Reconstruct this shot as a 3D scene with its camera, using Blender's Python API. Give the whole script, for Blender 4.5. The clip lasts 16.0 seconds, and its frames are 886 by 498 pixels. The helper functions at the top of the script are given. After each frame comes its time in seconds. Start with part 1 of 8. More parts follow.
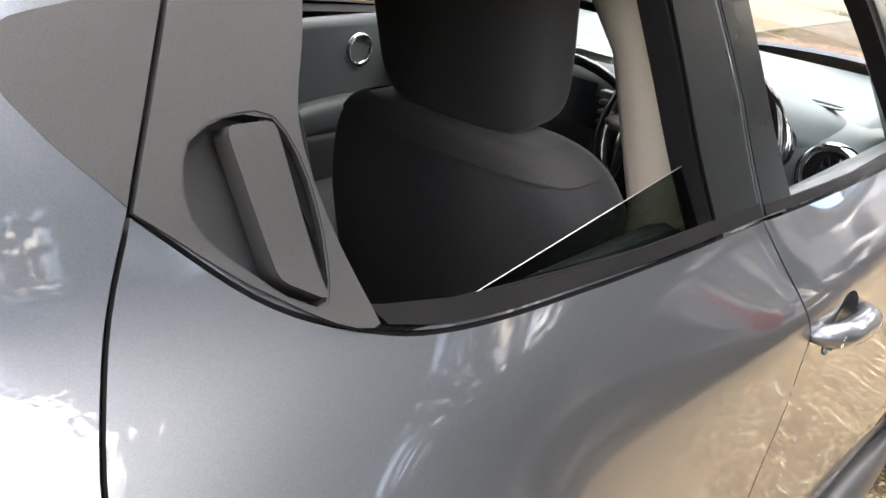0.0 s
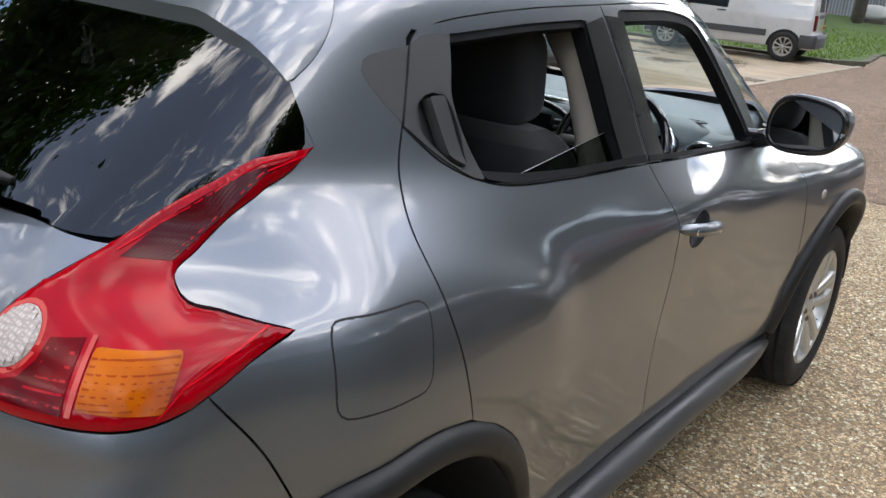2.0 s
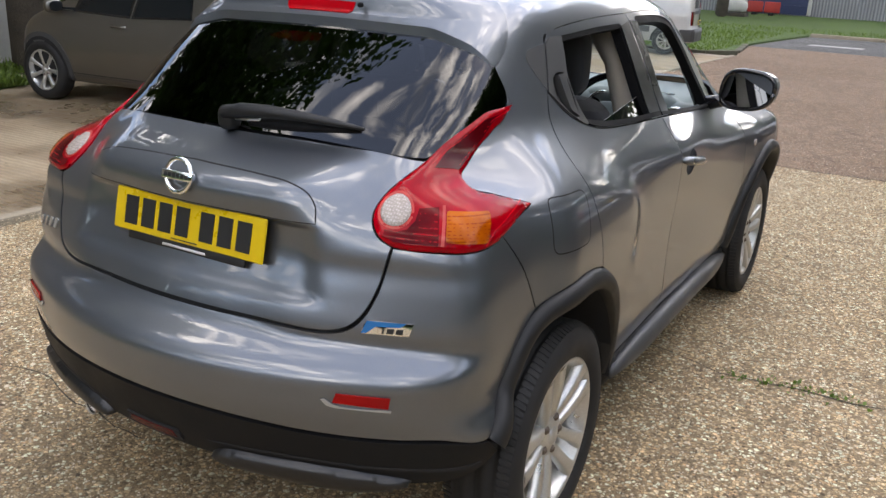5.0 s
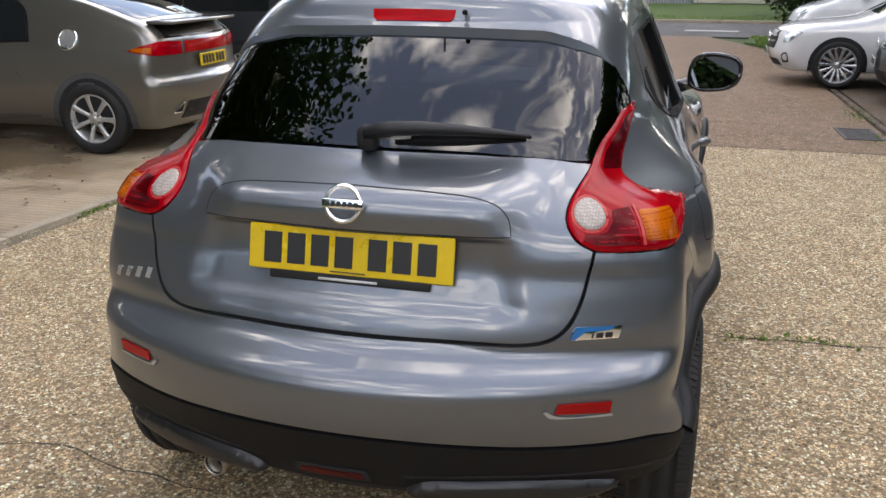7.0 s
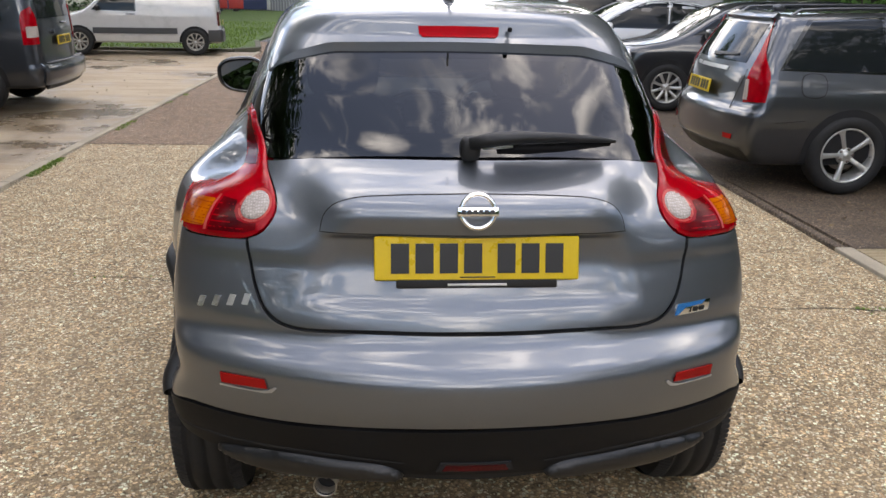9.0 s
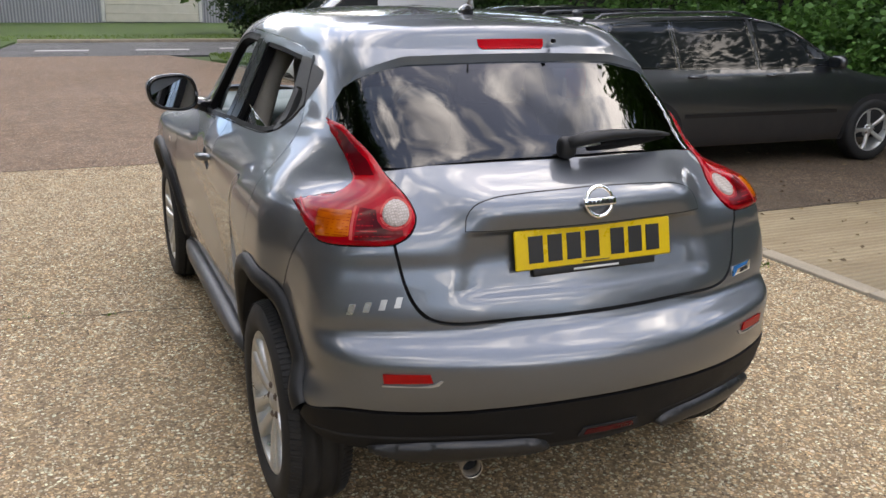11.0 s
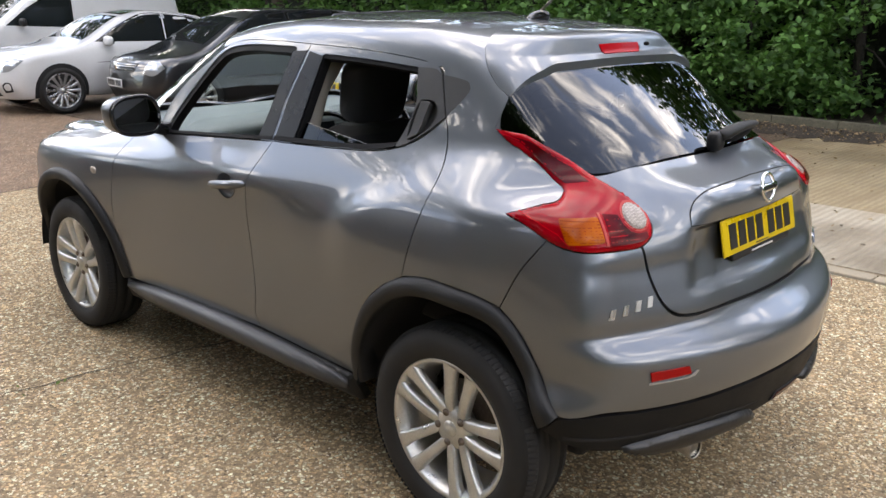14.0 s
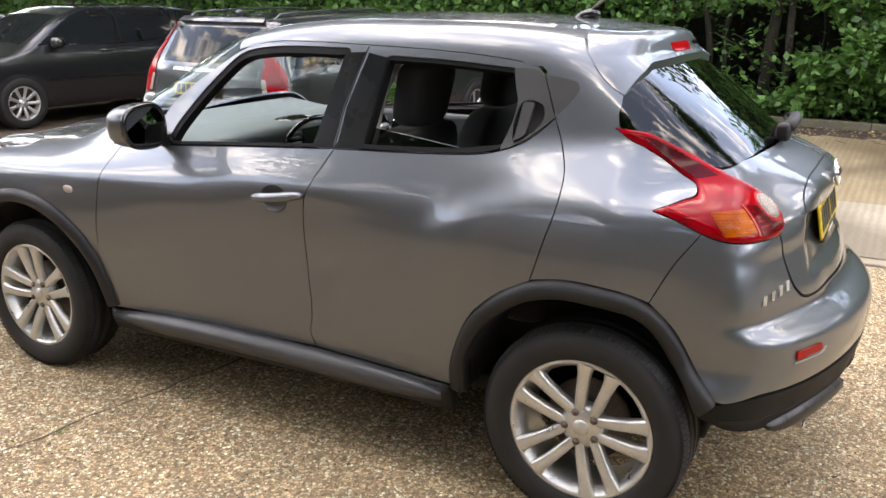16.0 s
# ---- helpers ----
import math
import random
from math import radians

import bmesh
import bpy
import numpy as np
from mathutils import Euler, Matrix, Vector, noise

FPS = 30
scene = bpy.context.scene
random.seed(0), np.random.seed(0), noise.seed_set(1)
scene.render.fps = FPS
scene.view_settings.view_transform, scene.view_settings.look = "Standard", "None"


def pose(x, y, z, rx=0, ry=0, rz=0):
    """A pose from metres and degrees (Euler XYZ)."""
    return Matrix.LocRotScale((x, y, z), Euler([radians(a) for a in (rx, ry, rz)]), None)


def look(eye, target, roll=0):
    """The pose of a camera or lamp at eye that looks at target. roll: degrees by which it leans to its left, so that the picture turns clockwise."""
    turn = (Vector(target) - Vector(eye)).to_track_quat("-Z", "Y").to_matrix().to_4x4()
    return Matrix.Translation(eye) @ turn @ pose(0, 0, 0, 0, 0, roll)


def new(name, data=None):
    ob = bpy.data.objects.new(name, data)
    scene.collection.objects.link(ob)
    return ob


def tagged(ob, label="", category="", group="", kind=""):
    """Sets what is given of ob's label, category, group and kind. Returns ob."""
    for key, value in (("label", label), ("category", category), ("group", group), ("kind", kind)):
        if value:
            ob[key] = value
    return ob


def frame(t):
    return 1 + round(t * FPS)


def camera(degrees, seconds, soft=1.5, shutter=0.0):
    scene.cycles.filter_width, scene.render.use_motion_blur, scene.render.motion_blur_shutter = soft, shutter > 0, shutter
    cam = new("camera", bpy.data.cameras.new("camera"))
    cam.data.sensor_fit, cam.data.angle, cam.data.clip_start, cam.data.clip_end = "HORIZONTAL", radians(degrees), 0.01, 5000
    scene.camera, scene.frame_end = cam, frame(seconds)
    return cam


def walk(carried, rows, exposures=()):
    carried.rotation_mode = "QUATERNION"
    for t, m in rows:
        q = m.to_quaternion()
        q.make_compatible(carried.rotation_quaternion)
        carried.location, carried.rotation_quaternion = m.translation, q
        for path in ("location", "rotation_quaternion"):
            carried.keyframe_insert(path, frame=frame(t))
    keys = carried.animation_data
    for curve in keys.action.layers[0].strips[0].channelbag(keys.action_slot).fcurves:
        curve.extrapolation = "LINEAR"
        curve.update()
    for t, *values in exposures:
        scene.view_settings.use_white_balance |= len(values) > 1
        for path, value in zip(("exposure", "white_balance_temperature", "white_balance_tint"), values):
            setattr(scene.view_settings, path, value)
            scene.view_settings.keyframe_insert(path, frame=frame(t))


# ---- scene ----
cam = camera(54.2, 16.0)
PATH = [
    (0, (1.096, -0.041, 1.485), (-0.083, 1.342, 0.648), 6.4),
    (0.5, (1.268, -0.222, 1.498), (0.111, 1.226, 0.744), 5.5),
    (1, (1.409, -0.439, 1.525), (0.253, 1.029, 0.81), 5.2),
    (1.5, (1.483, -0.692, 1.54), (0.338, 0.8, 0.859), 4.9),
    (2, (1.578, -0.906, 1.556), (0.44, 0.6, 0.896), 4.9),
    (2.5, (1.692, -1.101, 1.565), (0.565, 0.418, 0.916), 5.0),
    (3, (1.721, -1.294, 1.562), (0.611, 0.243, 0.926), 4.8),
    (3.5, (1.698, -1.544, 1.573), (0.615, 0.015, 0.943), 4.6),
    (4, (1.711, -1.729, 1.589), (0.663, -0.146, 0.96), 4.2),
    (4.2, (1.719, -1.799, 1.593), (0.689, -0.206, 0.959), 4.1),
    (6.3, (1.096, -2.289, 1.586), (0.404, -0.515, 0.975), 0.1),
    (6.5, (0.996, -2.298, 1.59), (0.359, -0.505, 0.973), 0.1),
    (7, (0.743, -2.394, 1.586), (0.237, -0.56, 0.969), 0.2),
    (7.5, (0.475, -2.503, 1.61), (0.14, -0.633, 0.983), 0.6),
    (8, (0.251, -2.497, 1.589), (0.067, -0.6, 0.98), 0.8),
    (8.5, (0.009, -2.535, 1.577), (0.006, -0.625, 0.985), 1.1),
    (9, (-0.279, -2.624, 1.604), (-0.098, -0.722, 1.013), 1.4),
    (9.2, (-0.388, -2.652, 1.576), (-0.133, -0.75, 1.012), 1.4),
    (11.3, (-1.472, -2.517, 1.62), (-0.624, -0.798, 1.049), 0.7),
    (11.5, (-1.546, -2.457, 1.619), (-0.647, -0.764, 1.048), 0.5),
    (12, (-1.808, -2.362, 1.616), (-0.788, -0.738, 1.047), 0.5),
    (12.5, (-2.067, -2.253, 1.623), (-0.942, -0.699, 1.056), 0.4),
    (13, (-2.251, -2.069, 1.608), (-1.025, -0.591, 1.048), 0.4),
    (13.5, (-2.412, -1.863, 1.618), (-1.094, -0.464, 1.063), 0.4),
    (14, (-2.614, -1.646, 1.619), (-1.212, -0.332, 1.063), 0.4),
    (14.5, (-2.758, -1.444, 1.609), (-1.274, -0.223, 1.057), 0.6),
    (15, (-2.827, -1.2, 1.609), (-1.272, -0.074, 1.049), 0.6),
    (15.5, (-2.952, -0.987, 1.617), (-1.328, 0.033, 1.05), 0.6),
    (16, (-3.175, -0.772, 1.623), (-1.484, 0.137, 1.062), 0.6),
]
EXPOSURE = [(0.0, 3.32, 8340, 15), (0.5, 2.79, 8290, 14), (1.0, 2.17, 7340, 10), (1.6, 2.07, 7240, 11), (2.2, 2.04, 7240, 12), (3.0, 2.02, 7440, 14), (4.0, 2.0, 7490, 14),
            (8.0, 1.86, 7540, 14), (12.5, 1.99, 7640, 15), (14.5, 2.31, 7790, 14), (16.0, 2.61, 8090, 16)]
walk(cam, [(t, look(eye, target, roll)) for t, eye, target, roll in PATH], exposures=EXPOSURE)

# world, sun and exposure are set here


def sky_and_sun():
    world = bpy.data.worlds.new("sky")
    scene.world = world
    world.use_nodes = True
    nt = world.node_tree
    nt.nodes.clear()
    out = nt.nodes.new("ShaderNodeOutputWorld")
    bg = nt.nodes.new("ShaderNodeBackground")
    sky = nt.nodes.new("ShaderNodeTexSky")
    sky.sky_type = "NISHITA"
    sky.sun_disc = False
    sky.dust_density, sky.ozone_density = 0.4, 2.5
    sky.sun_elevation, sky.sun_rotation = radians(58), radians(SUN_AZ)
    tc = nt.nodes.new("ShaderNodeTexCoord")
    mp = nt.nodes.new("ShaderNodeMapping")
    mp.inputs["Scale"].default_value = (1.0, 1.0, 2.2)
    mp.inputs["Location"].default_value = (2.1, -1.4, 0.7)
    nz = nt.nodes.new("ShaderNodeTexNoise")
    nz.inputs["Scale"].default_value, nz.inputs["Detail"].default_value, nz.inputs["Roughness"].default_value = 3.8, 10, 0.62
    nz.inputs["Distortion"].default_value = 0.5
    ramp = nt.nodes.new("ShaderNodeValToRGB")
    ramp.color_ramp.elements[0].position, ramp.color_ramp.elements[1].position = 0.48, 0.60
    shade = nt.nodes.new("ShaderNodeTexNoise")
    shade.inputs["Scale"].default_value, shade.inputs["Detail"].default_value = 5.0, 8
    cramp = nt.nodes.new("ShaderNodeValToRGB")
    cramp.color_ramp.elements[0].color, cramp.color_ramp.elements[1].color = (1.5, 1.95, 2.9, 1), (19.0, 19.1, 19.3, 1)
    cramp.color_ramp.elements[0].position, cramp.color_ramp.elements[1].position = 0.38, 0.64
    mix = nt.nodes.new("ShaderNodeMixRGB")
    link = nt.links.new
    link(tc.outputs["Generated"], mp.inputs["Vector"])
    link(mp.outputs["Vector"], nz.inputs["Vector"])
    link(mp.outputs["Vector"], shade.inputs["Vector"])
    link(nz.outputs["Fac"], ramp.inputs["Fac"])
    link(shade.outputs["Fac"], cramp.inputs["Fac"])
    link(ramp.outputs["Color"], mix.inputs["Fac"])
    link(sky.outputs["Color"], mix.inputs["Color1"])
    link(cramp.outputs["Color"], mix.inputs["Color2"])
    link(mix.outputs["Color"], bg.inputs["Color"])
    bg.inputs["Strength"].default_value = 0.15
    link(bg.outputs["Background"], out.inputs["Surface"])
    lamp = bpy.data.lights.new("sun", "SUN")
    lamp.energy, lamp.angle, lamp.color = 0.35, radians(160), (1.0, 0.94, 0.85)
    ob = new("sun", lamp)
    a, e = radians(SUN_AZ), radians(58)
    d = Vector((math.sin(a) * math.cos(e), math.cos(a) * math.cos(e), math.sin(e)))
    ob.matrix_world = look(d * 40, (0, 0, 0))


SUN_AZ = 38.0
sky_and_sun()

# ---- geometry helpers ----


def curve1(*pairs, soft=0.0):
    """A smooth curve through (x, y) pairs, flat beyond its ends; soft rounds it further over that width."""
    xs, ys = np.array(pairs[0::2], float), np.array(pairs[1::2], float)
    h, d = np.diff(xs), np.diff(ys) / np.diff(xs)
    m = np.zeros(len(xs))
    m[1:-1] = np.where(d[:-1] * d[1:] > 0, 2 * d[:-1] * d[1:] / (d[:-1] + d[1:] + 1e-12 * np.sign(d[:-1] + d[1:] + 1e-30)), 0)
    m[0], m[-1] = d[0], d[-1]

    def f(x):
        x = np.clip(np.asarray(x, float), xs[0], xs[-1])
        i = np.clip(np.searchsorted(xs, x) - 1, 0, len(h) - 1)
        t = (x - xs[i]) / h[i]
        return (ys[i] * (1 + 2 * t) * (1 - t) ** 2 + ys[i + 1] * t * t * (3 - 2 * t)
                + h[i] * (m[i] * t * (1 - t) ** 2 + m[i + 1] * t * t * (t - 1)))

    if not soft:
        return f
    ks = np.linspace(-2.5, 2.5, 41)
    ws = np.exp(-0.5 * ks * ks)
    ws /= ws.sum()
    gx = np.linspace(xs[0], xs[-1], 1200)

    def ends(x):
        return f(x) + m[0] * np.minimum(x - xs[0], 0) + m[-1] * np.maximum(x - xs[-1], 0)

    gy = sum(w * ends(gx + k * soft) for k, w in zip(ks, ws))

    def g(x):
        return np.interp(x, gx, gy)

    return g


def smax(a, b, k):
    k = 1.5 * k
    h = np.maximum(k - np.abs(a - b), 0) / k
    return np.maximum(a, b) + h**3 * k / 6


def sstep(x, a, b):
    t = np.clip((x - a) / (b - a), 0, 1)
    return t * t * t * (10 - 15 * t + 6 * t * t)


# ---- the shape of the hatchback in the middle: negative inside ----
SIDE = curve1(0.20, 0.72, 0.30, 0.775, 0.40, 0.802, 0.50, 0.812, 0.70, 0.818, 0.85, 0.818, 0.95, 0.808, 1.0, 0.797, 1.05, 0.777,
              1.116, 0.744, 1.2, 0.703, 1.3, 0.662, 1.4, 0.618, 1.458, 0.592, 1.52, 0.56, 1.6, 0.52, soft=0.03)
TAIL = curve1(0.20, -0.55, 0.30, -0.62, 0.36, -0.67, 0.44, -0.705, 0.52, -0.725, 0.60, -0.74, 0.66, -0.738, 0.695, -0.715, 0.715, -0.675,
              0.735, -0.64, 0.78, -0.625, 0.85, -0.595, 0.94, -0.565, 1.0, -0.568, 1.05, -0.572, 1.09, -0.53, 1.115, -0.46, 1.13, -0.42,
              1.2, -0.325, 1.3, -0.19, 1.4, -0.05, 1.45, 0.02, 1.55, 0.16, soft=0.014)
TAIL_BOW = curve1(0.3, 0.40, 0.64, 0.40, 0.76, 0.33, 0.95, 0.26, 1.06, 0.28, 1.13, 0.33, 1.3, 0.25, 1.5, 0.2, soft=0.04)
ROOF = curve1(-0.3, 1.47, -0.1, 1.503, 0.1, 1.53, 0.3, 1.548, 0.6, 1.563, 1.0, 1.563, 1.3, 1.545, 1.5, 1.512, 1.62, 1.475, 1.7, 1.43,
              2.3, 1.10, 2.42, 1.055, 2.6, 1.035, 3.0, 0.985, 3.2, 0.90, 3.32, 0.78, soft=0.05)
NOSE = curve1(0.2, 3.22, 0.4, 3.32, 0.6, 3.36, 0.8, 3.34, 0.95, 3.26, 1.1, 3.1, soft=0.04)


CREST = curve1(-0.5, 1.0, -0.1, 1.015, 0.1, 1.018, 0.2, 1.010, 0.34, 0.975, 0.41, 0.948, 0.54, 0.895, 0.65, 0.85, soft=0.04)


def side_width(y, z):
    w = SIDE(z)
    w = w - 0.045 * (np.clip(0.9 - y, 0, 1.3) / 0.7) ** 2 * sstep(z, 1.04, 1.24)
    w = w - 0.075 * (np.clip(y - 0.95, 0, 2) / 0.9) ** 1.5 * sstep(z, 0.88, 1.08)
    w = w + 0.036 * np.exp(-np.abs((y + 0.02) / 0.52) ** 2.6) * np.exp(-((z - 0.74) / 0.25) ** 2)
    d = z - CREST(y)
    w = w + 0.024 * (1 - sstep(y, 0.38, 0.66)) * np.where(d < 0, np.exp(-((d / 0.20) ** 2)), np.exp(-((d / 0.062) ** 2)))
    w = w - 0.078 * sstep(-y, -0.08, 0.32) * sstep(z, 1.02, 1.11) * (1 - sstep(z, 1.11, 1.26))
    w = w + 0.045 * np.exp(-np.abs((y - 2.55) / 0.50) ** 2.6) * np.exp(-((z - 0.74) / 0.25) ** 2)
    w = w - 0.014 * np.exp(-((y - 1.15) / 0.5) ** 2) * np.exp(-((z - 0.66) / 0.16) ** 2)
    # the rear corner draws in behind the wheel
    w = w - 0.048 * sstep(-y, 0.0, 0.24) * sstep(z, 0.49, 0.62) * (1 - sstep(z, 1.06, 1.22))
    w = w - 0.024 * sstep(-y, 0.12, 0.40) * sstep(z, 0.62, 1.0) * (1 - sstep(z, 1.06, 1.22))
    w = w + 0.018 * np.exp(-((y - 1.15) / 0.35) ** 2) * np.exp(-((z - 0.98) / 0.06) ** 2)
    return w - 0.12 * (np.clip(y - 2.7, 0, 1) / 0.6) ** 2


TAIL_EDGE = curve1(0.90, -0.578, 0.96, -0.562, 1.0, -0.545, 1.06, -0.485, 1.12, -0.415, 1.2, -0.315, 1.3, -0.185, 1.4, -0.05, 1.45, 0.02, 1.55, 0.16, soft=0.014)


def tail_y(x, z):
    k = sstep(np.abs(x), 0.26, 0.52) * sstep(z, 0.90, 0.96)
    y = TAIL(z) * (1 - k) + TAIL_EDGE(z) * k + TAIL_BOW(z) * x * x
    # the hollow that the number plate sits in
    y = y + 0.014 * (1 - sstep(np.abs(x) + 0.27 * (z - 0.84), 0.360, 0.456)) * sstep(z, 0.800, 0.848) * (1 - sstep(z, 0.985, 0.998))
    y = y - 0.014 * sstep(np.abs(x), 0.20, 0.42) * sstep(z, 0.70, 0.78) * (1 - sstep(z, 1.10, 1.22))
    y = y - 0.016 * sstep(np.abs(x), 0.40, 0.52) * np.exp(-((z - 1.15) / 0.05) ** 2)
    return y


def hull(x, y, z, lip=0.0, brow=0.085):
    ax = np.abs(x)
    s = (ax - side_width(y, z)) * 0.95
    r = (tail_y(x, z) - lip - y) * (0.95 - 0.33 * sstep(z, 1.02, 1.18))
    t = (z - ROOF(y) + 0.10 * x * x) * (1.0 - 0.13 * sstep(y, 1.55, 1.75))
    f = y - NOSE(z) + 0.42 * x * x
    body = smax(s, r, 0.11 - 0.045 * sstep(z, 0.64, 0.78) * (1 - sstep(z, 0.78, 1.04)))
    body = smax(body, f, 0.18)
    body = smax(body, t, brow)
    return smax(body, 0.20 - z, 0.03)


def cast(f, o, d, far=3.0, near=0.0):
    """How far along the rays o + s d the shape f is left for good."""
    a, b = np.full(len(o), near), np.full(len(o), far)
    for _ in range(34):
        m = (a + b) / 2
        inside = f(*(o + d * m[:, None]).T) < 0
        a, b = np.where(inside, m, a), np.where(inside, b, m)
    return (a + b) / 2


def slope(f, p):
    e = 4e-3
    g = np.stack([f(*(p + e * v).T) - f(*(p - e * v).T) for v in np.eye(3)], 1)
    return g / np.maximum(np.linalg.norm(g, axis=1, keepdims=True), 1e-9)


# plan coordinate u: forward along the flank, round the corner, then across the tail to the middle
XC, YC, RC = 0.42, -0.08, 0.42
U1 = -RC * math.pi / 2
U0 = U1 - XC  # the middle of the tail


def rays_u(u, z, side=1):
    u, z = np.asarray(u, float), np.asarray(z, float)
    phi = np.clip(-u / RC, 0, math.pi / 2)
    ox = np.where(u >= 0, 0.0, np.where(u > U1, XC, XC - (U1 - u)))
    oy = np.where(u >= 0, YC + u, YC)
    o = np.stack([ox * side, oy, z], 1)
    d = np.stack([np.cos(phi) * side, -np.sin(phi), 0 * z], 1)
    return o, d


def on_flank(u, z, f=hull, side=1):
    o, d = rays_u(u, z, side)
    return o + d * cast(f, o, d)[:, None]


def u_of(p):
    """The plan coordinate of places (for x >= 0)."""
    x, y = p[..., 0], p[..., 1]
    corner = -RC * np.arctan2(np.maximum(YC - y, 0), np.maximum(x - XC, 1e-9))
    return np.where(y >= YC, y - YC, np.where(x > XC, corner, U1 - (XC - x)))


# ---- materials ----


class Mat:
    """A small builder of node materials."""

    def __init__(self, name, base=(0.5, 0.5, 0.5), rough=0.5, metal=0.0, **more):
        self.m = bpy.data.materials.new(name)
        self.m.use_nodes = True
        self.nt = self.m.node_tree
        self.b = self.nt.nodes["Principled BSDF"]
        self.set("Base Color", (*base, 1)), self.set("Roughness", rough), self.set("Metallic", metal)
        for k, v in more.items():
            self.set(k.replace("_", " "), v)

    def set(self, k, v):
        self.b.inputs[k].default_value = v

    def node(self, kind, **kw):
        n = self.nt.nodes.new(kind)
        for k, v in kw.items():
            n.inputs[k.replace("_", " ")].default_value = v
        return n

    def link(self, a, b):
        self.nt.links.new(a, b)

    def coords(self, scale=(1, 1, 1), what="Object"):
        tc, mp = self.node("ShaderNodeTexCoord"), self.node("ShaderNodeMapping")
        mp.inputs["Scale"].default_value = scale
        self.link(tc.outputs[what], mp.inputs["Vector"])
        return mp.outputs["Vector"]

    def noise(self, vec, scale, detail=4, rough=0.5):
        n = self.node("ShaderNodeTexNoise", Scale=scale, Detail=detail, Roughness=rough)
        self.link(vec, n.inputs["Vector"])
        return n.outputs["Fac"]

    def ramp(self, fac, *stops):
        r = self.node("ShaderNodeValToRGB")
        els = r.color_ramp.elements
        while len(els) < len(stops):
            els.new(0.5)
        for e, (p, c) in zip(els, stops):
            e.position, e.color = p, (*c, 1) if isinstance(c, tuple) else (c, c, c, 1)
        self.link(fac, r.inputs["Fac"])
        return r.outputs["Color"]

    def mix(self, fac, a, b, mode="MIX"):
        n = self.node("ShaderNodeMixRGB")
        n.blend_type = mode
        for s, v in ((n.inputs[0], fac), (n.inputs[1], a), (n.inputs[2], b)):
            if isinstance(v, (int, float)):
                s.default_value = v
            elif isinstance(v, tuple):
                s.default_value = (*v, 1)
            else:
                self.link(v, s)
        return n.outputs[0]

    def bump(self, height, strength=0.3, distance=0.01):
        n = self.node("ShaderNodeBump", Strength=strength, Distance=distance)
        self.link(height, n.inputs["Height"])
        self.link(n.outputs["Normal"], self.b.inputs["Normal"])
        return self

    def to(self, socket, out):
        self.link(out, self.b.inputs[socket])
        return self


def varied(name, base, rough=0.5, metal=0.0, scale=6.0, spread=0.25, fine=60.0, bump=0.1, dist=0.003, rough_spread=0.12, what="Object", **more):
    """A plain surface with two scales of tone, roughness and relief."""
    m = Mat(name, base, rough, metal, **more)
    v = m.coords(what=what)
    a, b = m.noise(v, scale, 5, 0.6), m.noise(v, fine, 3)
    lo, hi = tuple(c * (1 - spread) for c in base), tuple(min(1, c * (1 + spread)) for c in base)
    m.to("Base Color", m.mix(0.35, m.ramp(a, (0.3, lo), (0.7, hi)), m.ramp(b, (0.3, lo), (0.7, hi))))
    m.to("Roughness", m.ramp(a, (0.25, max(0.0, rough - rough_spread)), (0.75, min(1, rough + rough_spread))))
    return m.bump(b, bump, dist).m if bump else m.m


def paint(name, base, metal=0.55, rough=0.36, flake=True, grime=0.25, ior=1.55):
    m = Mat(name, base, rough, metal, Coat_Weight=1.0, Coat_Roughness=0.02, Coat_IOR=ior)
    v = m.coords()
    dust = m.noise(v, 2.3, 7, 0.65)
    if flake:
        vo = m.node("ShaderNodeTexVoronoi", Scale=1600.0)
        m.link(v, vo.inputs["Vector"])
        f = m.ramp(vo.outputs["Color"], (0.2, tuple(c * 0.92 for c in base)), (0.8, tuple(c * 1.08 for c in base)))
    else:
        f = m.ramp(m.noise(v, 40, 3), (0.3, tuple(c * 0.96 for c in base)), (0.7, base))
    m.to("Base Color", m.mix(m.ramp(dust, (0.5, 0.0), (0.85, grime)), f, (0.19, 0.17, 0.14)))
    m.to("Coat Roughness", m.ramp(m.noise(v, 5.0, 8, 0.7), (0.35, 0.015), (0.8, 0.09)))
    return m.m


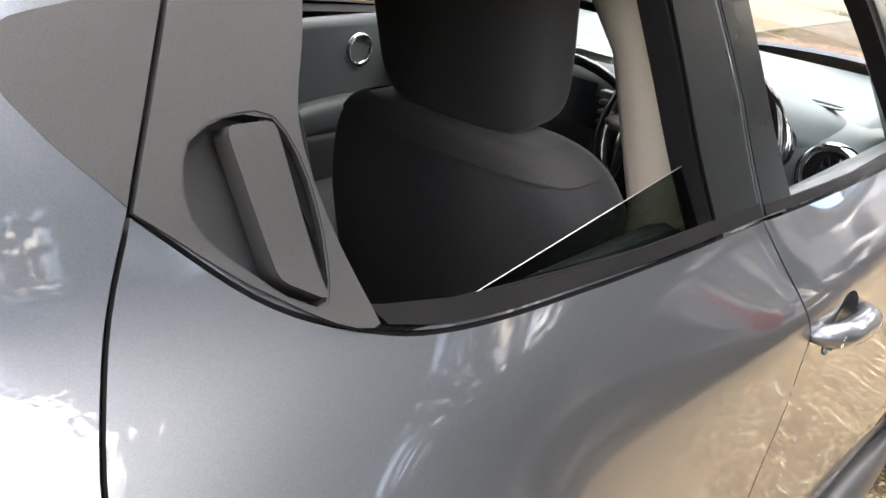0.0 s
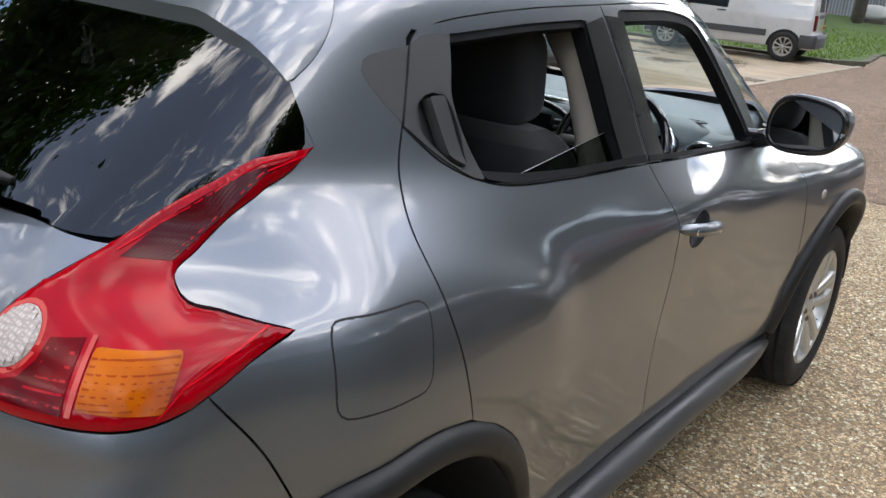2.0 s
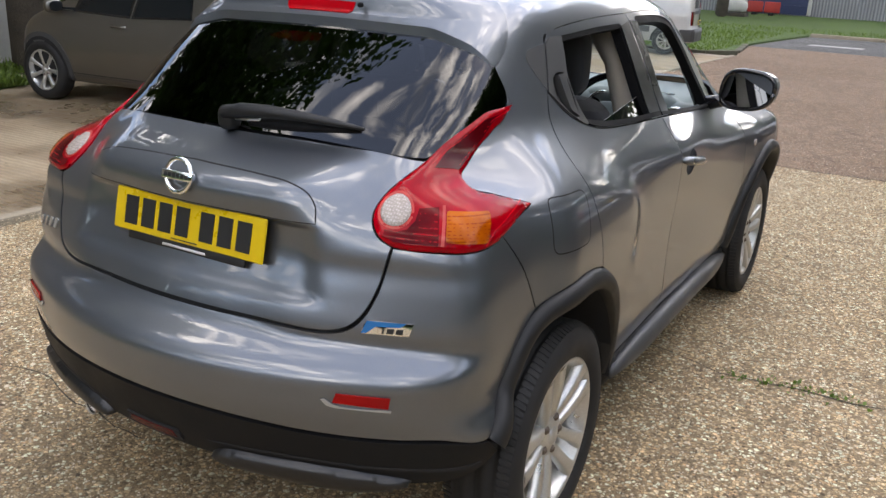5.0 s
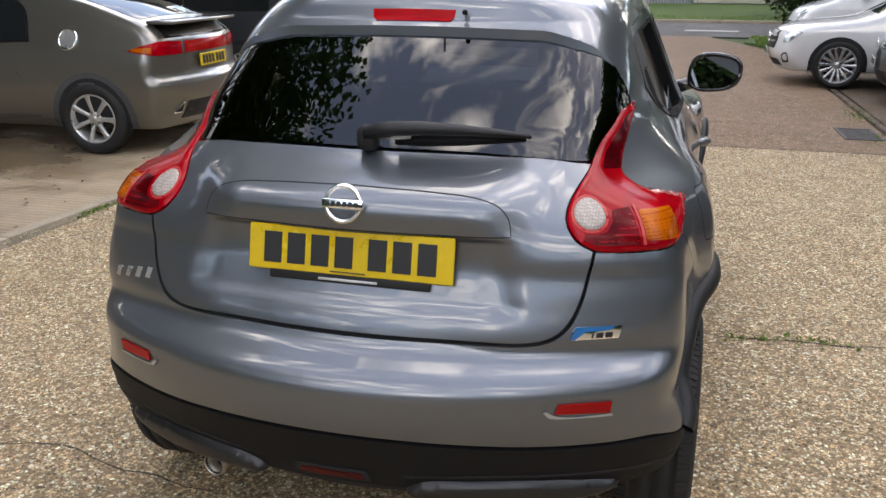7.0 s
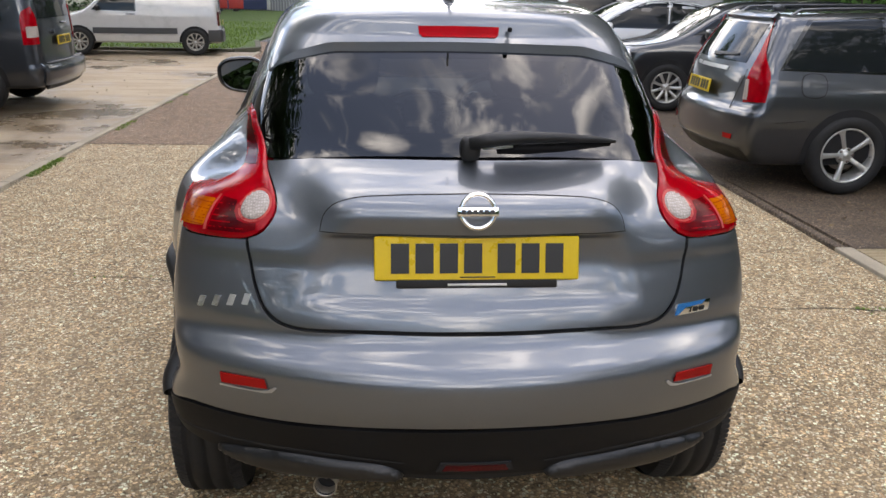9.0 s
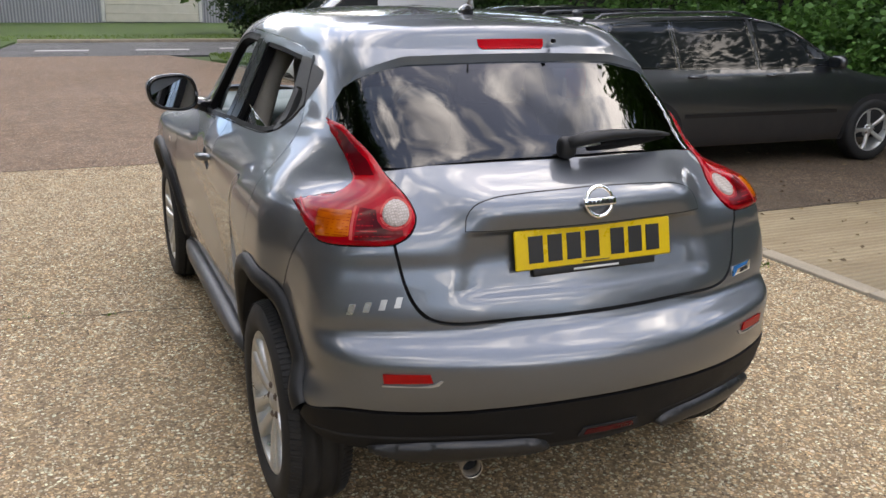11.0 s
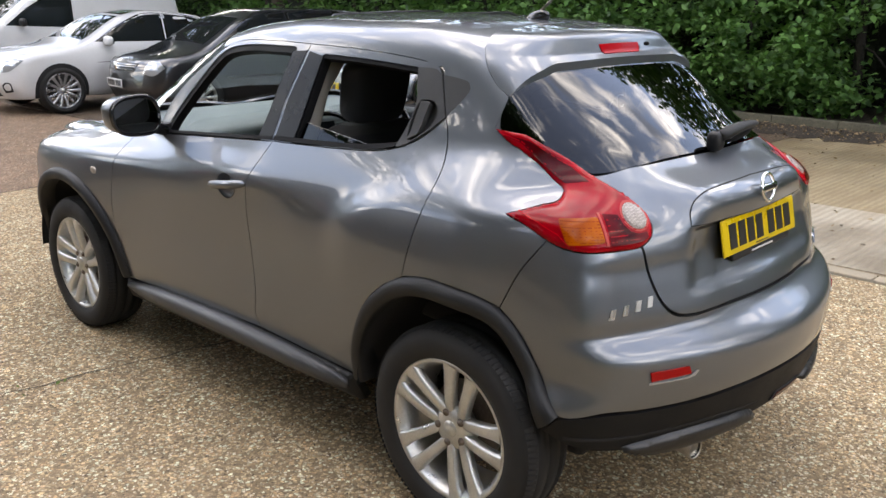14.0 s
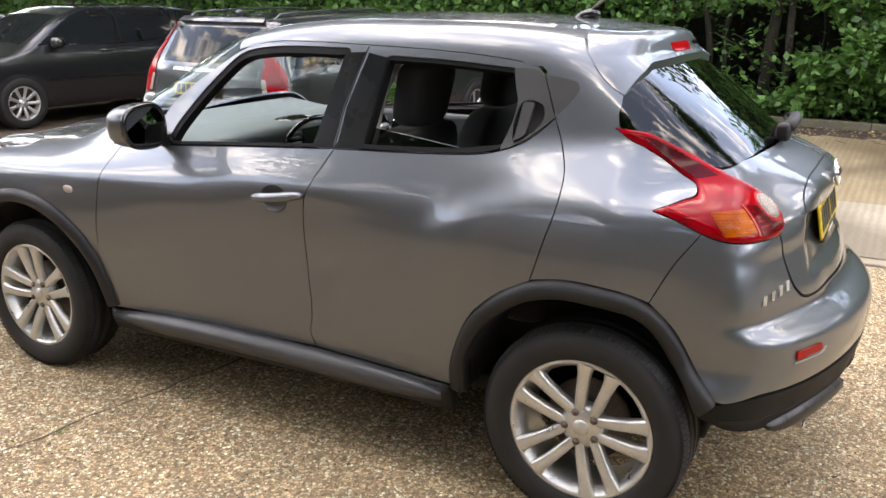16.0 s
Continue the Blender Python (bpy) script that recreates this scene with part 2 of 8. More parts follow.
def glass(name, tint=(0.75, 0.8, 0.78), mirror=0.045, clear=0.85):
    """A pane: clear body with a sharp reflection."""
    m = bpy.data.materials.new(name)
    m.use_nodes = True
    nt = m.node_tree
    nt.nodes.clear()
    out, mix, tr, gl, fr = [nt.nodes.new(k) for k in ("ShaderNodeOutputMaterial", "ShaderNodeMixShader", "ShaderNodeBsdfTransparent", "ShaderNodeBsdfGlossy", "ShaderNodeLayerWeight")]
    tr.inputs["Color"].default_value = (*[c * clear for c in tint], 1)
    gl.inputs["Roughness"].default_value = 0.015
    gl.inputs["Color"].default_value = (0.95, 0.97, 1.0, 1)
    fr.inputs["Blend"].default_value = 0.5
    pw, ma = nt.nodes.new("ShaderNodeMath"), nt.nodes.new("ShaderNodeMath")
    pw.operation, ma.operation = "POWER", "MULTIPLY_ADD"
    pw.inputs[1].default_value, ma.inputs[1].default_value, ma.inputs[2].default_value = 4.5, 1 - mirror, mirror
    nt.links.new(fr.outputs["Facing"], pw.inputs[0]), nt.links.new(pw.outputs[0], ma.inputs[0])
    nt.links.new(ma.outputs[0], mix.inputs[0]), nt.links.new(tr.outputs[0], mix.inputs[1])
    nt.links.new(gl.outputs[0], mix.inputs[2]), nt.links.new(mix.outputs[0], out.inputs["Surface"])
    return m


def lens_red(name, base, deep, cells=0.0, gloss=0.13):
    m = Mat(name, base, 0.06, 0.0, Specular_IOR_Level=gloss)
    v = m.coords()
    w = m.node("ShaderNodeTexWave", Scale=95.0, Distortion=0.0)
    m.link(v, w.inputs["Vector"])
    tone = m.ramp(m.noise(v, 9, 3), (0.35, 0.15), (0.7, 0.8))
    if cells:
        # moulded facets behind the lens
        vo = m.node("ShaderNodeTexVoronoi", Scale=cells, Randomness=0.25)
        vo.distance = "CHEBYCHEV"
        m.link(v, vo.inputs["Vector"])
        tone = m.mix(0.55, tone, m.ramp(vo.outputs["Distance"], (0.12, 1.0), (0.5, 0.0)))
    m.to("Base Color", m.mix(tone, deep, base))
    return m.bump(w.outputs["Color"], 0.06, 0.001).m


PAINT = paint("grey metallic paint", (0.128, 0.140, 0.156), 0.85, 0.40, grime=0.04, ior=1.5)
PLASTIC = varied("black textured plastic", (0.0077, 0.007975, 0.008525), 0.52, scale=4, spread=0.35, fine=700, bump=0.25, dist=0.0008, Specular_IOR_Level=0.38)
SATIN = varied("satin grey-black plastic", (0.034, 0.035, 0.037), 0.38, scale=4, spread=0.25, fine=700, bump=0.2, dist=0.0006, Specular_IOR_Level=0.5)
PILLAR = varied("satin black film", (0.006, 0.007, 0.0075), 0.26, scale=3, spread=0.3, fine=200, bump=0.02, dist=0.0005, Specular_IOR_Level=0.14)
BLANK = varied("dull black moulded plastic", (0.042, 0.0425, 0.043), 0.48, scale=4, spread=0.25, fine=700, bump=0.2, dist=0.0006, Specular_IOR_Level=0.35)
RUBBER = varied("black rubber seal", (0.0064, 0.0064, 0.0072), 0.6, scale=8, spread=0.3, fine=200, bump=0.05, dist=0.001, Specular_IOR_Level=0.12)
TYRE = varied("tyre rubber", (0.007, 0.007, 0.00735), 0.75, scale=5, spread=0.4, fine=160, bump=0.15, dist=0.001)
ALLOY = varied("silver alloy", (0.527, 0.527, 0.51), 0.34, 0.75, scale=9, spread=0.18, fine=150, bump=0.03, dist=0.0006)
STEEL = varied("worn dark steel", (0.16, 0.13, 0.11), 0.55, 0.8, scale=14, spread=0.4, fine=90, bump=0.15, dist=0.001)
PALESTEEL = varied("dusty pale wheel steel", (0.36, 0.34, 0.30), 0.6, 0.2, scale=14, spread=0.3, fine=90, bump=0.1, dist=0.001)
CHROME = Mat("chrome", (0.86, 0.87, 0.88), 0.07, 1.0).m
DULL = varied("dull stainless steel", (0.34, 0.31, 0.27), 0.38, 0.9, scale=20, spread=0.3, fine=120, bump=0.05, dist=0.0006)
# near-black for dark parts, and for shade painted into gaps and hollows
DARK = Mat("near-black shade and dark parts", (0.008, 0.008, 0.009), 0.9).m
CLOTH = varied("black woven seat cloth", (0.027, 0.027, 0.029), 0.95, scale=6, spread=0.3, fine=420, bump=0.6, dist=0.001, Sheen_Weight=0.15)
CLOTH2 = varied("ribbed grey seat cloth", (0.045, 0.0435, 0.042), 0.9, scale=5, spread=0.2, fine=500, bump=0.8, dist=0.0015)
TRIM = varied("grey dashboard plastic", (0.1575, 0.1875, 0.1913), 0.55, scale=5, spread=0.2, fine=600, bump=0.2, dist=0.0008)
CARD = varied("dark slate door lining", (0.085, 0.098, 0.102), 0.55, scale=5, spread=0.2, fine=600, bump=0.2, dist=0.0008)
LINING = varied("dark roof lining", (0.042, 0.0399, 0.0378), 0.9, scale=5, spread=0.12, fine=300, bump=0.1, dist=0.0006)
BEIGE = varied("beige pillar lining", (0.3432, 0.3102, 0.264), 0.8, scale=5, spread=0.12, fine=300, bump=0.1, dist=0.0006)
GLOSS = Mat("piano black", (0.01, 0.01, 0.011), 0.08, 0.0, Coat_Weight=0.5).m
SCREEN = Mat("switched off screen", (0.02, 0.025, 0.03), 0.12).m
PRIVACY = glass("privacy glass", (0.06, 0.065, 0.07), 0.042, 0.6)
CLEAR = glass("clear glass", (0.86, 0.93, 0.90), 0.045, 0.97)
TINTED = glass("tinted glass", (0.16, 0.19, 0.18), 0.02, 0.75)
MIRROR = Mat("mirror glass", (0.8, 0.82, 0.84), 0.01, 1.0).m
RED = lens_red("red lamp lens", (0.38, 0.0006, 0.007), (0.17, 0.0006, 0.003), 0.0, 0.17)
DEEPRED = lens_red("dark red lamp lens", (0.19, 0.002, 0.005), (0.01452, 0.00066, 0.00132), 0.0, 0.10)
PINKLENS = lens_red("pale red lens", (0.495, 0.0792, 0.066), (0.33, 0.0396, 0.033))
UPPERRED = lens_red("deep red lamp lens", (0.085, 0.0008, 0.004), (0.03, 0.0008, 0.0016), 0.0, 0.15)
FOGRED = lens_red("dull red fog lens", (0.085, 0.004, 0.006), (0.03, 0.001, 0.002), 90.0, 0.2)
BRAKERED = lens_red("plain red lens", (0.40, 0.003, 0.008), (0.30, 0.002, 0.005), 0.0, 0.06)
EDGERED = lens_red("bright red lens edge", (0.55, 0.006, 0.014), (0.42, 0.002, 0.008), 0.0, 0.13)
AMBER = lens_red("amber lamp lens", (0.544, 0.136, 0.00408), (0.204, 0.0306, 0.00204), 0.0, 0.12)
DEEPAMBER = lens_red("deep amber lamp lens", (0.34, 0.05, 0.002), (0.15, 0.02, 0.002), 0.0, 0.1)
WHITELENS = lens_red("clear ribbed lens", (0.56, 0.50, 0.45), (0.21, 0.175, 0.154), 150.0, 0.25)
SILVERLIP = paint("pale worn grey paint", (0.36, 0.37, 0.38), 0.6, 0.4)
REFLECTOR = lens_red("red reflector", (0.363, 0.00792, 0.0066), (0.2112, 0.00396, 0.00396))
YELLOW = varied("yellow number plate", (0.5504, 0.384, 0.00768), 0.3, scale=5, spread=0.06, fine=80, bump=0.02, dist=0.0004)
WHITEPLATE = varied("white number plate", (0.525, 0.525, 0.511), 0.3, scale=5, spread=0.06, fine=80, bump=0.02, dist=0.0004)
INK = Mat("black characters", (0.012, 0.012, 0.012), 0.4).m
BLUE = Mat("blue enamel", (0.0195, 0.143, 0.3575), 0.2, 0.2).m
LAMPGLASS = Mat("clear lamp cover", (0.34, 0.36, 0.38), 0.08, 0.5, Coat_Weight=1.0).m

# ---- building blocks ----


def part(name, data, material, parent=None, label="", smooth=True):
    """Links a bmesh, or (vertices, faces[, normals]), as one mesh object under a thing or a part."""
    me = bpy.data.meshes.new(name)
    normals = None
    if isinstance(data, bmesh.types.BMesh):
        data.to_mesh(me)
        data.free()
    else:
        vs, fs = data[0], data[1]
        me.from_pydata(np.asarray(vs, float).tolist(), [], [list(map(int, f)) for f in fs])
        normals = data[2] if len(data) > 2 else None
    me.polygons.foreach_set("use_smooth", [smooth] * len(me.polygons))
    me.materials.append(material)
    if normals is not None:
        me.normals_split_custom_set_from_vertices(np.asarray(normals, float).tolist())
    me.update()
    ob = new(name, me)
    if parent is not None:
        ob.parent = parent
    if label:
        ob["label"] = label
    return ob


def thing(name, label, category, group="", kind="", at=None):
    ob = new(name)
    if at is not None:
        ob.matrix_basis = at
    return tagged(ob, label, category, group, kind)


def joined(*many):
    vs, fs, n = [], [], 0
    for v, f in many:
        v = np.asarray(v, float)
        vs.append(v), fs.extend([[i + n for i in q] for q in f])
        n += len(v)
    return np.concatenate(vs), fs


def lathe(profile, seg=48, closed=False):
    """Turns (radius, x) pairs about the x axis."""
    pr = np.array(profile, float)
    a = np.linspace(0, 2 * math.pi, seg, endpoint=False)
    vs = np.stack([np.repeat(pr[None, :, 1], seg, 0), np.cos(a)[:, None] * pr[None, :, 0], np.sin(a)[:, None] * pr[None, :, 0]], -1).reshape(-1, 3)
    n, fs = len(pr), []
    for i in range(seg):
        j = (i + 1) % seg
        for k in range(n if closed else n - 1):
            l = (k + 1) % n
            fs.append([i * n + k, j * n + k, j * n + l, i * n + l])
    return vs, fs


def sweep(points, radius, seg=10, flat=1.0, up=(0, 0, 1)):
    """A tube along points; radius may vary; its ends are closed."""
    p = np.array(points, float)
    r = np.broadcast_to(np.asarray(radius, float), (len(p),))
    t = np.gradient(p, axis=0)
    t /= np.linalg.norm(t, axis=1, keepdims=True)
    s = np.cross(t, np.array(up, float))
    s /= np.maximum(np.linalg.norm(s, axis=1, keepdims=True), 1e-6)
    u = np.cross(s, t)
    a = np.linspace(0, 2 * math.pi, seg, endpoint=False)
    vs = (p[:, None] + r[:, None, None] * (np.cos(a)[None, :, None] * s[:, None] + flat * np.sin(a)[None, :, None] * u[:, None])).reshape(-1, 3)
    fs = [[i * seg + j, i * seg + (j + 1) % seg, (i + 1) * seg + (j + 1) % seg, (i + 1) * seg + j] for i in range(len(p) - 1) for j in range(seg)]
    return vs, fs + [list(range(seg))[::-1], [(len(p) - 1) * seg + j for j in range(seg)]]


def rbox(lo, hi, r=0.01, seg=2):
    """A box with rounded edges."""
    bm = bmesh.new()
    bmesh.ops.create_cube(bm, size=1.0)
    lo, hi = Vector(lo), Vector(hi)
    for v in bm.verts:
        v.co = Vector([(lo[i] + hi[i]) / 2 + v.co[i] * (hi[i] - lo[i]) for i in range(3)])
    if r > 0:
        bmesh.ops.bevel(bm, geom=list(bm.edges), offset=min(r, 0.49 * min(hi[i] - lo[i] for i in range(3))), segments=seg, profile=0.5, affect="EDGES")
    return bm


def cushion(size, puff=2.6, n=(18, 14, 10), shape=None):
    """A soft block about the origin, a superellipsoid; shape(p) may bend it."""
    a, b = np.linspace(-math.pi / 2, math.pi / 2, n[2] * 2 + 1), np.linspace(-math.pi, math.pi, n[0] * 2, endpoint=False)
    e = 2 / puff

    def pw(x):
        return np.sign(x) * np.abs(x) ** e

    A, B = np.meshgrid(a, b, indexing="ij")
    vs = np.stack([pw(np.cos(A)) * pw(np.cos(B)) * size[0] / 2, pw(np.cos(A)) * pw(np.sin(B)) * size[1] / 2, pw(np.sin(A)) * size[2] / 2], -1).reshape(-1, 3)
    if shape:
        vs = shape(vs)
    m = len(b)
    fs = [[i * m + j, i * m + (j + 1) % m, (i + 1) * m + (j + 1) % m, (i + 1) * m + j] for i in range(len(a) - 1) for j in range(m)]
    return vs, fs


def moved(data, m):
    vs = np.asarray(data[0], float)
    m = np.array(m)
    return vs @ m[:3, :3].T + m[:3, 3], data[1]


def outline(points, step=0.02):
    """A closed smooth outline through points; a third value of 1 marks a corner."""
    pts = np.array([p[:2] for p in points], float)
    sharp = [len(p) > 2 for p in points]
    n, out = len(pts), []
    for i in range(n):
        p1, p2 = pts[i], pts[(i + 1) % n]
        p0 = pts[i - 1] if not sharp[i] else p1 - (p2 - p1)
        p3 = pts[(i + 2) % n] if not sharp[(i + 1) % n] else p2 + (p2 - p1)
        d = np.linalg.norm(p2 - p1)
        k = max(1, int(round(d / step)))
        t = np.arange(k)[:, None] / k
        d0, d2 = max(np.linalg.norm(p1 - p0), 1e-6), max(np.linalg.norm(p3 - p2), 1e-6)
        m1 = ((p1 - p0) / d0 + (p2 - p1) / d) / 2 * d
        m2 = ((p2 - p1) / d + (p3 - p2) / d2) / 2 * d
        out.append((2 * t**3 - 3 * t**2 + 1) * p1 + (t**3 - 2 * t**2 + t) * m1 + (3 * t**2 - 2 * t**3) * p2 + (t**3 - t**2) * m2)
    return np.concatenate(out)


def shrunk(poly, gap):
    """The outline set inwards by gap."""
    e = np.roll(poly, -1, 0) - np.roll(poly, 1, 0)
    nrm = np.stack([-e[:, 1], e[:, 0]], 1) / np.maximum(np.linalg.norm(e, axis=1, keepdims=True), 1e-9)
    area = np.sum(poly[:, 0] * np.roll(poly[:, 1], -1) - np.roll(poly[:, 0], -1) * poly[:, 1])
    return poly + nrm * gap * np.sign(area)


def within(p, poly):
    x, y = p[:, :1], p[:, 1:2]
    a, b = poly, np.roll(poly, -1, 0)
    cross = ((a[:, 1] > y) != (b[:, 1] > y)) & (x < (b[:, 0] - a[:, 0]) * (y - a[:, 1]) / (b[:, 1] - a[:, 1] + 1e-15) + a[:, 0])
    return cross.sum(1) % 2 == 1


def filled(poly, holes=(), step=0.03):
    """Points and triangles of a flat area with holes, and the loops of its edges."""
    from mathutils.geometry import delaunay_2d_cdt
    rings = [poly, *holes]
    pts = list(np.concatenate(rings))
    edges, loops, n = [], [], 0
    for r in rings:
        ids = list(range(n, n + len(r)))
        loops.append(ids)
        edges += [(ids[i], ids[(i + 1) % len(ids)]) for i in range(len(ids))]
        n += len(r)
    lo, hi = poly.min(0), poly.max(0)
    gx, gy = np.arange(lo[0] + step / 2, hi[0], step), np.arange(lo[1] + step / 2, hi[1], step)
    if len(gx) and len(gy):
        g = np.stack(np.meshgrid(gx, gy, indexing="ij"), -1).reshape(-1, 2)
        g = g[within(g, poly)]
        for h in holes:
            g = g[~within(g, h)]
        near = np.array([np.min(np.sum((np.concatenate(rings) - q) ** 2, 1)) for q in g]) if len(g) else np.zeros(0)
        pts += list(g[near > (0.45 * step) ** 2]) if len(g) else []
    co, _, faces, *_ = delaunay_2d_cdt([Vector(p) for p in pts], edges, [], 0, 1e-6)
    co = np.array([tuple(c) for c in co])
    mid = np.array([co[list(f)].mean(0) for f in faces])
    keep = within(mid, poly)
    for h in holes:
        keep &= ~within(mid, h)
    return co, [list(f) for f, k in zip(faces, keep) if k], loops


def panel_data(points, mapper, holes=(), off=0.0, gap=0.0019, depth=0.012, step=0.03, f=None, edge=0.015, roll=0.0015, dome=0.0, reach=0.02, flare=0.0):
    """A sheet on the body's surface with turned-in edges; dome lifts it within reach of its edge."""
    f = f or hull
    poly = shrunk(outline(points, edge), gap)
    hs = [shrunk(outline(h, edge), -gap) for h in holes]
    co, tris, loops = filled(poly, hs, step)
    p = mapper(co)
    nrm = slope(f, p)
    p = p + nrm * off
    tri = np.array([t[:3] for t in tris])
    out = np.cross(p[tri[:, 1]] - p[tri[:, 0]], p[tri[:, 2]] - p[tri[:, 0]])
    good = (out * nrm[tri[:, 0]]).sum(1) > 0
    vs, ns, fs = [*p], [*nrm], [t if g else t[::-1] for t, g in zip(tris, good)]
    if dome:
        rim = np.concatenate([co[ids] for ids in loops])
        far = np.array([math.sqrt(np.min(np.sum((rim - q) ** 2, 1))) for q in co])
        up = dome * np.sqrt(1 - (1 - np.clip(far / reach, 0, 1)) ** 2)
        vs = [a + b * c for a, b, c in zip(vs, nrm, up)]
    if depth > 0:
        for j, ids in enumerate(loops):
            ids = list(ids)
            flat = shrunk(co[ids], -0.002 if j == 0 else 0.002)
            out = mapper(flat) + nrm[ids] * off - p[ids]
            out /= np.maximum(np.linalg.norm(out, axis=1, keepdims=True), 1e-9)
            top, n = p[ids] - nrm[ids] * roll, len(ids)
            for k, i in enumerate(ids):
                vs[i] = top[k]
            base = len(vs)
            face = out * depth + nrm[ids] * flare
            face /= np.linalg.norm(face, axis=1, keepdims=True)
            vs += [*top, *(p[ids] - nrm[ids] * depth + out * flare)]
            ns += [*face, *face]
            for k in range(n):
                q = [base + k, base + (k + 1) % n, base + n + (k + 1) % n, base + n + k]
                turn = np.cross(vs[q[1]] - vs[q[0]], vs[q[3]] - vs[q[0]])
                fs.append(q if np.dot(turn, out[k]) > 0 else q[::-1])
    if dome:
        return np.array(vs), fs
    return np.array(vs), fs, np.array(ns)


def map_flank(side=1, f=None):
    def m(c):
        return on_flank(c[:, 0], c[:, 1], f or hull, side)
    return m


def map_round(c):
    """s runs from the middle of the tail to both flanks."""
    r, l = on_flank(U0 + np.abs(c[:, 0]), c[:, 1], hull, 1), on_flank(U0 + np.abs(c[:, 0]), c[:, 1], hull, -1)
    return np.where(c[:, :1] >= 0, r, l)


def map_back(c, f=None):
    o = np.stack([c[:, 0], np.full(len(c), 0.9), c[:, 1]], 1)
    d = np.tile([0.0, -1.0, 0.0], (len(c), 1))
    return o + d * cast(f or hull, o, d)[:, None]


RA = 0.6


def map_top(c):
    a = c[:, 0] / RA
    o = np.stack([0 * a, c[:, 1], np.full(len(c), 0.95)], 1)
    d = np.stack([np.sin(a), 0 * a, np.cos(a)], 1)
    return o + d * cast(hull, o, d)[:, None]


def to_top(p):
    return np.stack([np.arctan2(p[:, 0], p[:, 2] - 0.95) * RA, p[:, 1]], 1)


def rounded(corners, r, n=4):
    """An outline with straight sides and rounded corners."""
    c, out = np.array(corners, float), []
    for i in range(len(c)):
        a, b, d = c[i - 1], c[i], c[(i + 1) % len(c)]
        p, q = b + (a - b) / np.linalg.norm(a - b) * r, b + (d - b) / np.linalg.norm(d - b) * r
        for t in np.linspace(0, 1, n):
            out.append(tuple((1 - t) ** 2 * p + 2 * t * (1 - t) * b + t * t * q) + ((1,) if t in (0.0, 1.0) else ()))
    return out


def half(points):
    """A line of (u, z) from the middle of the tail outwards, as a closed outline on both sides."""
    right = [(p[0] - U0, *p[1:]) for p in points]
    return right + [(-p[0], *p[1:]) for p in right[::-1] if p[0] > 1e-6]


# ---- the grey hatchback ----
CAR = thing("hatchback_car", "grey metallic hatchback with lowered windows and black wheel arches", "car")

BELT_F = [(2.06, 1.040), (1.85, 1.052), (1.488, 1.081), (1.046, 1.114)]
BELT_R = [(1.046, 1.114), (0.674, 1.130), (0.50, 1.143), (0.443, 1.155), (0.361, 1.190), (0.282, 1.261)]
GAP_B = [(1.046, 1.114), (1.100, 1.004), (1.129, 0.935), (1.136, 0.842), (1.130, 0.673), (1.118, 0.500), (1.128, 0.440), (1.107, 0.385)]
GAP_C = [(0.282, 1.261), (0.241, 1.182), (0.205, 1.109), (0.196, 1.035), (0.222, 0.919), (0.256, 0.800)]
GAP_A = [(2.06, 1.040), (2.128, 1.030), (2.140, 0.958), (2.152, 0.873), (2.175, 0.706), (2.190, 0.520), (2.20, 0.345)]
ARCH = [(0.556, 0.36), (0.545, 0.46), (0.468, 0.637), (0.363, 0.737), (0.256, 0.797), (0.14, 0.818), (0.0, 0.808), (-0.10, 0.775), (-0.181, 0.702), (-0.249, 0.580), (-0.284, 0.511)]
TOP_F = [(1.96, 1.086), (1.918, 1.185), (1.669, 1.370), (1.556, 1.432), (1.448, 1.454), (1.22, 1.462), (0.994, 1.459)]
TOP_R = [(0.994, 1.459), (0.674, 1.449), (0.433, 1.427), (0.365, 1.413), (0.341, 1.388)]
WIN_F = [(1.85, 1.066, 1), (1.827, 1.119), (1.639, 1.330), (1.566, 1.388), (1.457, 1.412), (1.085, 1.424, 1), (1.140, 1.108, 1)]
WIN_R = [(0.928, 1.130, 1), (0.900, 1.414, 1), (0.705, 1.409), (0.444, 1.392, 1), (0.429, 1.355), (0.41, 1.30), (0.434, 1.168, 1)]
LAMP = [(0.098, 1.245, 1), (0.034, 1.207), (-0.137, 1.158), (-0.240, 1.120), (-0.292, 1.096), (-0.276, 1.079), (-0.20, 1.063), (-0.092, 1.040, 1),
        (-0.17, 1.018), (-0.236, 0.990), (-0.285, 0.974), (-0.41, 0.968), (-0.505, 0.971), (-0.545, 0.995), (-0.566, 1.035), (-0.552, 1.068),
        (-0.515, 1.098), (-0.45, 1.130), (-0.35, 1.168), (-0.14, 1.212), (0.0, 1.235)]
HATCH_LOW = [(-0.737, 0.763), (-0.627, 0.764), (-0.588, 0.778), (-0.559, 0.808), (-0.534, 0.862), (-0.516, 0.930)]
BUMP_LOW = [(-0.284, 0.511), (-0.39, 0.530), (-0.486, 0.527), (-0.586, 0.528), (-0.737, 0.537), (-0.932, 0.546), (U0, 0.548)]


CUP = [(0.392, 1.306), (0.345, 1.307), (0.328, 1.298), (0.318, 1.252), (0.353, 1.209), (0.390, 1.182), (0.400, 1.184)]


def hard(*pts):
    return [(p[0], p[1], 1) for p in pts]


def skin(name, pts, mapper, mat=None, parent=None, label="", **kw):
    return part(name, panel_data(pts, mapper, **kw), mat or PAINT, parent or CAR, label)


def circle_uz(cu, cz, r, n=20, ru=None):
    return [(cu + (ru or r) * math.cos(a), cz + r * math.sin(a)) for a in np.linspace(0, 2 * math.pi, n, endpoint=False)]


def grown(pts, d):
    return [tuple(q) for q in shrunk(outline(pts, 0.03), -d)]


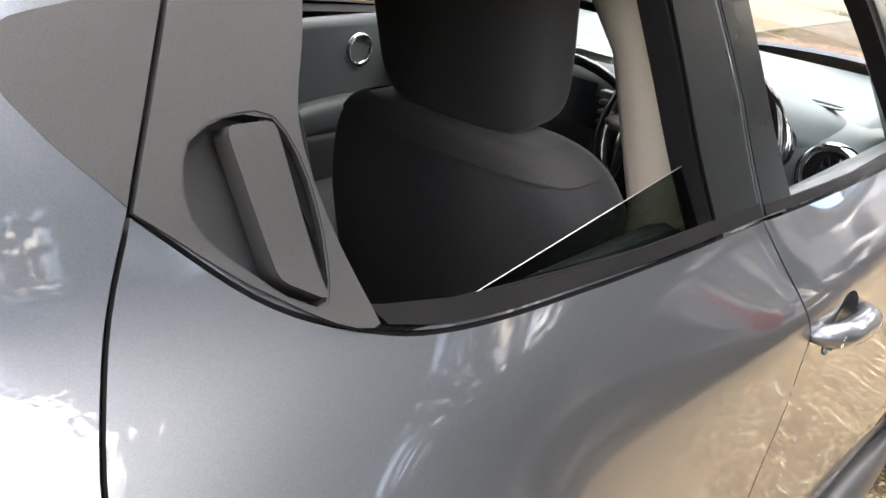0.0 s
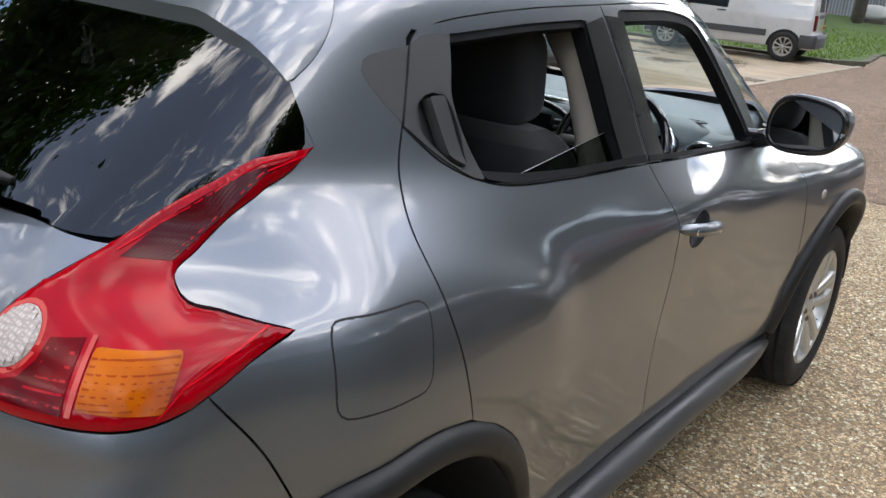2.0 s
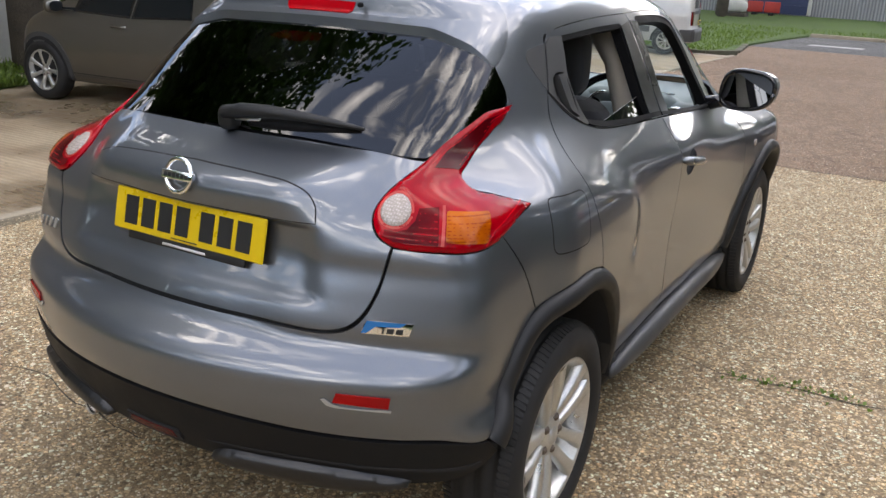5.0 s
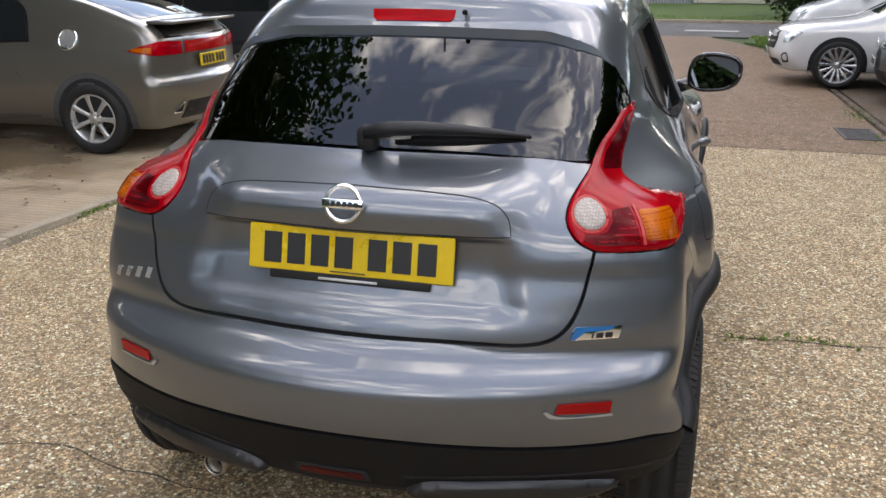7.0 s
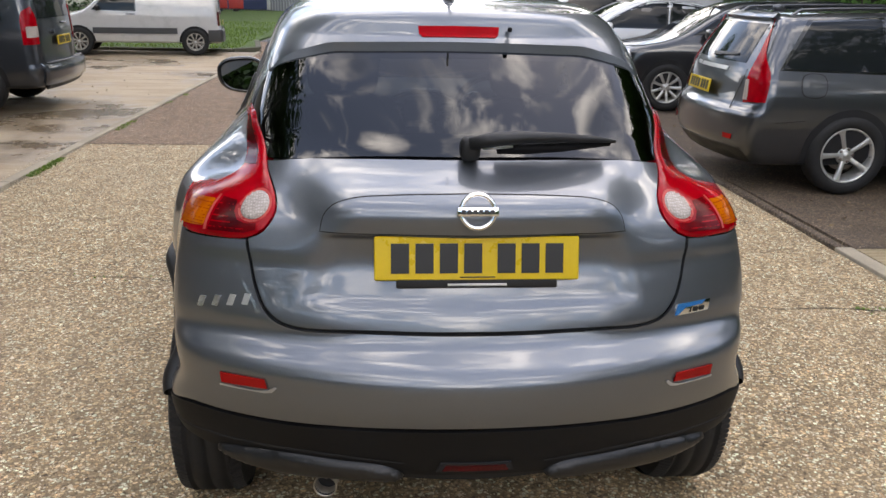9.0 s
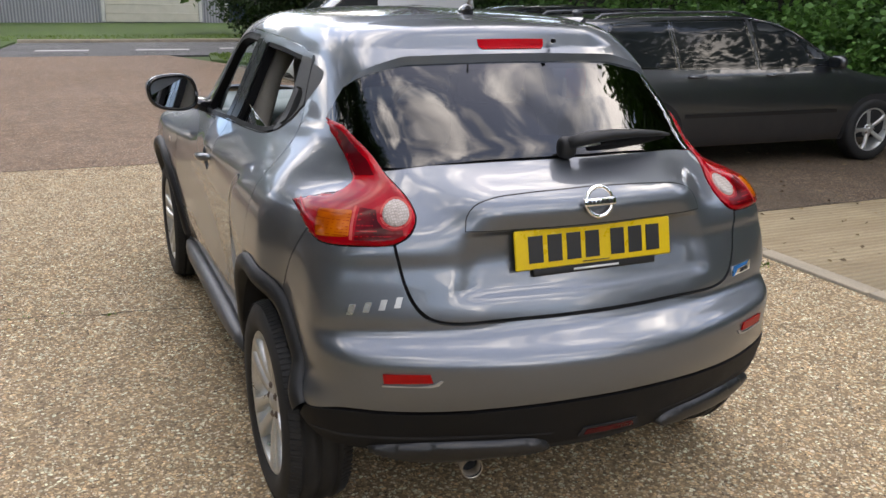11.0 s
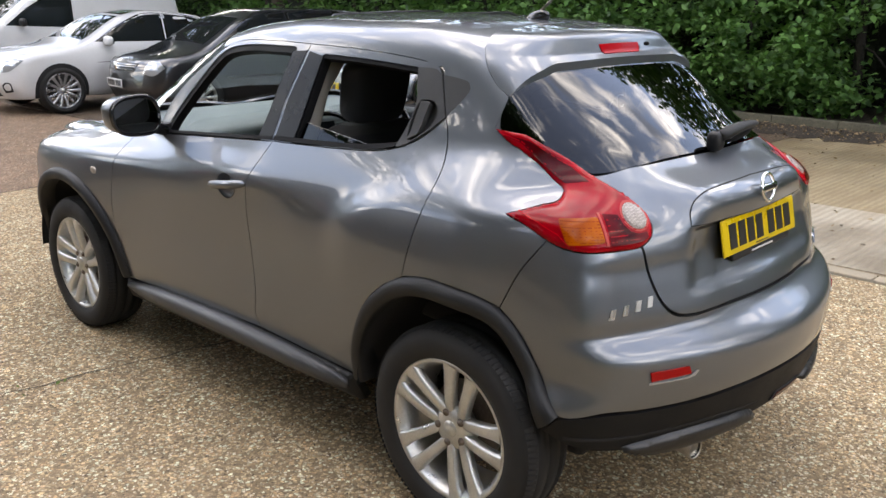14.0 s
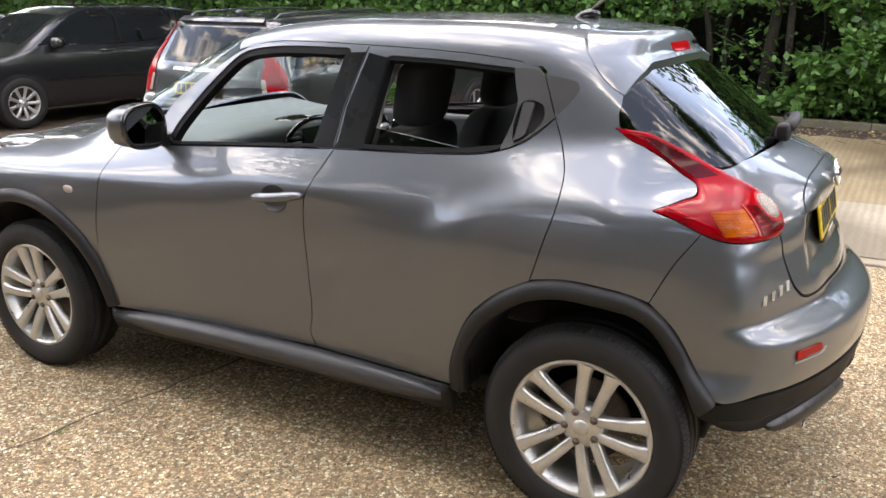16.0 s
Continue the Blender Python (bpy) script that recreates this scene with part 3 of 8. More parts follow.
def arch_band(outer, inner, mapper, n=72, k=11, proud=0.024):
    """A rounded band on the body between two lines, turned in along the inner one."""
    def line(pts):
        pts = np.array([q[:2] for q in pts], float)
        t = np.concatenate([[0], np.cumsum(np.linalg.norm(np.diff(pts, axis=0), axis=1))])
        t /= t[-1]
        at = np.linspace(0, 1, n)
        return np.stack([curve1(*np.stack([t, pts[:, i]], 1).ravel(), soft=0.03)(at) for i in (0, 1)], 1)

    a, b = line(outer), line(inner)
    w = np.linspace(0, 1, k)
    c = (a[:, None] * (1 - w)[None, :, None] + b[:, None] * w[None, :, None]).reshape(-1, 2)
    p = mapper(c)
    nrm = slope(hull, p)
    rise = proud * np.clip(np.sin(math.pi * w * 0.86), 0, 1) ** 0.55 + 0.001
    p = (p + nrm * np.tile(rise, n)[:, None]).reshape(n, k, 3)
    nrm = nrm.reshape(n, k, 3)
    skirt = p[:, -1:] - nrm[:, -1:] * 0.07
    under = p[:, :1] - nrm[:, :1] * 0.012
    g = np.concatenate([under, p, skirt], 1)
    k += 2
    vs = g.reshape(-1, 3)
    fs = [[i * k + j, i * k + j + 1, (i + 1) * k + j + 1, (i + 1) * k + j] for i in range(n - 1) for j in range(k - 1)]
    q = fs[k]
    if np.dot(np.cross(vs[q[1]] - vs[q[0]], vs[q[3]] - vs[q[0]]), nrm[1, 2]) < 0:
        fs = [f[::-1] for f in fs]
    return vs, fs


def side_panels(side):
    m = map_flank(side)
    fd = skin("front_door", hard(GAP_A[0]) + GAP_A[1:-1] + hard(GAP_A[-1], GAP_B[-1]) + GAP_B[-2:0:-1] + hard(GAP_B[0]) + BELT_F[-2:0:-1], m, step=0.016, holes=[circle_uz(1.262, 0.926, 0.048, ru=0.058)])
    rd = skin("rear_door", hard(GAP_B[0]) + GAP_B[1:-1] + hard(GAP_B[-1], (0.556, 0.36)) + ARCH[1:4] + hard((0.256, 0.797)) + GAP_C[-2:0:-1] + hard(GAP_C[0]) + BELT_R[-2:0:-1], m, step=0.016)
    skin("window_frame", hard(BELT_F[0]) + TOP_F[:1] + TOP_F[1:-1] + hard(TOP_F[-1], (1.041, 1.249), BELT_F[-1]) + BELT_F[-2:0:-1], m, parent=fd,
         holes=[grown(WIN_F, 0.022)], depth=0.02)
    skin("window_frame", hard(TOP_R[0]) + TOP_R[1:-1] + hard(TOP_R[-1], (0.282, 1.261)) + BELT_R[-2:0:-1] + hard(BELT_R[0], (1.041, 1.249)), m, parent=rd,
         holes=[grown(WIN_R, 0.012), CUP], depth=0.02)
    for d, w in ((fd, WIN_F), (rd, WIN_R)):
        skin("window_seal", grown(w, 0.026), m, RUBBER, d, "black rubber window seal", holes=[w], off=-0.004, depth=0.035, gap=0, step=0.05)
    # black pillar films and the belt strip
    skin("pillar_film", hard((1.002, 1.436), (1.085, 1.430), (1.142, 1.114), (1.052, 1.118), (1.046, 1.249)), m, PILLAR, fd, "satin black pillar film", off=0.0015, depth=0.004, gap=0.001)
    skin("pillar_film", hard((0.988, 1.434), (0.905, 1.420), (0.930, 1.128), (1.038, 1.118), (1.034, 1.249)), m, PILLAR, rd, "satin black pillar film", off=0.0015, depth=0.004, gap=0.001)
    skin("belt_strip", [(2.0, 1.046, 1)] + [(u, z + 0.003) for u, z in BELT_F[1:-1]] + hard((1.050, 1.117), (1.052, 1.131)) + [(1.488, 1.097), (1.85, 1.066)], m, RUBBER, fd, off=0.003, depth=0.008, gap=0.001)
    skin("belt_strip", hard((1.044, 1.117)) + [(u, z + 0.003) for u, z in BELT_R[1:3]] + hard((0.443, 1.159), (0.430, 1.176)) + [(0.56, 1.157), (0.674, 1.149)] + hard((1.040, 1.135)), m, RUBBER, rd, off=0.003, depth=0.008, gap=0.001)
    # the handle panel behind the rear window, with its cup and grip
    grip_pts = CUP
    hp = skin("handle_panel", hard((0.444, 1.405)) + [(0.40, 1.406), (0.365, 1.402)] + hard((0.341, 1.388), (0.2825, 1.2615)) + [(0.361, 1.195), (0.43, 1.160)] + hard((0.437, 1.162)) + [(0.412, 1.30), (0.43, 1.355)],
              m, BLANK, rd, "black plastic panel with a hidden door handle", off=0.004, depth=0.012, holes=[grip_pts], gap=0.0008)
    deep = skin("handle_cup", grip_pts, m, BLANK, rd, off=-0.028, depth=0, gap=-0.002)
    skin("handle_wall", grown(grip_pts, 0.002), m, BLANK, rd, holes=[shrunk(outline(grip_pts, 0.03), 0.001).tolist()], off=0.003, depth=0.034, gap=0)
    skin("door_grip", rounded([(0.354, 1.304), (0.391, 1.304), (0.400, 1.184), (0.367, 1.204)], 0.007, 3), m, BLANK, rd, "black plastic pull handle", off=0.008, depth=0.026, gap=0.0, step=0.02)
    # quarter panel, with the blanked corner window
    q = (hard((0.341, 1.40)) + hard((0.282, 1.261)) + GAP_C[1:-1] + hard((0.256, 0.800)) + ARCH[5:7] + hard((-0.104, 0.776)) + [(-0.167, 0.897)] + hard((-0.238, 0.989))
         + [(-0.17, 1.018)] + hard((-0.090, 1.040)) + [(-0.20, 1.064), (-0.276, 1.080), (-0.292, 1.097), (-0.240, 1.121), (-0.137, 1.159), (0.034, 1.208)] + hard((0.099, 1.247)) + [(0.090, 1.29)] + hard((0.092, 1.334))
         + [(0.131, 1.366), (0.190, 1.422)] + hard((0.223, 1.457), (0.30, 1.445)) + hard((0.365, 1.42)))
    qp = skin("quarter_panel", q, m, step=0.014)
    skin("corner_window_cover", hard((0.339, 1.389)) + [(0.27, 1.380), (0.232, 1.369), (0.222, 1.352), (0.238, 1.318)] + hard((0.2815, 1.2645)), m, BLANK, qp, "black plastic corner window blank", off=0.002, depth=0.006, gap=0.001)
    if side > 0:
        flap = rounded([(-0.038, 1.043), (0.156, 1.038), (0.134, 0.904), (-0.048, 0.907)], 0.030, 5)
        skin("fuel_flap_gap", grown(flap, 0.0022), m, DARK, qp, off=0.0005, depth=0, gap=0)
        skin("fuel_flap", flap, m, PAINT, qp, "grey fuel filler flap", off=0.002, depth=0.004, gap=0.001)
    # front wing
    fc = [(2.61 + 0.465 * math.cos(a), 0.345 + 0.47 * math.sin(a)) for a in np.linspace(math.pi * 0.98, 0.05, 14)]
    skin("front_wing", hard(GAP_A[0]) + GAP_A[1:-2] + hard((2.185, 0.53)) + fc[3:-1] + hard((3.08, 0.40)) + [(3.22, 0.60), (3.24, 0.75)] + hard((3.10, 0.885)) + [(2.7, 0.965), (2.4, 1.0)], m, step=0.02)
    # sill, with its rounded moulding
    ridge = m(np.array([(u, 0.316 + 0.022 * math.sin(math.pi * (2.15 - u) / 1.6)) for u in np.linspace(2.15, 0.58, 15)])) + np.array([0.022 * side, 0, 0])
    part("sill_moulding", sweep(ridge, [0.012, 0.028, 0.038] + [0.043] * 9 + [0.040, 0.032, 0.020], 18), SATIN, CAR, "rounded satin black sill moulding")
    skin("sill", hard((2.19, 0.335), (1.11, 0.380), (0.56, 0.355), (0.55, 0.250), (2.2, 0.240)), m, PLASTIC, CAR, "black plastic sill cover", off=0.0, depth=0.03, gap=0.001, roll=0.0, step=0.012, dome=0.03, reach=0.06)
    # wheel arches
    for name, c0, pts in (("rear", 0.08, ARCH), ("front", 2.61, [(2.61 + 0.475 * math.cos(a), 0.345 + 0.475 * math.sin(a)) for a in np.linspace(0.02, math.pi * 0.99, 13)])):
        inner = [(c0 + (u - c0) * 0.885, 0.34 + (z - 0.34) * 0.885) for u, z in pts]
        if name == "rear":
            inner[0], inner[-1] = (0.487, 0.36), (-0.245, 0.465)
        part("wheel_arch", arch_band(pts, inner, m), PLASTIC, CAR, "black plastic wheel arch trim")
    for c in (0.0, 2.53):
        n = 26
        a = np.linspace(0.0, math.pi * 0.95, n)
        vs = np.concatenate([np.stack([x * side * (1 - 0.16 * np.maximum(0, -np.cos(a))), c + 0.425 * np.cos(a), 0.345 + 0.425 * np.sin(a)], 1) for x in (0.83, 0.50)] + [np.array([[0.50 * side, c, 0.35]])])
        fs = [[i, i + 1, n + i + 1, n + i] for i in range(n - 1)] + [[n + i, n + i + 1, 2 * n] for i in range(n - 1)]
        part("arch_liner", (vs, fs), DARK, CAR)
    # near-black sheets inside the flank, coloured as the shade behind the gaps
    skin("shade_backing", hard((2.2, 0.36), (2.15, 1.0), (1.85, 1.03), (1.046, 1.10), (0.5, 1.12), (0.28, 1.2), (0.2, 1.0), (0.26, 0.83)) + [(0.40, 0.74), (0.51, 0.62)] + hard((0.575, 0.36)), m, DARK, CAR, off=-0.02, depth=0, gap=0, step=0.08)
    skin("shade_backing", hard((0.30, 1.24), (0.20, 1.10), (0.25, 0.84), (-0.10, 0.82), (-0.3, 1.0), (-0.3, 1.12), (0.1, 1.27)), m, DARK, CAR, off=-0.02, depth=0, gap=0, step=0.06)
    return fd, rd


DOORS = {s: side_panels(s) for s in (1, -1)}


def tail_lamp(side):
    m = map_flank(side)
    lamp = skin("tail_lamp", LAMP, m, RED, CAR, "boomerang-shaped red tail lamp", off=0.001, depth=0.03, gap=0.0008, step=0.010, roll=0.0, dome=0.007, reach=0.016)
    skin("upper_lens", [(0.055, 1.226, 1), (-0.06, 1.190), (-0.20, 1.144), (-0.30, 1.108, 1), (-0.41, 1.116, 1), (-0.34, 1.150), (-0.14, 1.200)], m, UPPERRED, lamp, "dark red upper lens", off=0.0104, depth=0.002, gap=0, step=0.01)
    # thin bright light guides along the dark lens and under the shoulder
    for line in ([(0.075, 1.234), (-0.03, 1.205), (-0.14, 1.171), (-0.22, 1.143), (-0.30, 1.115)], [(0.060, 1.237), (-0.06, 1.216), (-0.20, 1.186), (-0.34, 1.153), (-0.42, 1.124)], [(-0.135, 1.046), (-0.21, 1.028), (-0.27, 1.006), (-0.30, 0.979)]):
        q = outline(hard(*line) + hard(*[(u, z - 0.0022) for u, z in line[::-1]]), 0.012).tolist()
        skin("light_guide", q, m, EDGERED, lamp, off=0.0112, depth=0.002, gap=0, step=0.008)
    cu, cz = -0.508, 1.040
    skin("lens_ring", circle_uz(cu, cz, 0.0350, ru=0.047), m, PINKLENS, lamp, "pale red ring round the lens", off=0.0095, depth=0.003, gap=0, step=0.006, holes=[circle_uz(cu, cz, 0.0305, ru=0.041)])
    skin("reversing_lens", circle_uz(cu, cz, 0.0295, ru=0.040), m, WHITELENS, lamp, "round clear reversing lens", off=0.0085, depth=0.005, gap=0, step=0.006, roll=0.0, dome=0.006, reach=0.02)
    for k in range(7):
        du = 0.0105 * (k - 3)
        dz = 0.027 * math.sqrt(max(0.05, 1 - (du / 0.037) ** 2))
        skin("lens_rib", hard((cu - 0.001 + du, cz - dz), (cu + 0.002 + du, cz - dz), (cu + 0.002 + du, cz + dz), (cu - 0.001 + du, cz + dz)), m, WHITELENS, lamp, off=0.0152, depth=0.004, gap=0, step=0.02)
    # the amber and dark red chambers sit behind a clear edge
    skin("indicator_lens", rounded([(-0.268, 1.039), (-0.381, 1.044), (-0.388, 0.988), (-0.294, 0.982)], 0.006, 3), m, AMBER, lamp, "amber indicator lens", off=0.0108, depth=0.002, gap=0, step=0.01)
    for k in range(8):
        z = 0.9885 + 0.0064 * k
        f = (z - 0.983) / 0.058
        u0, u1 = -0.292 + 0.022 * f, -0.385 + 0.005 * f
        skin("lens_rib", hard((u0, z), (u1, z), (u1, z + 0.0018), (u0, z + 0.0018)), m, DEEPAMBER, lamp, off=0.0122, depth=0.002, gap=0, step=0.006)
    skin("lens_divider", hard((-0.383, 1.052), (-0.391, 0.980), (-0.398, 0.980), (-0.390, 1.052)), m, PINKLENS, lamp, "pale red divider", off=0.0120, depth=0.002, gap=0, step=0.02)
    skin("brake_lens", hard((-0.399, 1.050), (-0.449, 1.046), (-0.456, 1.024), (-0.473, 1.007), (-0.497, 1.001), (-0.526, 1.003), (-0.528, 0.990), (-0.50, 0.981), (-0.403, 0.980)), m, DEEPRED, lamp, "dark red brake lens", off=0.0108, depth=0.002, gap=0, step=0.01)
    for k in range(5):
        z = 0.987 + 0.012 * k
        skin("lens_rib", hard((-0.404, z), (-0.446 - (0.05 if k < 1 else 0.012 if k < 2 else 0.0), z), (-0.446 - (0.05 if k < 1 else 0.012 if k < 2 else 0.0), z + 0.0025), (-0.404, z + 0.0025)), m, RED, lamp, off=0.0122, depth=0.002, gap=0, step=0.006)


for s in (1, -1):
    tail_lamp(s)

# tailgate with its plate, grip, emblem and wiper
gate_pts = half(hard((U0, 0.764)) + HATCH_LOW + hard((-0.507, 0.970)) + [(-0.545, 0.991), (-0.568, 1.035), (-0.554, 1.068), (-0.517, 1.098)] + hard((-0.44, 1.134)) + [(-0.60, 1.147), (-0.795, 1.154)] + hard((U0, 1.156)))
GATE = skin("tailgate", gate_pts, map_round, step=0.011)
grip_h = hard((U0, 0.999), (-0.690, 1.000)) + [(-0.699, 1.038), (-0.722, 1.064), (-0.765, 1.080), (-0.86, 1.088)] + hard((U0, 1.094))
skin("grip_gap", half(grip_h), map_round, DARK, GATE, off=0.0012, depth=0, gap=-0.0012)
skin("grip_cover", half(grip_h), map_round, PAINT, GATE, "grey tailgate grip cover", off=0.003, depth=0.010, gap=0.0015, step=0.014, roll=0.0012)
inner_gate = half(hard((U0, 0.72), (-0.56, 0.73), (-0.45, 0.99), (-0.48, 1.12), (U0, 1.15)))
# backing coloured as the shade behind the tailgate gaps
skin("shade_backing", inner_gate, map_round, DARK, CAR, off=-0.022, depth=0, gap=0, step=0.08)
bump_pts = half(hard((U0, 0.757)) + [(u + 0.003, z - 0.006) for u, z in HATCH_LOW] + hard((-0.503, 0.968)) + [(-0.41, 0.967), (-0.285, 0.973)] + hard((-0.237, 0.989)) + [(-0.167, 0.897)] + hard((-0.104, 0.776)) + ARCH[8:-1] + BUMP_LOW)
BUMPER = skin("rear_bumper", bump_pts, map_round, PAINT, CAR, "grey painted rear bumper with light scratches", step=0.012)
val_pts = half(hard((U0, 0.543)) + [(u, z - 0.005) for u, z in BUMP_LOW[-2:0:-1]] + hard((-0.284, 0.505), (-0.25, 0.455)) + [(-0.33, 0.415), (-0.46, 0.392), (-0.70, 0.383), (-0.90, 0.395)] + hard((U0, 0.398)))
LIPM = varied("smooth black plastic", (0.007, 0.0072, 0.0078), 0.40, scale=4, spread=0.3, fine=500, bump=0.1, dist=0.0005, Specular_IOR_Level=0.5)
VALM = varied("dull black bumper plastic", (0.0055, 0.0056, 0.006), 0.6, scale=4, spread=0.35, fine=700, bump=0.25, dist=0.0008, Specular_IOR_Level=0.2)
VAL = skin("lower_bumper", val_pts, map_round, VALM, CAR, "black plastic lower bumper", off=0.004, depth=0.02, step=0.025)
for s in (1, -1):
    m = map_flank(s)
    lip = [(-0.44, 0.405), (-0.54, 0.425), (-0.74, 0.432), (-0.87, 0.42), (-0.90, 0.395), (-0.74, 0.372), (-0.52, 0.368)]
    skin("bumper_lip", lip, m, LIPM, VAL, off=0.004, depth=0.03, gap=0, roll=0, dome=0.026, reach=0.034, step=0.008)
    # raised near-black strip, painted as the shade of a groove above the lip
    skin("groove_shade", [(-0.30, 0.452, 1), (-0.50, 0.446), (-0.72, 0.450), (-0.90, 0.441, 1), (-0.90, 0.436, 1), (-0.72, 0.443), (-0.50, 0.438), (-0.30, 0.440, 1)], m, DARK, VAL, off=0.0062, depth=0.004, gap=0, step=0.012)
    skin("reflector_lip", [(-0.480, 0.6135, 1), (-0.585, 0.6185), (-0.598, 0.630, 1), (-0.604, 0.628, 1), (-0.594, 0.614), (-0.545, 0.6095), (-0.480, 0.6085, 1)], m, SILVERLIP, BUMPER, "bright lower lip of the reflector", off=0.0065, depth=0.005, gap=0)
    skin("rear_reflector", hard((-0.482, 0.645), (-0.578, 0.646), (-0.584, 0.623), (-0.485, 0.618)), m, REFLECTOR, BUMPER, "red rear reflector", off=0.007, depth=0.006, gap=0)
skin("fog_housing", half(hard((U0, 0.446), (-0.990, 0.446), (-0.980, 0.416), (U0, 0.416))), map_round, DARK, VAL, "black fog lamp housing", off=0.010, depth=0.012, gap=0)
skin("fog_lamp", half(hard((U0, 0.440), (-1.005, 0.440), (-0.995, 0.422), (U0, 0.422))), map_round, FOGRED, VAL, "dark red fog lamp", off=0.0125, depth=0.01, gap=0)
# backing coloured as the shade behind the bumper gaps
skin("shade_backing", half(hard((U0, 0.33), (-0.45, 0.36), (-0.30, 0.5), (-0.2, 0.7), (-0.15, 0.85), (-0.3, 0.96), (-0.52, 0.95), (-0.56, 0.78), (U0, 0.74))), map_round, DARK, CAR, off=-0.022, depth=0, gap=0, step=0.08)

# rear window, dark glass with a black painted edge


def map_fan(c):
    """Rays that fan out from the middle of the cabin; the first value is 0.6 times the angle."""
    a = c[:, 0] / 0.6
    o = np.stack([0 * a, np.full(len(c), 0.5), c[:, 1]], 1)
    d = np.stack([np.sin(a), -np.cos(a), 0 * a], 1)
    return o + d * cast(hull, o, d)[:, None]


def to_fan(p):
    return [(0.6 * math.atan2(q[0], 0.5 - q[1]), q[2]) for q in p]


low = to_fan(map_back(np.array([(0.0, 1.159), (0.285, 1.156)])))
wr = low + hard(*to_fan([(0.538, -0.288, 1.138)])) + to_fan([(0.570, -0.17, 1.168), (0.592, -0.065, 1.195), (0.609, -0.018, 1.226)]) + hard(*to_fan([(0.606, 0.006, 1.250)])) + to_fan([(0.595, 0.012, 1.285), (0.574, 0.012, 1.315), (0.552, 0.016, 1.348), (0.52, 0.022, 1.392), (0.46, 0.02, 1.43), (0.32, 0.015, 1.446), (0.15, 0.012, 1.455), (0.0, 0.01, 1.458)])
wpts = wr + [(-p[0], *p[1:]) for p in wr[-2:0:-1]]
skin("rear_window", wpts, map_fan, PRIVACY, GATE, "dark privacy glass rear window", off=0.001, depth=0.004, gap=0.001, step=0.03)
inner_w = [(p[0] * 0.93, 1.16 + (p[1] - 1.16) * 0.93 + 0.012) for p in wpts]
skin("window_edge", wpts, map_fan, GLOSS, GATE, off=-0.004, depth=0, gap=0.002, holes=[inner_w], step=0.04)
for s in (1, -1):
    ret = hard(*[(0.6 * radians(a) * s, z) for a, z in ((46, 1.235), (56, 1.25), (57, 1.33), (50, 1.44), (40, 1.45), (44, 1.36))])
    skin("pillar_return", ret, map_fan, PAINT, CAR, off=-0.0025, depth=0.01, gap=0, step=0.015)


def map_spoiler(c):
    S1, RS = 0.35, 0.25
    s, psi = c[:, 0], c[:, 1] / RS
    al = np.clip((np.abs(s) - S1) / RS, 0, 2) * np.sign(s)
    o = np.stack([np.clip(s, -S1, S1), np.full(len(c), 0.25), np.full(len(c), 1.30)], 1)
    base = np.stack([np.sin(al), 0 * al, np.cos(al)], 1)
    d = np.cos(psi)[:, None] * base + np.sin(psi)[:, None] * np.array([0.0, -1.0, 0.0])
    return o + d * cast(lipped, o, d, far=0.9)[:, None]


def lipped(x, y, z):
    # the spoiler stands out from the tail and ends in an upright face under a crisp edge
    mid = 1 - sstep(np.abs(x), 0.28, 0.54)
    back = 0.042 * sstep(z, 1.24, 1.44) + (0.30 + 0.40 * mid) * np.maximum(0, TAIL_EDGE(z) - TAIL_EDGE(1.45))
    return hull(x, y, z, back, 0.085 - 0.060 * sstep(z, 1.40, 1.47) * mid)


def sp(al, psi):
    return (0.35 + 0.25 * radians(al), 0.25 * radians(psi))


sp_r = [(0.0, 0.25 * radians(11), 1), (0.35, 0.25 * radians(13)), sp(38, 21), sp(60, 32), sp(72, 40.5), (*sp(79, 47), 1), (*sp(79.5, 49), 1), sp(71, 52.5), sp(60, 56.5), sp(46, 61), sp(30, 63.7), (0.35, 0.25 * radians(64.9)), (0.0, 0.25 * radians(65.2), 1)]
SPOILER = skin("roof_spoiler", sp_r + [(-p[0], *p[1:]) for p in sp_r[-2:0:-1]], map_spoiler, PAINT, CAR, f=lipped, depth=0.041, flare=0.03, step=0.008, gap=0.002, roll=0.003)
skin("high_brake_lamp", [(0.106, 0.25 * radians(62.0), 1), (0.117, 0.25 * radians(60)), (0.120, 0.25 * radians(55.6), 1), (-0.120, 0.25 * radians(55.6), 1), (-0.117, 0.25 * radians(60)), (-0.106, 0.25 * radians(62.0), 1)],
     map_spoiler, BRAKERED, SPOILER, "red high-level brake lamp", f=lipped, off=0.004, depth=0.012, step=0.01, gap=0)
part("washer_nozzle", moved(cushion((0.014, 0.02, 0.014)), Matrix.Translation((0.15, -0.028, 1.472))), RUBBER, SPOILER)

# roof, windscreen, bonnet and front bumper
edge_r = np.array([(u, z) for u, z in [(1.60, 1.425), (1.448, 1.458), (1.22, 1.466), (0.994, 1.463), (0.674, 1.453), (0.433, 1.431), (0.365, 1.417), (0.30, 1.440), (0.223, 1.450)]])
er = to_top(on_flank(edge_r[:, 0], edge_r[:, 1]))
back = to_top(map_spoiler(np.array([sp_r[2][:2], sp_r[1][:2], sp_r[0][:2]])))
roof_r = [tuple(p) for p in er] + [tuple(back[0]), tuple(back[1])]
roof_pts = hard(roof_r[0]) + roof_r[1:] + [(-a, b) for a, b in roof_r[1:][::-1]] + hard((-roof_r[0][0], roof_r[0][1])) + [(-0.2, 1.60), (0.0, 1.625), (0.2, 1.60)]
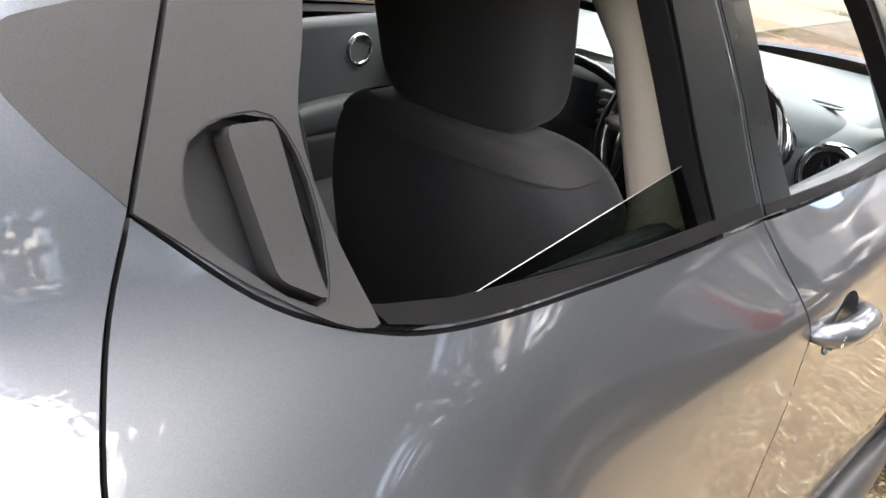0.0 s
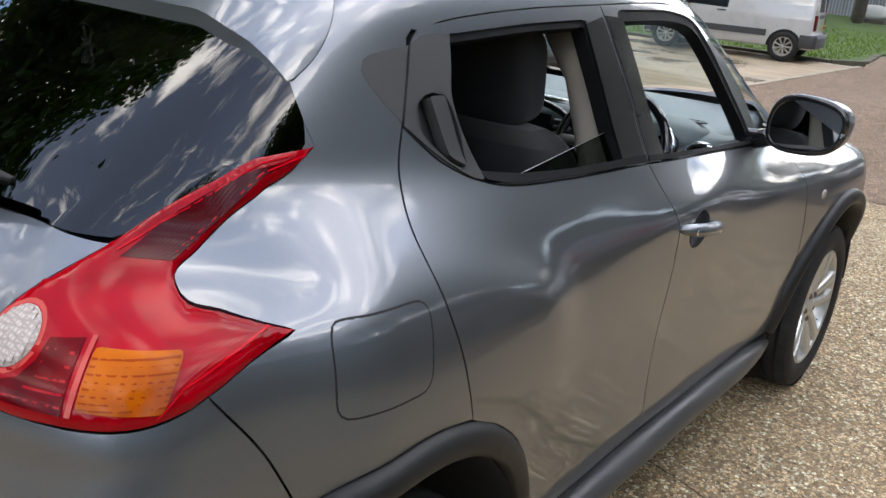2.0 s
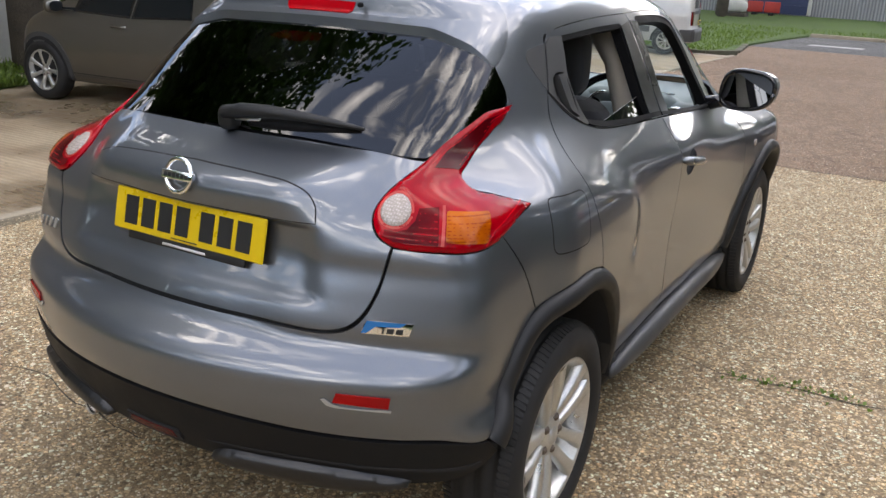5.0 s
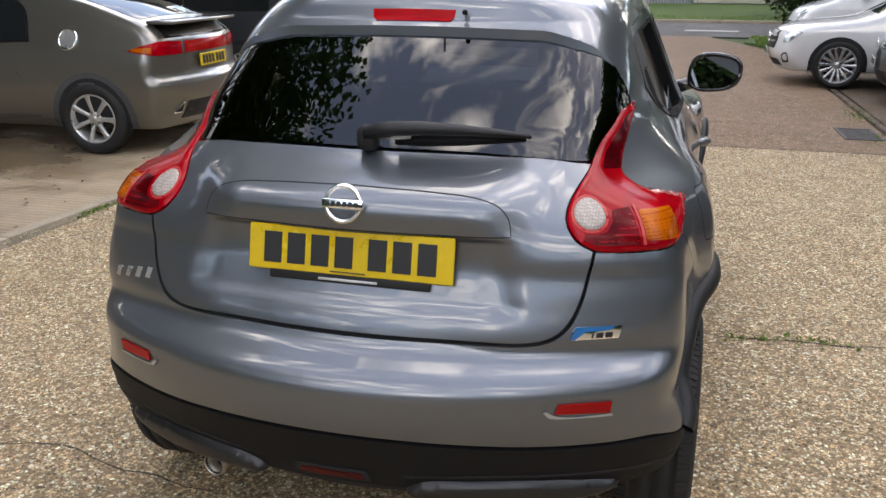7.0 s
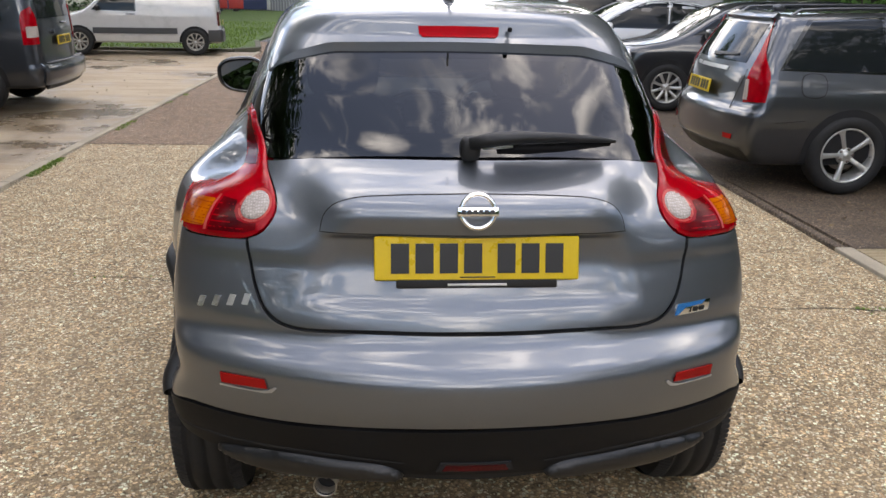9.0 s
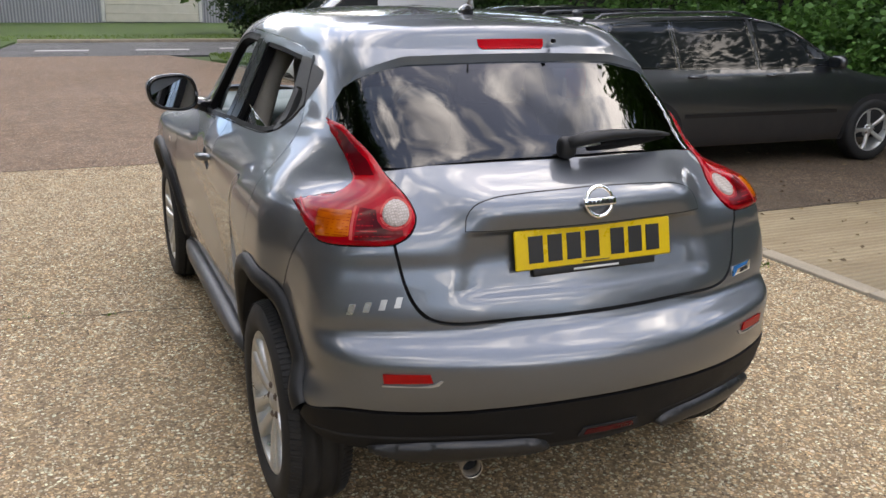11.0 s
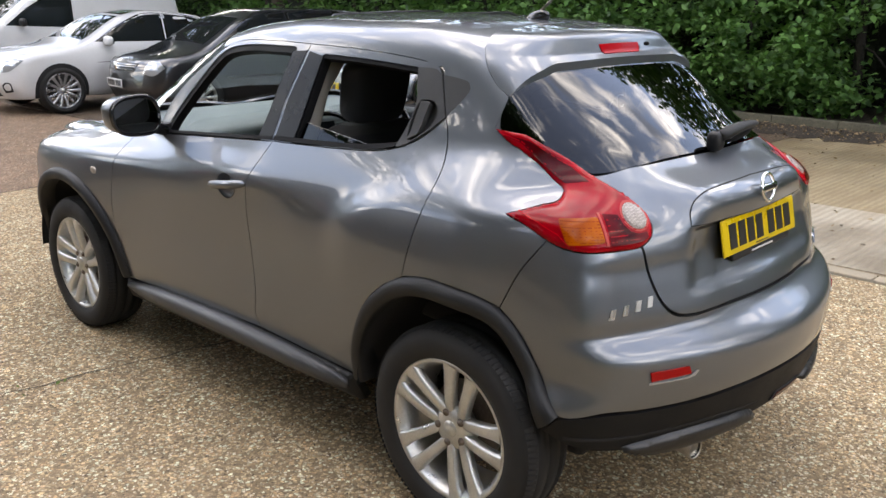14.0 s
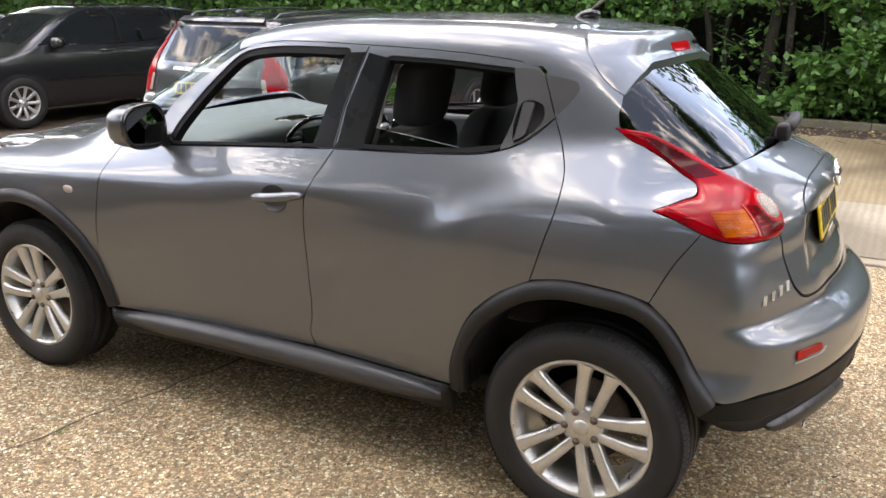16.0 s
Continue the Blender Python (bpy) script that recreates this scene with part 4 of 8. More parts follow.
skin("roof", roof_pts, map_top, PAINT, CAR, gap=-0.003, depth=0.012, step=0.02)
ws = [(er[0][0] - 0.01, 1.545, 1), (0.2, 1.625), (0.0, 1.645), (-0.2, 1.625), (0.01 - er[0][0], 1.545, 1), (-0.70, 1.86), (-0.86, 2.06, 1), (-0.5, 2.24), (0, 2.32), (0.5, 2.24), (0.86, 2.06, 1), (0.70, 1.86)]
skin("windscreen", ws, map_top, CLEAR, CAR, "clear windscreen", depth=0.004, step=0.05)
bonnet = [(0.93, 2.08, 1), (0.55, 2.26), (0, 2.34), (-0.55, 2.26), (-0.93, 2.08, 1), (-1.05, 2.45), (-0.98, 2.75), (-0.72, 3.0), (-0.4, 3.16), (0, 3.2), (0.4, 3.16), (0.72, 3.0), (0.98, 2.75), (1.05, 2.45)]
skin("bonnet", bonnet, map_top, PAINT, CAR, gap=0.002)
nose_r = [(0.0, 2.36), (0.55, 2.28), (0.93, 2.10, 1), (1.0, 2.5), (0.98, 2.85), (0.90, 3.05), (0.70, 3.17, 1)]
skin("nose_panel", nose_r + [(-p[0], *p[1:]) for p in nose_r[:0:-1]], map_top, PAINT, CAR, off=-0.006, depth=0, gap=0, step=0.05)

def map_front(c):
    o = np.stack([c[:, 0], np.full(len(c), 2.2), c[:, 1]], 1)
    d = np.tile([0.0, 1.0, 0.0], (len(c), 1))
    return o + d * cast(hull, o, d)[:, None]


for s in (1, -1):
    skin("nose_panel", hard((2.98, 0.45), (3.26, 0.42), (3.38, 0.60), (3.36, 0.80), (3.22, 0.93), (2.9, 0.95), (2.9, 0.85)), map_flank(s), PAINT, CAR, off=-0.006, depth=0, gap=0, step=0.04)
fbp = [(0.74, 0.25, 1), (0.76, 0.5), (0.74, 0.70), (0.60, 0.84, 1), (0.3, 0.90), (0, 0.91), (-0.3, 0.90), (-0.60, 0.84, 1), (-0.74, 0.70), (-0.76, 0.5), (-0.74, 0.25, 1)]
skin("front_bumper", fbp, map_front, PAINT, CAR, step=0.05)
for s in (1, -1):
    def pod(v, s=s):
        v = v.copy()
        v[:, 2] += 0.10 * (0.25 - (v[:, 1] / 0.45) ** 2)
        return v
    part("headlamp_pod", moved(cushion((0.17, 0.40, 0.085), 2.3, shape=pod), pose(0.60 * s, 2.82, 0.930, -7, 0, 10 * s)), LAMPGLASS, CAR, "raised clear headlamp pod")
    part("side_repeater", moved(cushion((0.014, 0.058, 0.034), 2.4), pose(0.842 * s, 2.235, 0.846)), WHITELENS, CAR, "oval clear side repeater")
# floor of the car and dark underside
part("underbody", rbox((-0.60, -0.34, 0.27), (0.60, 3.1, 0.33), 0.02), DARK, CAR)
for s in (1, -1):
    # near-black box that stands in for shade inside the body
    part("shade_backing", rbox((0.50 * s - 0.02, -0.30, 0.45), (0.50 * s + 0.02, 3.0, 0.80), 0), DARK, CAR)


# door handles, mirrors, aerial, exhaust, wiper, badges, plate
def door_furniture(s):
    d = DOORS[s][0]
    m = map_flank(s)
    skin("handle_cup", circle_uz(1.262, 0.926, 0.048, ru=0.058), m, PAINT, d, "dished hollow behind the door handle", off=0, depth=0, gap=0, step=0.008, roll=0, dome=-0.019, reach=0.046)
    xs = np.linspace(-0.5, 0.5, 15)
    pts = [(s * (0.842 - 0.03 * abs(2 * t) ** 3.5), 1.165 + 0.225 * t, 0.937 - 0.03 * t) for t in xs]
    part("door_handle", sweep(pts, [0.017 * (1 - 0.5 * abs(2 * t) ** 6) for t in xs], 12, 1.25, up=(1, 0, 0)), PAINT, d, "grey painted door handle with silver edge")
    if s > 0:
        part("lock_barrel", moved(lathe([(0.0, 0.006), (0.009, 0.006), (0.010, 0.0)], 16), pose(0.845, 1.085, 0.947)), CHROME, d)

    def bulge(v):
        v = v.copy()
        v[:, 1] = np.maximum(v[:, 1] * 1.15, -0.030)
        v[:, 2] *= 1 - 0.9 * s * v[:, 0]
        v[:, 0] += 0.12 * s * v[:, 2]
        return v
    o = pose(0.872 * s, 1.765, 1.145, 0, 0, -6 * s)
    mir = part("door_mirror", moved(cushion((0.225, 0.15, 0.165), 2.9, shape=bulge), o), PAINT, CAR, "grey mirror housing with black rim")
    n = 32
    a = np.linspace(0, 2 * math.pi, n + 1)
    sx, sz = np.sign(np.cos(a)) * np.abs(np.cos(a)) ** 0.72, np.sign(np.sin(a)) * np.abs(np.sin(a)) ** 0.72
    rim = np.stack([0.108 * sx, 0 * a - 0.030, 0.078 * sz], 1)
    rim[:, 2] *= 1 - 0.9 * s * rim[:, 0]
    rim[:, 0] += 0.12 * s * rim[:, 2]
    part("mirror_rim", moved(sweep(rim, 0.010, 8, up=(0, 1, 0)), o), GLOSS, mir)
    part("mirror_glass", moved((rim[:-1] * np.array([0.95, 1, 0.95]) - np.array([0, 0.004, 0]), [list(range(n))]), o @ pose(0, 0, 0, -6, 0, 3 * s)), MIRROR, mir, "mirror glass", smooth=False)
    part("mirror_foot", sweep([(0.68 * s, 1.80, 1.062), (0.73 * s, 1.79, 1.075), (0.80 * s, 1.775, 1.10)], [0.036, 0.03, 0.028], 10), GLOSS, mir)


for s in (1, -1):
    door_furniture(s)
part("aerial_base", moved(cushion((0.045, 0.10, 0.06), 2.0, shape=lambda v: np.stack([v[:, 0] * (1 - 6 * np.clip(v[:, 2], 0, 1)), v[:, 1] - 0.6 * v[:, 2], v[:, 2]], 1)), pose(0, 0.34, 1.553)), GLOSS, CAR, "black roof aerial")
part("aerial_rod", sweep([(0, 0.33, 1.575), (0, 0.18, 1.70), (0, 0.02, 1.83)], [0.0055, 0.0048, 0.0042], 8), DULL, CAR)
EXH = part("exhaust_tip", moved(lathe([(0.027, 0.24), (0.029, 0.05), (0.032, 0.0), (0.029, 0.0), (0.026, 0.05)], 28), pose(-0.385, -0.605, 0.320, 8, 0, 82)), DULL, CAR, "dull steel exhaust tip")
part("exhaust_bore", moved(lathe([(0.0, 0.04), (0.028, 0.04), (0.0285, 0.003)], 24), pose(-0.385, -0.605, 0.320, 8, 0, 82)), DARK, EXH)
part("silencer", sweep([(-0.4, -0.35, 0.34), (0.35, -0.35, 0.34)], [0.065, 0.065], 16), STEEL, CAR)
arm = [(-0.005, -0.404, 1.200), (0.06, -0.410, 1.214), (0.14, -0.408, 1.220), (0.24, -0.396, 1.218), (0.33, -0.372, 1.210), (0.398, -0.350, 1.200)]
WIPER = part("rear_wiper", sweep(arm, [0.022, 0.025, 0.022, 0.017, 0.012, 0.006], 12, 0.75), PLASTIC, GATE, "black rear wiper resting across the glass")
part("wiper_pivot", moved(cushion((0.055, 0.05, 0.065), 3.0), pose(-0.002, -0.392, 1.186)), PLASTIC, WIPER)
part("wiper_blade", sweep([(0.07, -0.392, 1.182), (0.14, -0.390, 1.186), (0.24, -0.378, 1.190), (0.385, -0.344, 1.193)], [0.010, 0.015, 0.014, 0.006], 10), RUBBER, WIPER)
part("wiper_link", sweep([(0.03, -0.402, 1.188), (0.11, -0.398, 1.192)], 0.004, 8), ALLOY, WIPER)


def number_plate(parent, m, mat, two=True, w=0.52, h=0.111):
    """A plate about the origin, facing -y; its characters are plain bars."""
    p = part("number_plate", rbox((-w / 2, -0.004, -h / 2), (w / 2, 0.004, h / 2), 0.003, 1), mat, parent, "number plate with dark bars", smooth=False)
    p.matrix_basis = m
    for k in range(7):
        x = -w * 0.42 + k * w * 0.118 + (w * 0.045 if k > 3 else 0)
        part("plate_bar", rbox((x, -0.006, -h * 0.34), (x + w * 0.088, -0.003, h * 0.34), 0), INK, p, smooth=False)
    return p


pl = number_plate(GATE, pose(0.005, -0.5625, 0.939, -12, 0, 0), YELLOW)
part("plate_carrier", rbox((-0.205, -0.002, -0.076), (0.205, 0.010, -0.045), 0.004), PLASTIC, pl)
part("plate_line", rbox((-0.075, -0.0035, -0.070), (0.075, -0.0015, -0.064), 0), WHITEPLATE, pl)
part("plate_line", rbox((-0.045, -0.0055, -0.049), (0.045, -0.0035, -0.046), 0), INK, pl)
EMB = part("emblem_ring", moved(lathe([(0.042 + 0.0065 * math.cos(a), 0.006 * math.sin(a)) for a in np.linspace(0, 2 * math.pi, 10, endpoint=False)], 40, True), pose(0.0, -0.577, 1.064, -12) @ pose(0, 0, 0, 0, 0, 90)), CHROME, GATE, "round chrome emblem with a crossbar")
bar = rbox((-0.052, -0.006, -0.0115), (0.052, 0.008, 0.0115), 0.003)
bar.transform(pose(0.0, -0.580, 1.064, -12))
part("emblem_bar", bar, CHROME, EMB)
for k in range(6):
    bar = rbox((-0.041 + 0.0142 * k, -0.0072, -0.0055), (-0.031 + 0.0142 * k, -0.0052, 0.0055), 0)
    bar.transform(pose(0.0, -0.580, 1.064, -12))
    part("emblem_line", bar, INK, EMB, smooth=False)
# chrome badge bars
for k in range(4):
    u0, z0 = -0.393 - 0.037 * k, 0.787 + 0.006 * k
    skin("badge_bar", hard((u0, z0), (u0 - 0.015, z0), (u0 - 0.022, z0 + 0.028), (u0 - 0.007, z0 + 0.028)), map_flank(-1), ALLOY, BUMPER, "slanted chrome badge bar" if k == 0 else "", off=0.004, depth=0.004, gap=0, roll=0.0008)
skin("badge_plate", [(-0.448, 0.802, 1), (-0.545, 0.800, 1), (-0.552, 0.788), (-0.556, 0.770, 1), (-0.456, 0.773, 1)], map_flank(1), CHROME, BUMPER, "small chrome and blue badge", off=0.004, depth=0.004, gap=0)
skin("badge_plate", hard((-0.462, 0.8025), (-0.545, 0.800), (-0.556, 0.771), (-0.545, 0.772), (-0.525, 0.789), (-0.475, 0.792)), map_flank(1), BLUE, BUMPER, off=0.0052, depth=0.001, gap=0)
skin("badge_line", hard((-0.468, 0.787), (-0.482, 0.787), (-0.484, 0.776), (-0.470, 0.776)), map_flank(1), INK, BUMPER, off=0.0055, depth=0.001, gap=0)
skin("badge_line", hard((-0.487, 0.7865), (-0.501, 0.7865), (-0.503, 0.7755), (-0.489, 0.7755)), map_flank(1), INK, BUMPER, off=0.0055, depth=0.001, gap=0)
skin("badge_line", hard((-0.507, 0.786), (-0.511, 0.786), (-0.513, 0.775), (-0.509, 0.775)), map_flank(1), INK, BUMPER, off=0.0055, depth=0.001, gap=0)



def alloy_wheel(parent, m, radius=0.334, width=0.215, rim=0.231, spokes=5, double=True, tyre_lab="black road tyre", tread=True, mat=None):
    """A wheel about the origin whose outer face looks along +x."""
    mat = mat or ALLOY
    h = width / 2
    barrel = lathe([(rim - 0.012, h - 0.02), (rim - 0.028, h - 0.045), (rim - 0.040, -h + 0.06), (rim - 0.02, -h + 0.01)], 40)
    w = part("wheel", barrel, mat, parent, "silver alloy wheel")
    w.matrix_basis = m
    r = rim
    tp = [(r - 0.004, h - 0.026), (r + 0.004, h - 0.010), (r + 0.03, h - 0.001), (r + 0.06, h), (radius - 0.03, h - 0.006), (radius - 0.012, h - 0.016), (radius - 0.003, h - 0.034)]
    grooves = []
    if tread:
        for x in (0.052, 0.0, -0.052):
            grooves += [(radius, x + 0.008), (radius - 0.007, x + 0.006), (radius - 0.007, x - 0.004), (radius, x - 0.006)]
    tp += grooves or [(radius, 0.05), (radius, -0.05)]
    tp += [(radius - 0.003, -h + 0.034), (radius - 0.03, -h + 0.006), (r + 0.03, -h + 0.001), (r - 0.004, -h + 0.02)]
    part("tyre", lathe(tp, 64), TYRE, w, tyre_lab)
    if tread:
        vs, fs, n = [], [], 112
        for k in range(n):
            a = 2 * math.pi * k / n
            for sg in (1, -1):
                b0 = len(vs)
                for da, x, rr in ((0, 0.062, radius - 0.001), (0.040, 0.062, radius - 0.001), (0.056, h - 0.010, radius - 0.012), (0.016, h - 0.010, radius - 0.012),
                                  (0.003, 0.064, radius + 0.0012), (0.037, 0.064, radius + 0.0012), (0.052, h - 0.012, radius - 0.0095), (0.018, h - 0.012, radius - 0.0095)):
                    vs.append((x * sg, rr * math.cos(a + da), rr * math.sin(a + da)))
                fs += [[b0 + 4, b0 + 5, b0 + 6, b0 + 7], [b0, b0 + 1, b0 + 5, b0 + 4], [b0 + 1, b0 + 2, b0 + 6, b0 + 5], [b0 + 2, b0 + 3, b0 + 7, b0 + 6], [b0 + 3, b0, b0 + 4, b0 + 7]]
        tagged(part("tread", (vs, fs), TYRE, w, smooth=False), kind="stuff")
    part("rim_lip", lathe([(rim - 0.016, h - 0.045), (rim - 0.014, h - 0.018), (rim - 0.004, h - 0.012), (rim + 0.003, h - 0.014), (rim + 0.004, h - 0.024)], 56), mat, w)
    face = h - 0.030

    def spoke(a0, a1):
        """One spoke from hub to rim at angle a0, set off to the side a1."""
        rows = []
        for t in np.linspace(0, 1, 7):
            rr = 0.045 + (rim - 0.058) * t
            a, shift = a0, a1 * (0.023 + 0.022 * t)
            wd = 0.0160 + 0.004 * t + 0.009 * max(0, t - 0.8) * 5
            x = face + 0.012 - 0.020 * (1 - t) ** 2 + 0.006 * t
            c = np.array([0, math.cos(a), math.sin(a)])
            p = np.array([0, -math.sin(a), math.cos(a)])
            for q, dx in ((-1, -0.03), (-1, -0.004), (-0.6, 0.0), (0.6, 0.0), (1, -0.004), (1, -0.03)):
                rows.append(c * rr + p * (wd * q + shift) + np.array([x + dx, 0, 0]))
        fs = [[i * 6 + j, i * 6 + j + 1, (i + 1) * 6 + j + 1, (i + 1) * 6 + j] for i in range(6) for j in range(5)]
        return np.array(rows), fs

    sp1 = []
    for k in range(spokes):
        a = 2 * math.pi * k / spokes + 0.31
        for e in ((-1, 1) if double else (0,)):
            sp1.append(part("spoke", spoke(a, e * rim / 0.222), mat, w))
    part("hub_disc", lathe([(0.0, face - 0.002), (0.030, face - 0.002), (0.062, face - 0.008), (0.074, face - 0.022), (0.076, face - 0.05)], 36), mat, w)
    part("hub_cap", lathe([(0.0, face + 0.004), (0.024, face + 0.003), (0.028, face - 0.003)], 24), ALLOY, w, "silver centre cap")
    for k in range(5):
        a = 2 * math.pi * k / 5 + 0.31 + math.pi / 5
        part("wheel_nut", moved(lathe([(0.0, 0.006), (0.007, 0.006), (0.007, 0.002), (0.012, 0.002), (0.013, -0.016)], 12), pose(face - 0.004, 0.054 * math.cos(a), 0.052 * math.sin(a))), STEEL, w)
    part("brake_disc", lathe([(0.03, 0.0), (0.135, 0.0), (0.135, -0.02), (0.03, -0.02)], 32), STEEL, w)
    return w


for s in (1, -1):
    for y, turn in ((0.0, 14), (2.53, -8)):
        alloy_wheel(CAR, pose(0.745 * s, y, 0.332, turn * s, 0, 0 if s > 0 else 180))

# ---- cabin of the hatchback ----


def seat(x, y0):
    """A front seat whose cushion sits at y0."""
    def lean(v):
        v = v.copy()
        v[:, 1] -= 0.22 * (v[:, 2] + 0.3)
        v[:, 1] += 0.25 * v[:, 0] ** 2
        v[:, 0] *= 1 - 0.10 * sstep(v[:, 2], 0.05, 0.32)
        return v
    sq = part("seat_cushion", moved(cushion((0.52, 0.52, 0.18), 3.2), pose(x, y0, 0.60, 6)), CLOTH, CAR, "black cloth front seat")
    bk = part("seat_backrest", moved(cushion((0.53, 0.17, 0.64), 5.0, n=(26, 14, 14), shape=lean), pose(x, y0 - 0.24, 0.848)), CLOTH, CAR, "black cloth seat back with a grey band")
    vs, fs = cushion((0.53, 0.17, 0.64), 5.0, n=(26, 14, 14))
    keep = [f for f in fs if 0.275 < vs[f, 2].mean() < 0.313 and vs[f, 1].mean() < 0.02]
    used = sorted({i for f in keep for i in f})
    at = {i: k for k, i in enumerate(used)}
    vs, keep = vs[used], [[at[i] for i in f] for f in keep]
    vs = vs + 0.003 * vs / np.linalg.norm(vs, axis=1, keepdims=True) * np.array([1, 1.5, 1])
    part("seat_band", moved((lean(vs), keep), pose(x, y0 - 0.24, 0.848)), CLOTH2, bk, "ribbed grey cloth band")
    hr = part("headrest", moved(cushion((0.285, 0.12, 0.245), 4.6, shape=lambda v: np.stack([v[:, 0] * (1 + 0.5 * v[:, 2]), v[:, 1] - 0.1 * v[:, 2] + 0.5 * v[:, 0] ** 2, v[:, 2]], 1)), pose(x, y0 - 0.385, 1.280, 6)), CLOTH, CAR, "black cloth headrest")
    for e in (-0.06, 0.06):
        part("headrest_post", sweep([(x + e, y0 - 0.36, 1.12), (x + e, y0 - 0.37, 1.21)], 0.006, 8), CHROME, hr)
        part("post_collar", moved(cushion((0.035, 0.03, 0.018), 2.4), pose(x + e, y0 - 0.362, 1.17)), GLOSS, hr)


seat(0.36, 1.205)
seat(-0.36, 1.205)
part("rear_bench", moved(cushion((1.16, 0.50, 0.20), 3.4), pose(0, 0.42, 0.60, 5)), CLOTH, CAR, "black cloth rear bench")
part("rear_backrest", moved(cushion((1.14, 0.16, 0.60), 3.4), pose(0, 0.10, 0.86, 18)), CLOTH, CAR, "black cloth rear seat back")
for x in (-0.33, 0.33):
    part("headrest", moved(cushion((0.25, 0.10, 0.17), 2.8), pose(x, 0.0, 1.20, 8)), CLOTH, CAR, "black cloth headrest")


def dash(v):
    v = v.copy()
    v[:, 1] -= 0.05 * np.clip(v[:, 2] / 0.12, -1, 1)
    v[:, 2] -= 0.06 * np.clip(v[:, 1], 0, 1)
    return v


DASH = part("dashboard", moved(cushion((1.30, 0.56, 0.26), 4.0, (30, 14, 8), dash), pose(0, 1.945, 0.945, -3)), TRIM, CAR, "grey plastic dashboard")
part("instrument_hood", moved(cushion((0.42, 0.30, 0.13), 2.6), pose(0.36, 1.78, 1.035, -10)), TRIM, DASH)
part("instrument_cluster", moved(cushion((0.33, 0.05, 0.12), 3), pose(0.36, 1.655, 1.015, -15)), GLOSS, DASH)
for x in (0.27, 0.45):
    part("dial_ring", moved(lathe([(0.064 + 0.008 * math.cos(a), 0.010 * math.sin(a)) for a in np.linspace(0, 6.28, 8, endpoint=False)], 28, True), pose(x, 1.64, 1.02, 0, 0, 90) @ pose(0, 0, 0, 0, 15, 0)), CHROME, DASH)
for x in (0.60, -0.60):
    part("air_vent", moved(lathe([(0.058 + 0.010 * math.cos(a), 0.012 * math.sin(a)) for a in np.linspace(0, 6.28, 8, endpoint=False)], 28, True), pose(x, 1.665, 0.985, 0, 0, 90)), CHROME, DASH, "round air vent with chrome ring")
    part("vent_core", moved(lathe([(0.0, 0.0), (0.055, 0.0), (0.058, -0.03)], 24), pose(x, 1.67, 0.985, 0, 0, -90)), GLOSS, DASH)
shelf = rbox((-0.60, 1.70, 0.96), (0.60, 2.22, 1.055), 0.03)
for v in shelf.verts:
    v.co.z += 0.12 * (v.co.y - 1.70) - 0.06 * v.co.x ** 2
part("dash_shelf", shelf, TRIM, DASH)
part("dash_vent", moved(cushion((0.10, 0.05, 0.008), 3), pose(0.50, 1.80, 1.086, -4)), GLOSS, DASH)
CONS = part("centre_console", moved(cushion((0.36, 0.22, 0.44), 3.6), pose(0, 1.60, 0.87, -16)), GLOSS, CAR, "gloss black centre console")
arch = [(0.19 * math.cos(a), 1.50 - 0.02 * math.sin(a), 0.985 + 0.105 * math.sin(a)) for a in np.linspace(0, math.pi, 15)]
part("console_arch", sweep(arch, 0.012, 8), GLOSS, CONS)
part("screen", moved(([(-0.085, 0, -0.05), (0.085, 0, -0.05), (0.085, 0, 0.05), (-0.085, 0, 0.05)], [[0, 1, 2, 3]]), pose(0, 1.478, 1.0, -16)), SCREEN, CONS, "switched-off screen", smooth=False)
for x in (-0.13, 0.13):
    for k in range(4):
        part("vent_slat", rbox((x - 0.03, 1.478 + 0.0, 0.965 + 0.022 * k), (x + 0.03, 1.50, 0.973 + 0.022 * k), 0.002), TRIM, CONS)
for x in (-0.12, 0.0, 0.12):
    part("climate_knob", moved(lathe([(0.0, 0.02), (0.020, 0.02), (0.026, 0.0)], 20), pose(x, 1.50, 0.855, 0, 0, -90)), CHROME, CONS)
CONS.location.y += 0.12
ring = [(0.185 * math.cos(a), 0, 0.185 * math.sin(a)) for a in np.linspace(0, 2 * math.pi, 41)]
o = pose(0.345, 1.545, 0.995, -24)
WH = part("steering_wheel", moved(sweep(ring, 0.016, 10, up=(0, 1, 0)), o), GLOSS, CAR, "black steering wheel")
part("wheel_boss", moved(cushion((0.18, 0.06, 0.13), 2.6), o), TRIM, WH)
for a in (0.0, math.pi, -math.pi / 2):
    part("wheel_spoke", moved(sweep([(0.06 * math.cos(a), 0.0, 0.06 * math.sin(a)), (0.18 * math.cos(a), 0, 0.18 * math.sin(a))], 0.016, 8, up=(0, 1, 0)), o), ALLOY, WH)
part("interior_mirror", moved(cushion((0.24, 0.035, 0.07), 2.8), pose(0.02, 1.66, 1.385, 5)), GLOSS, CAR, "black interior mirror")
part("mirror_stalk", sweep([(0.02, 1.68, 1.39), (0.02, 1.72, 1.425)], 0.010, 8), GLOSS, CAR)
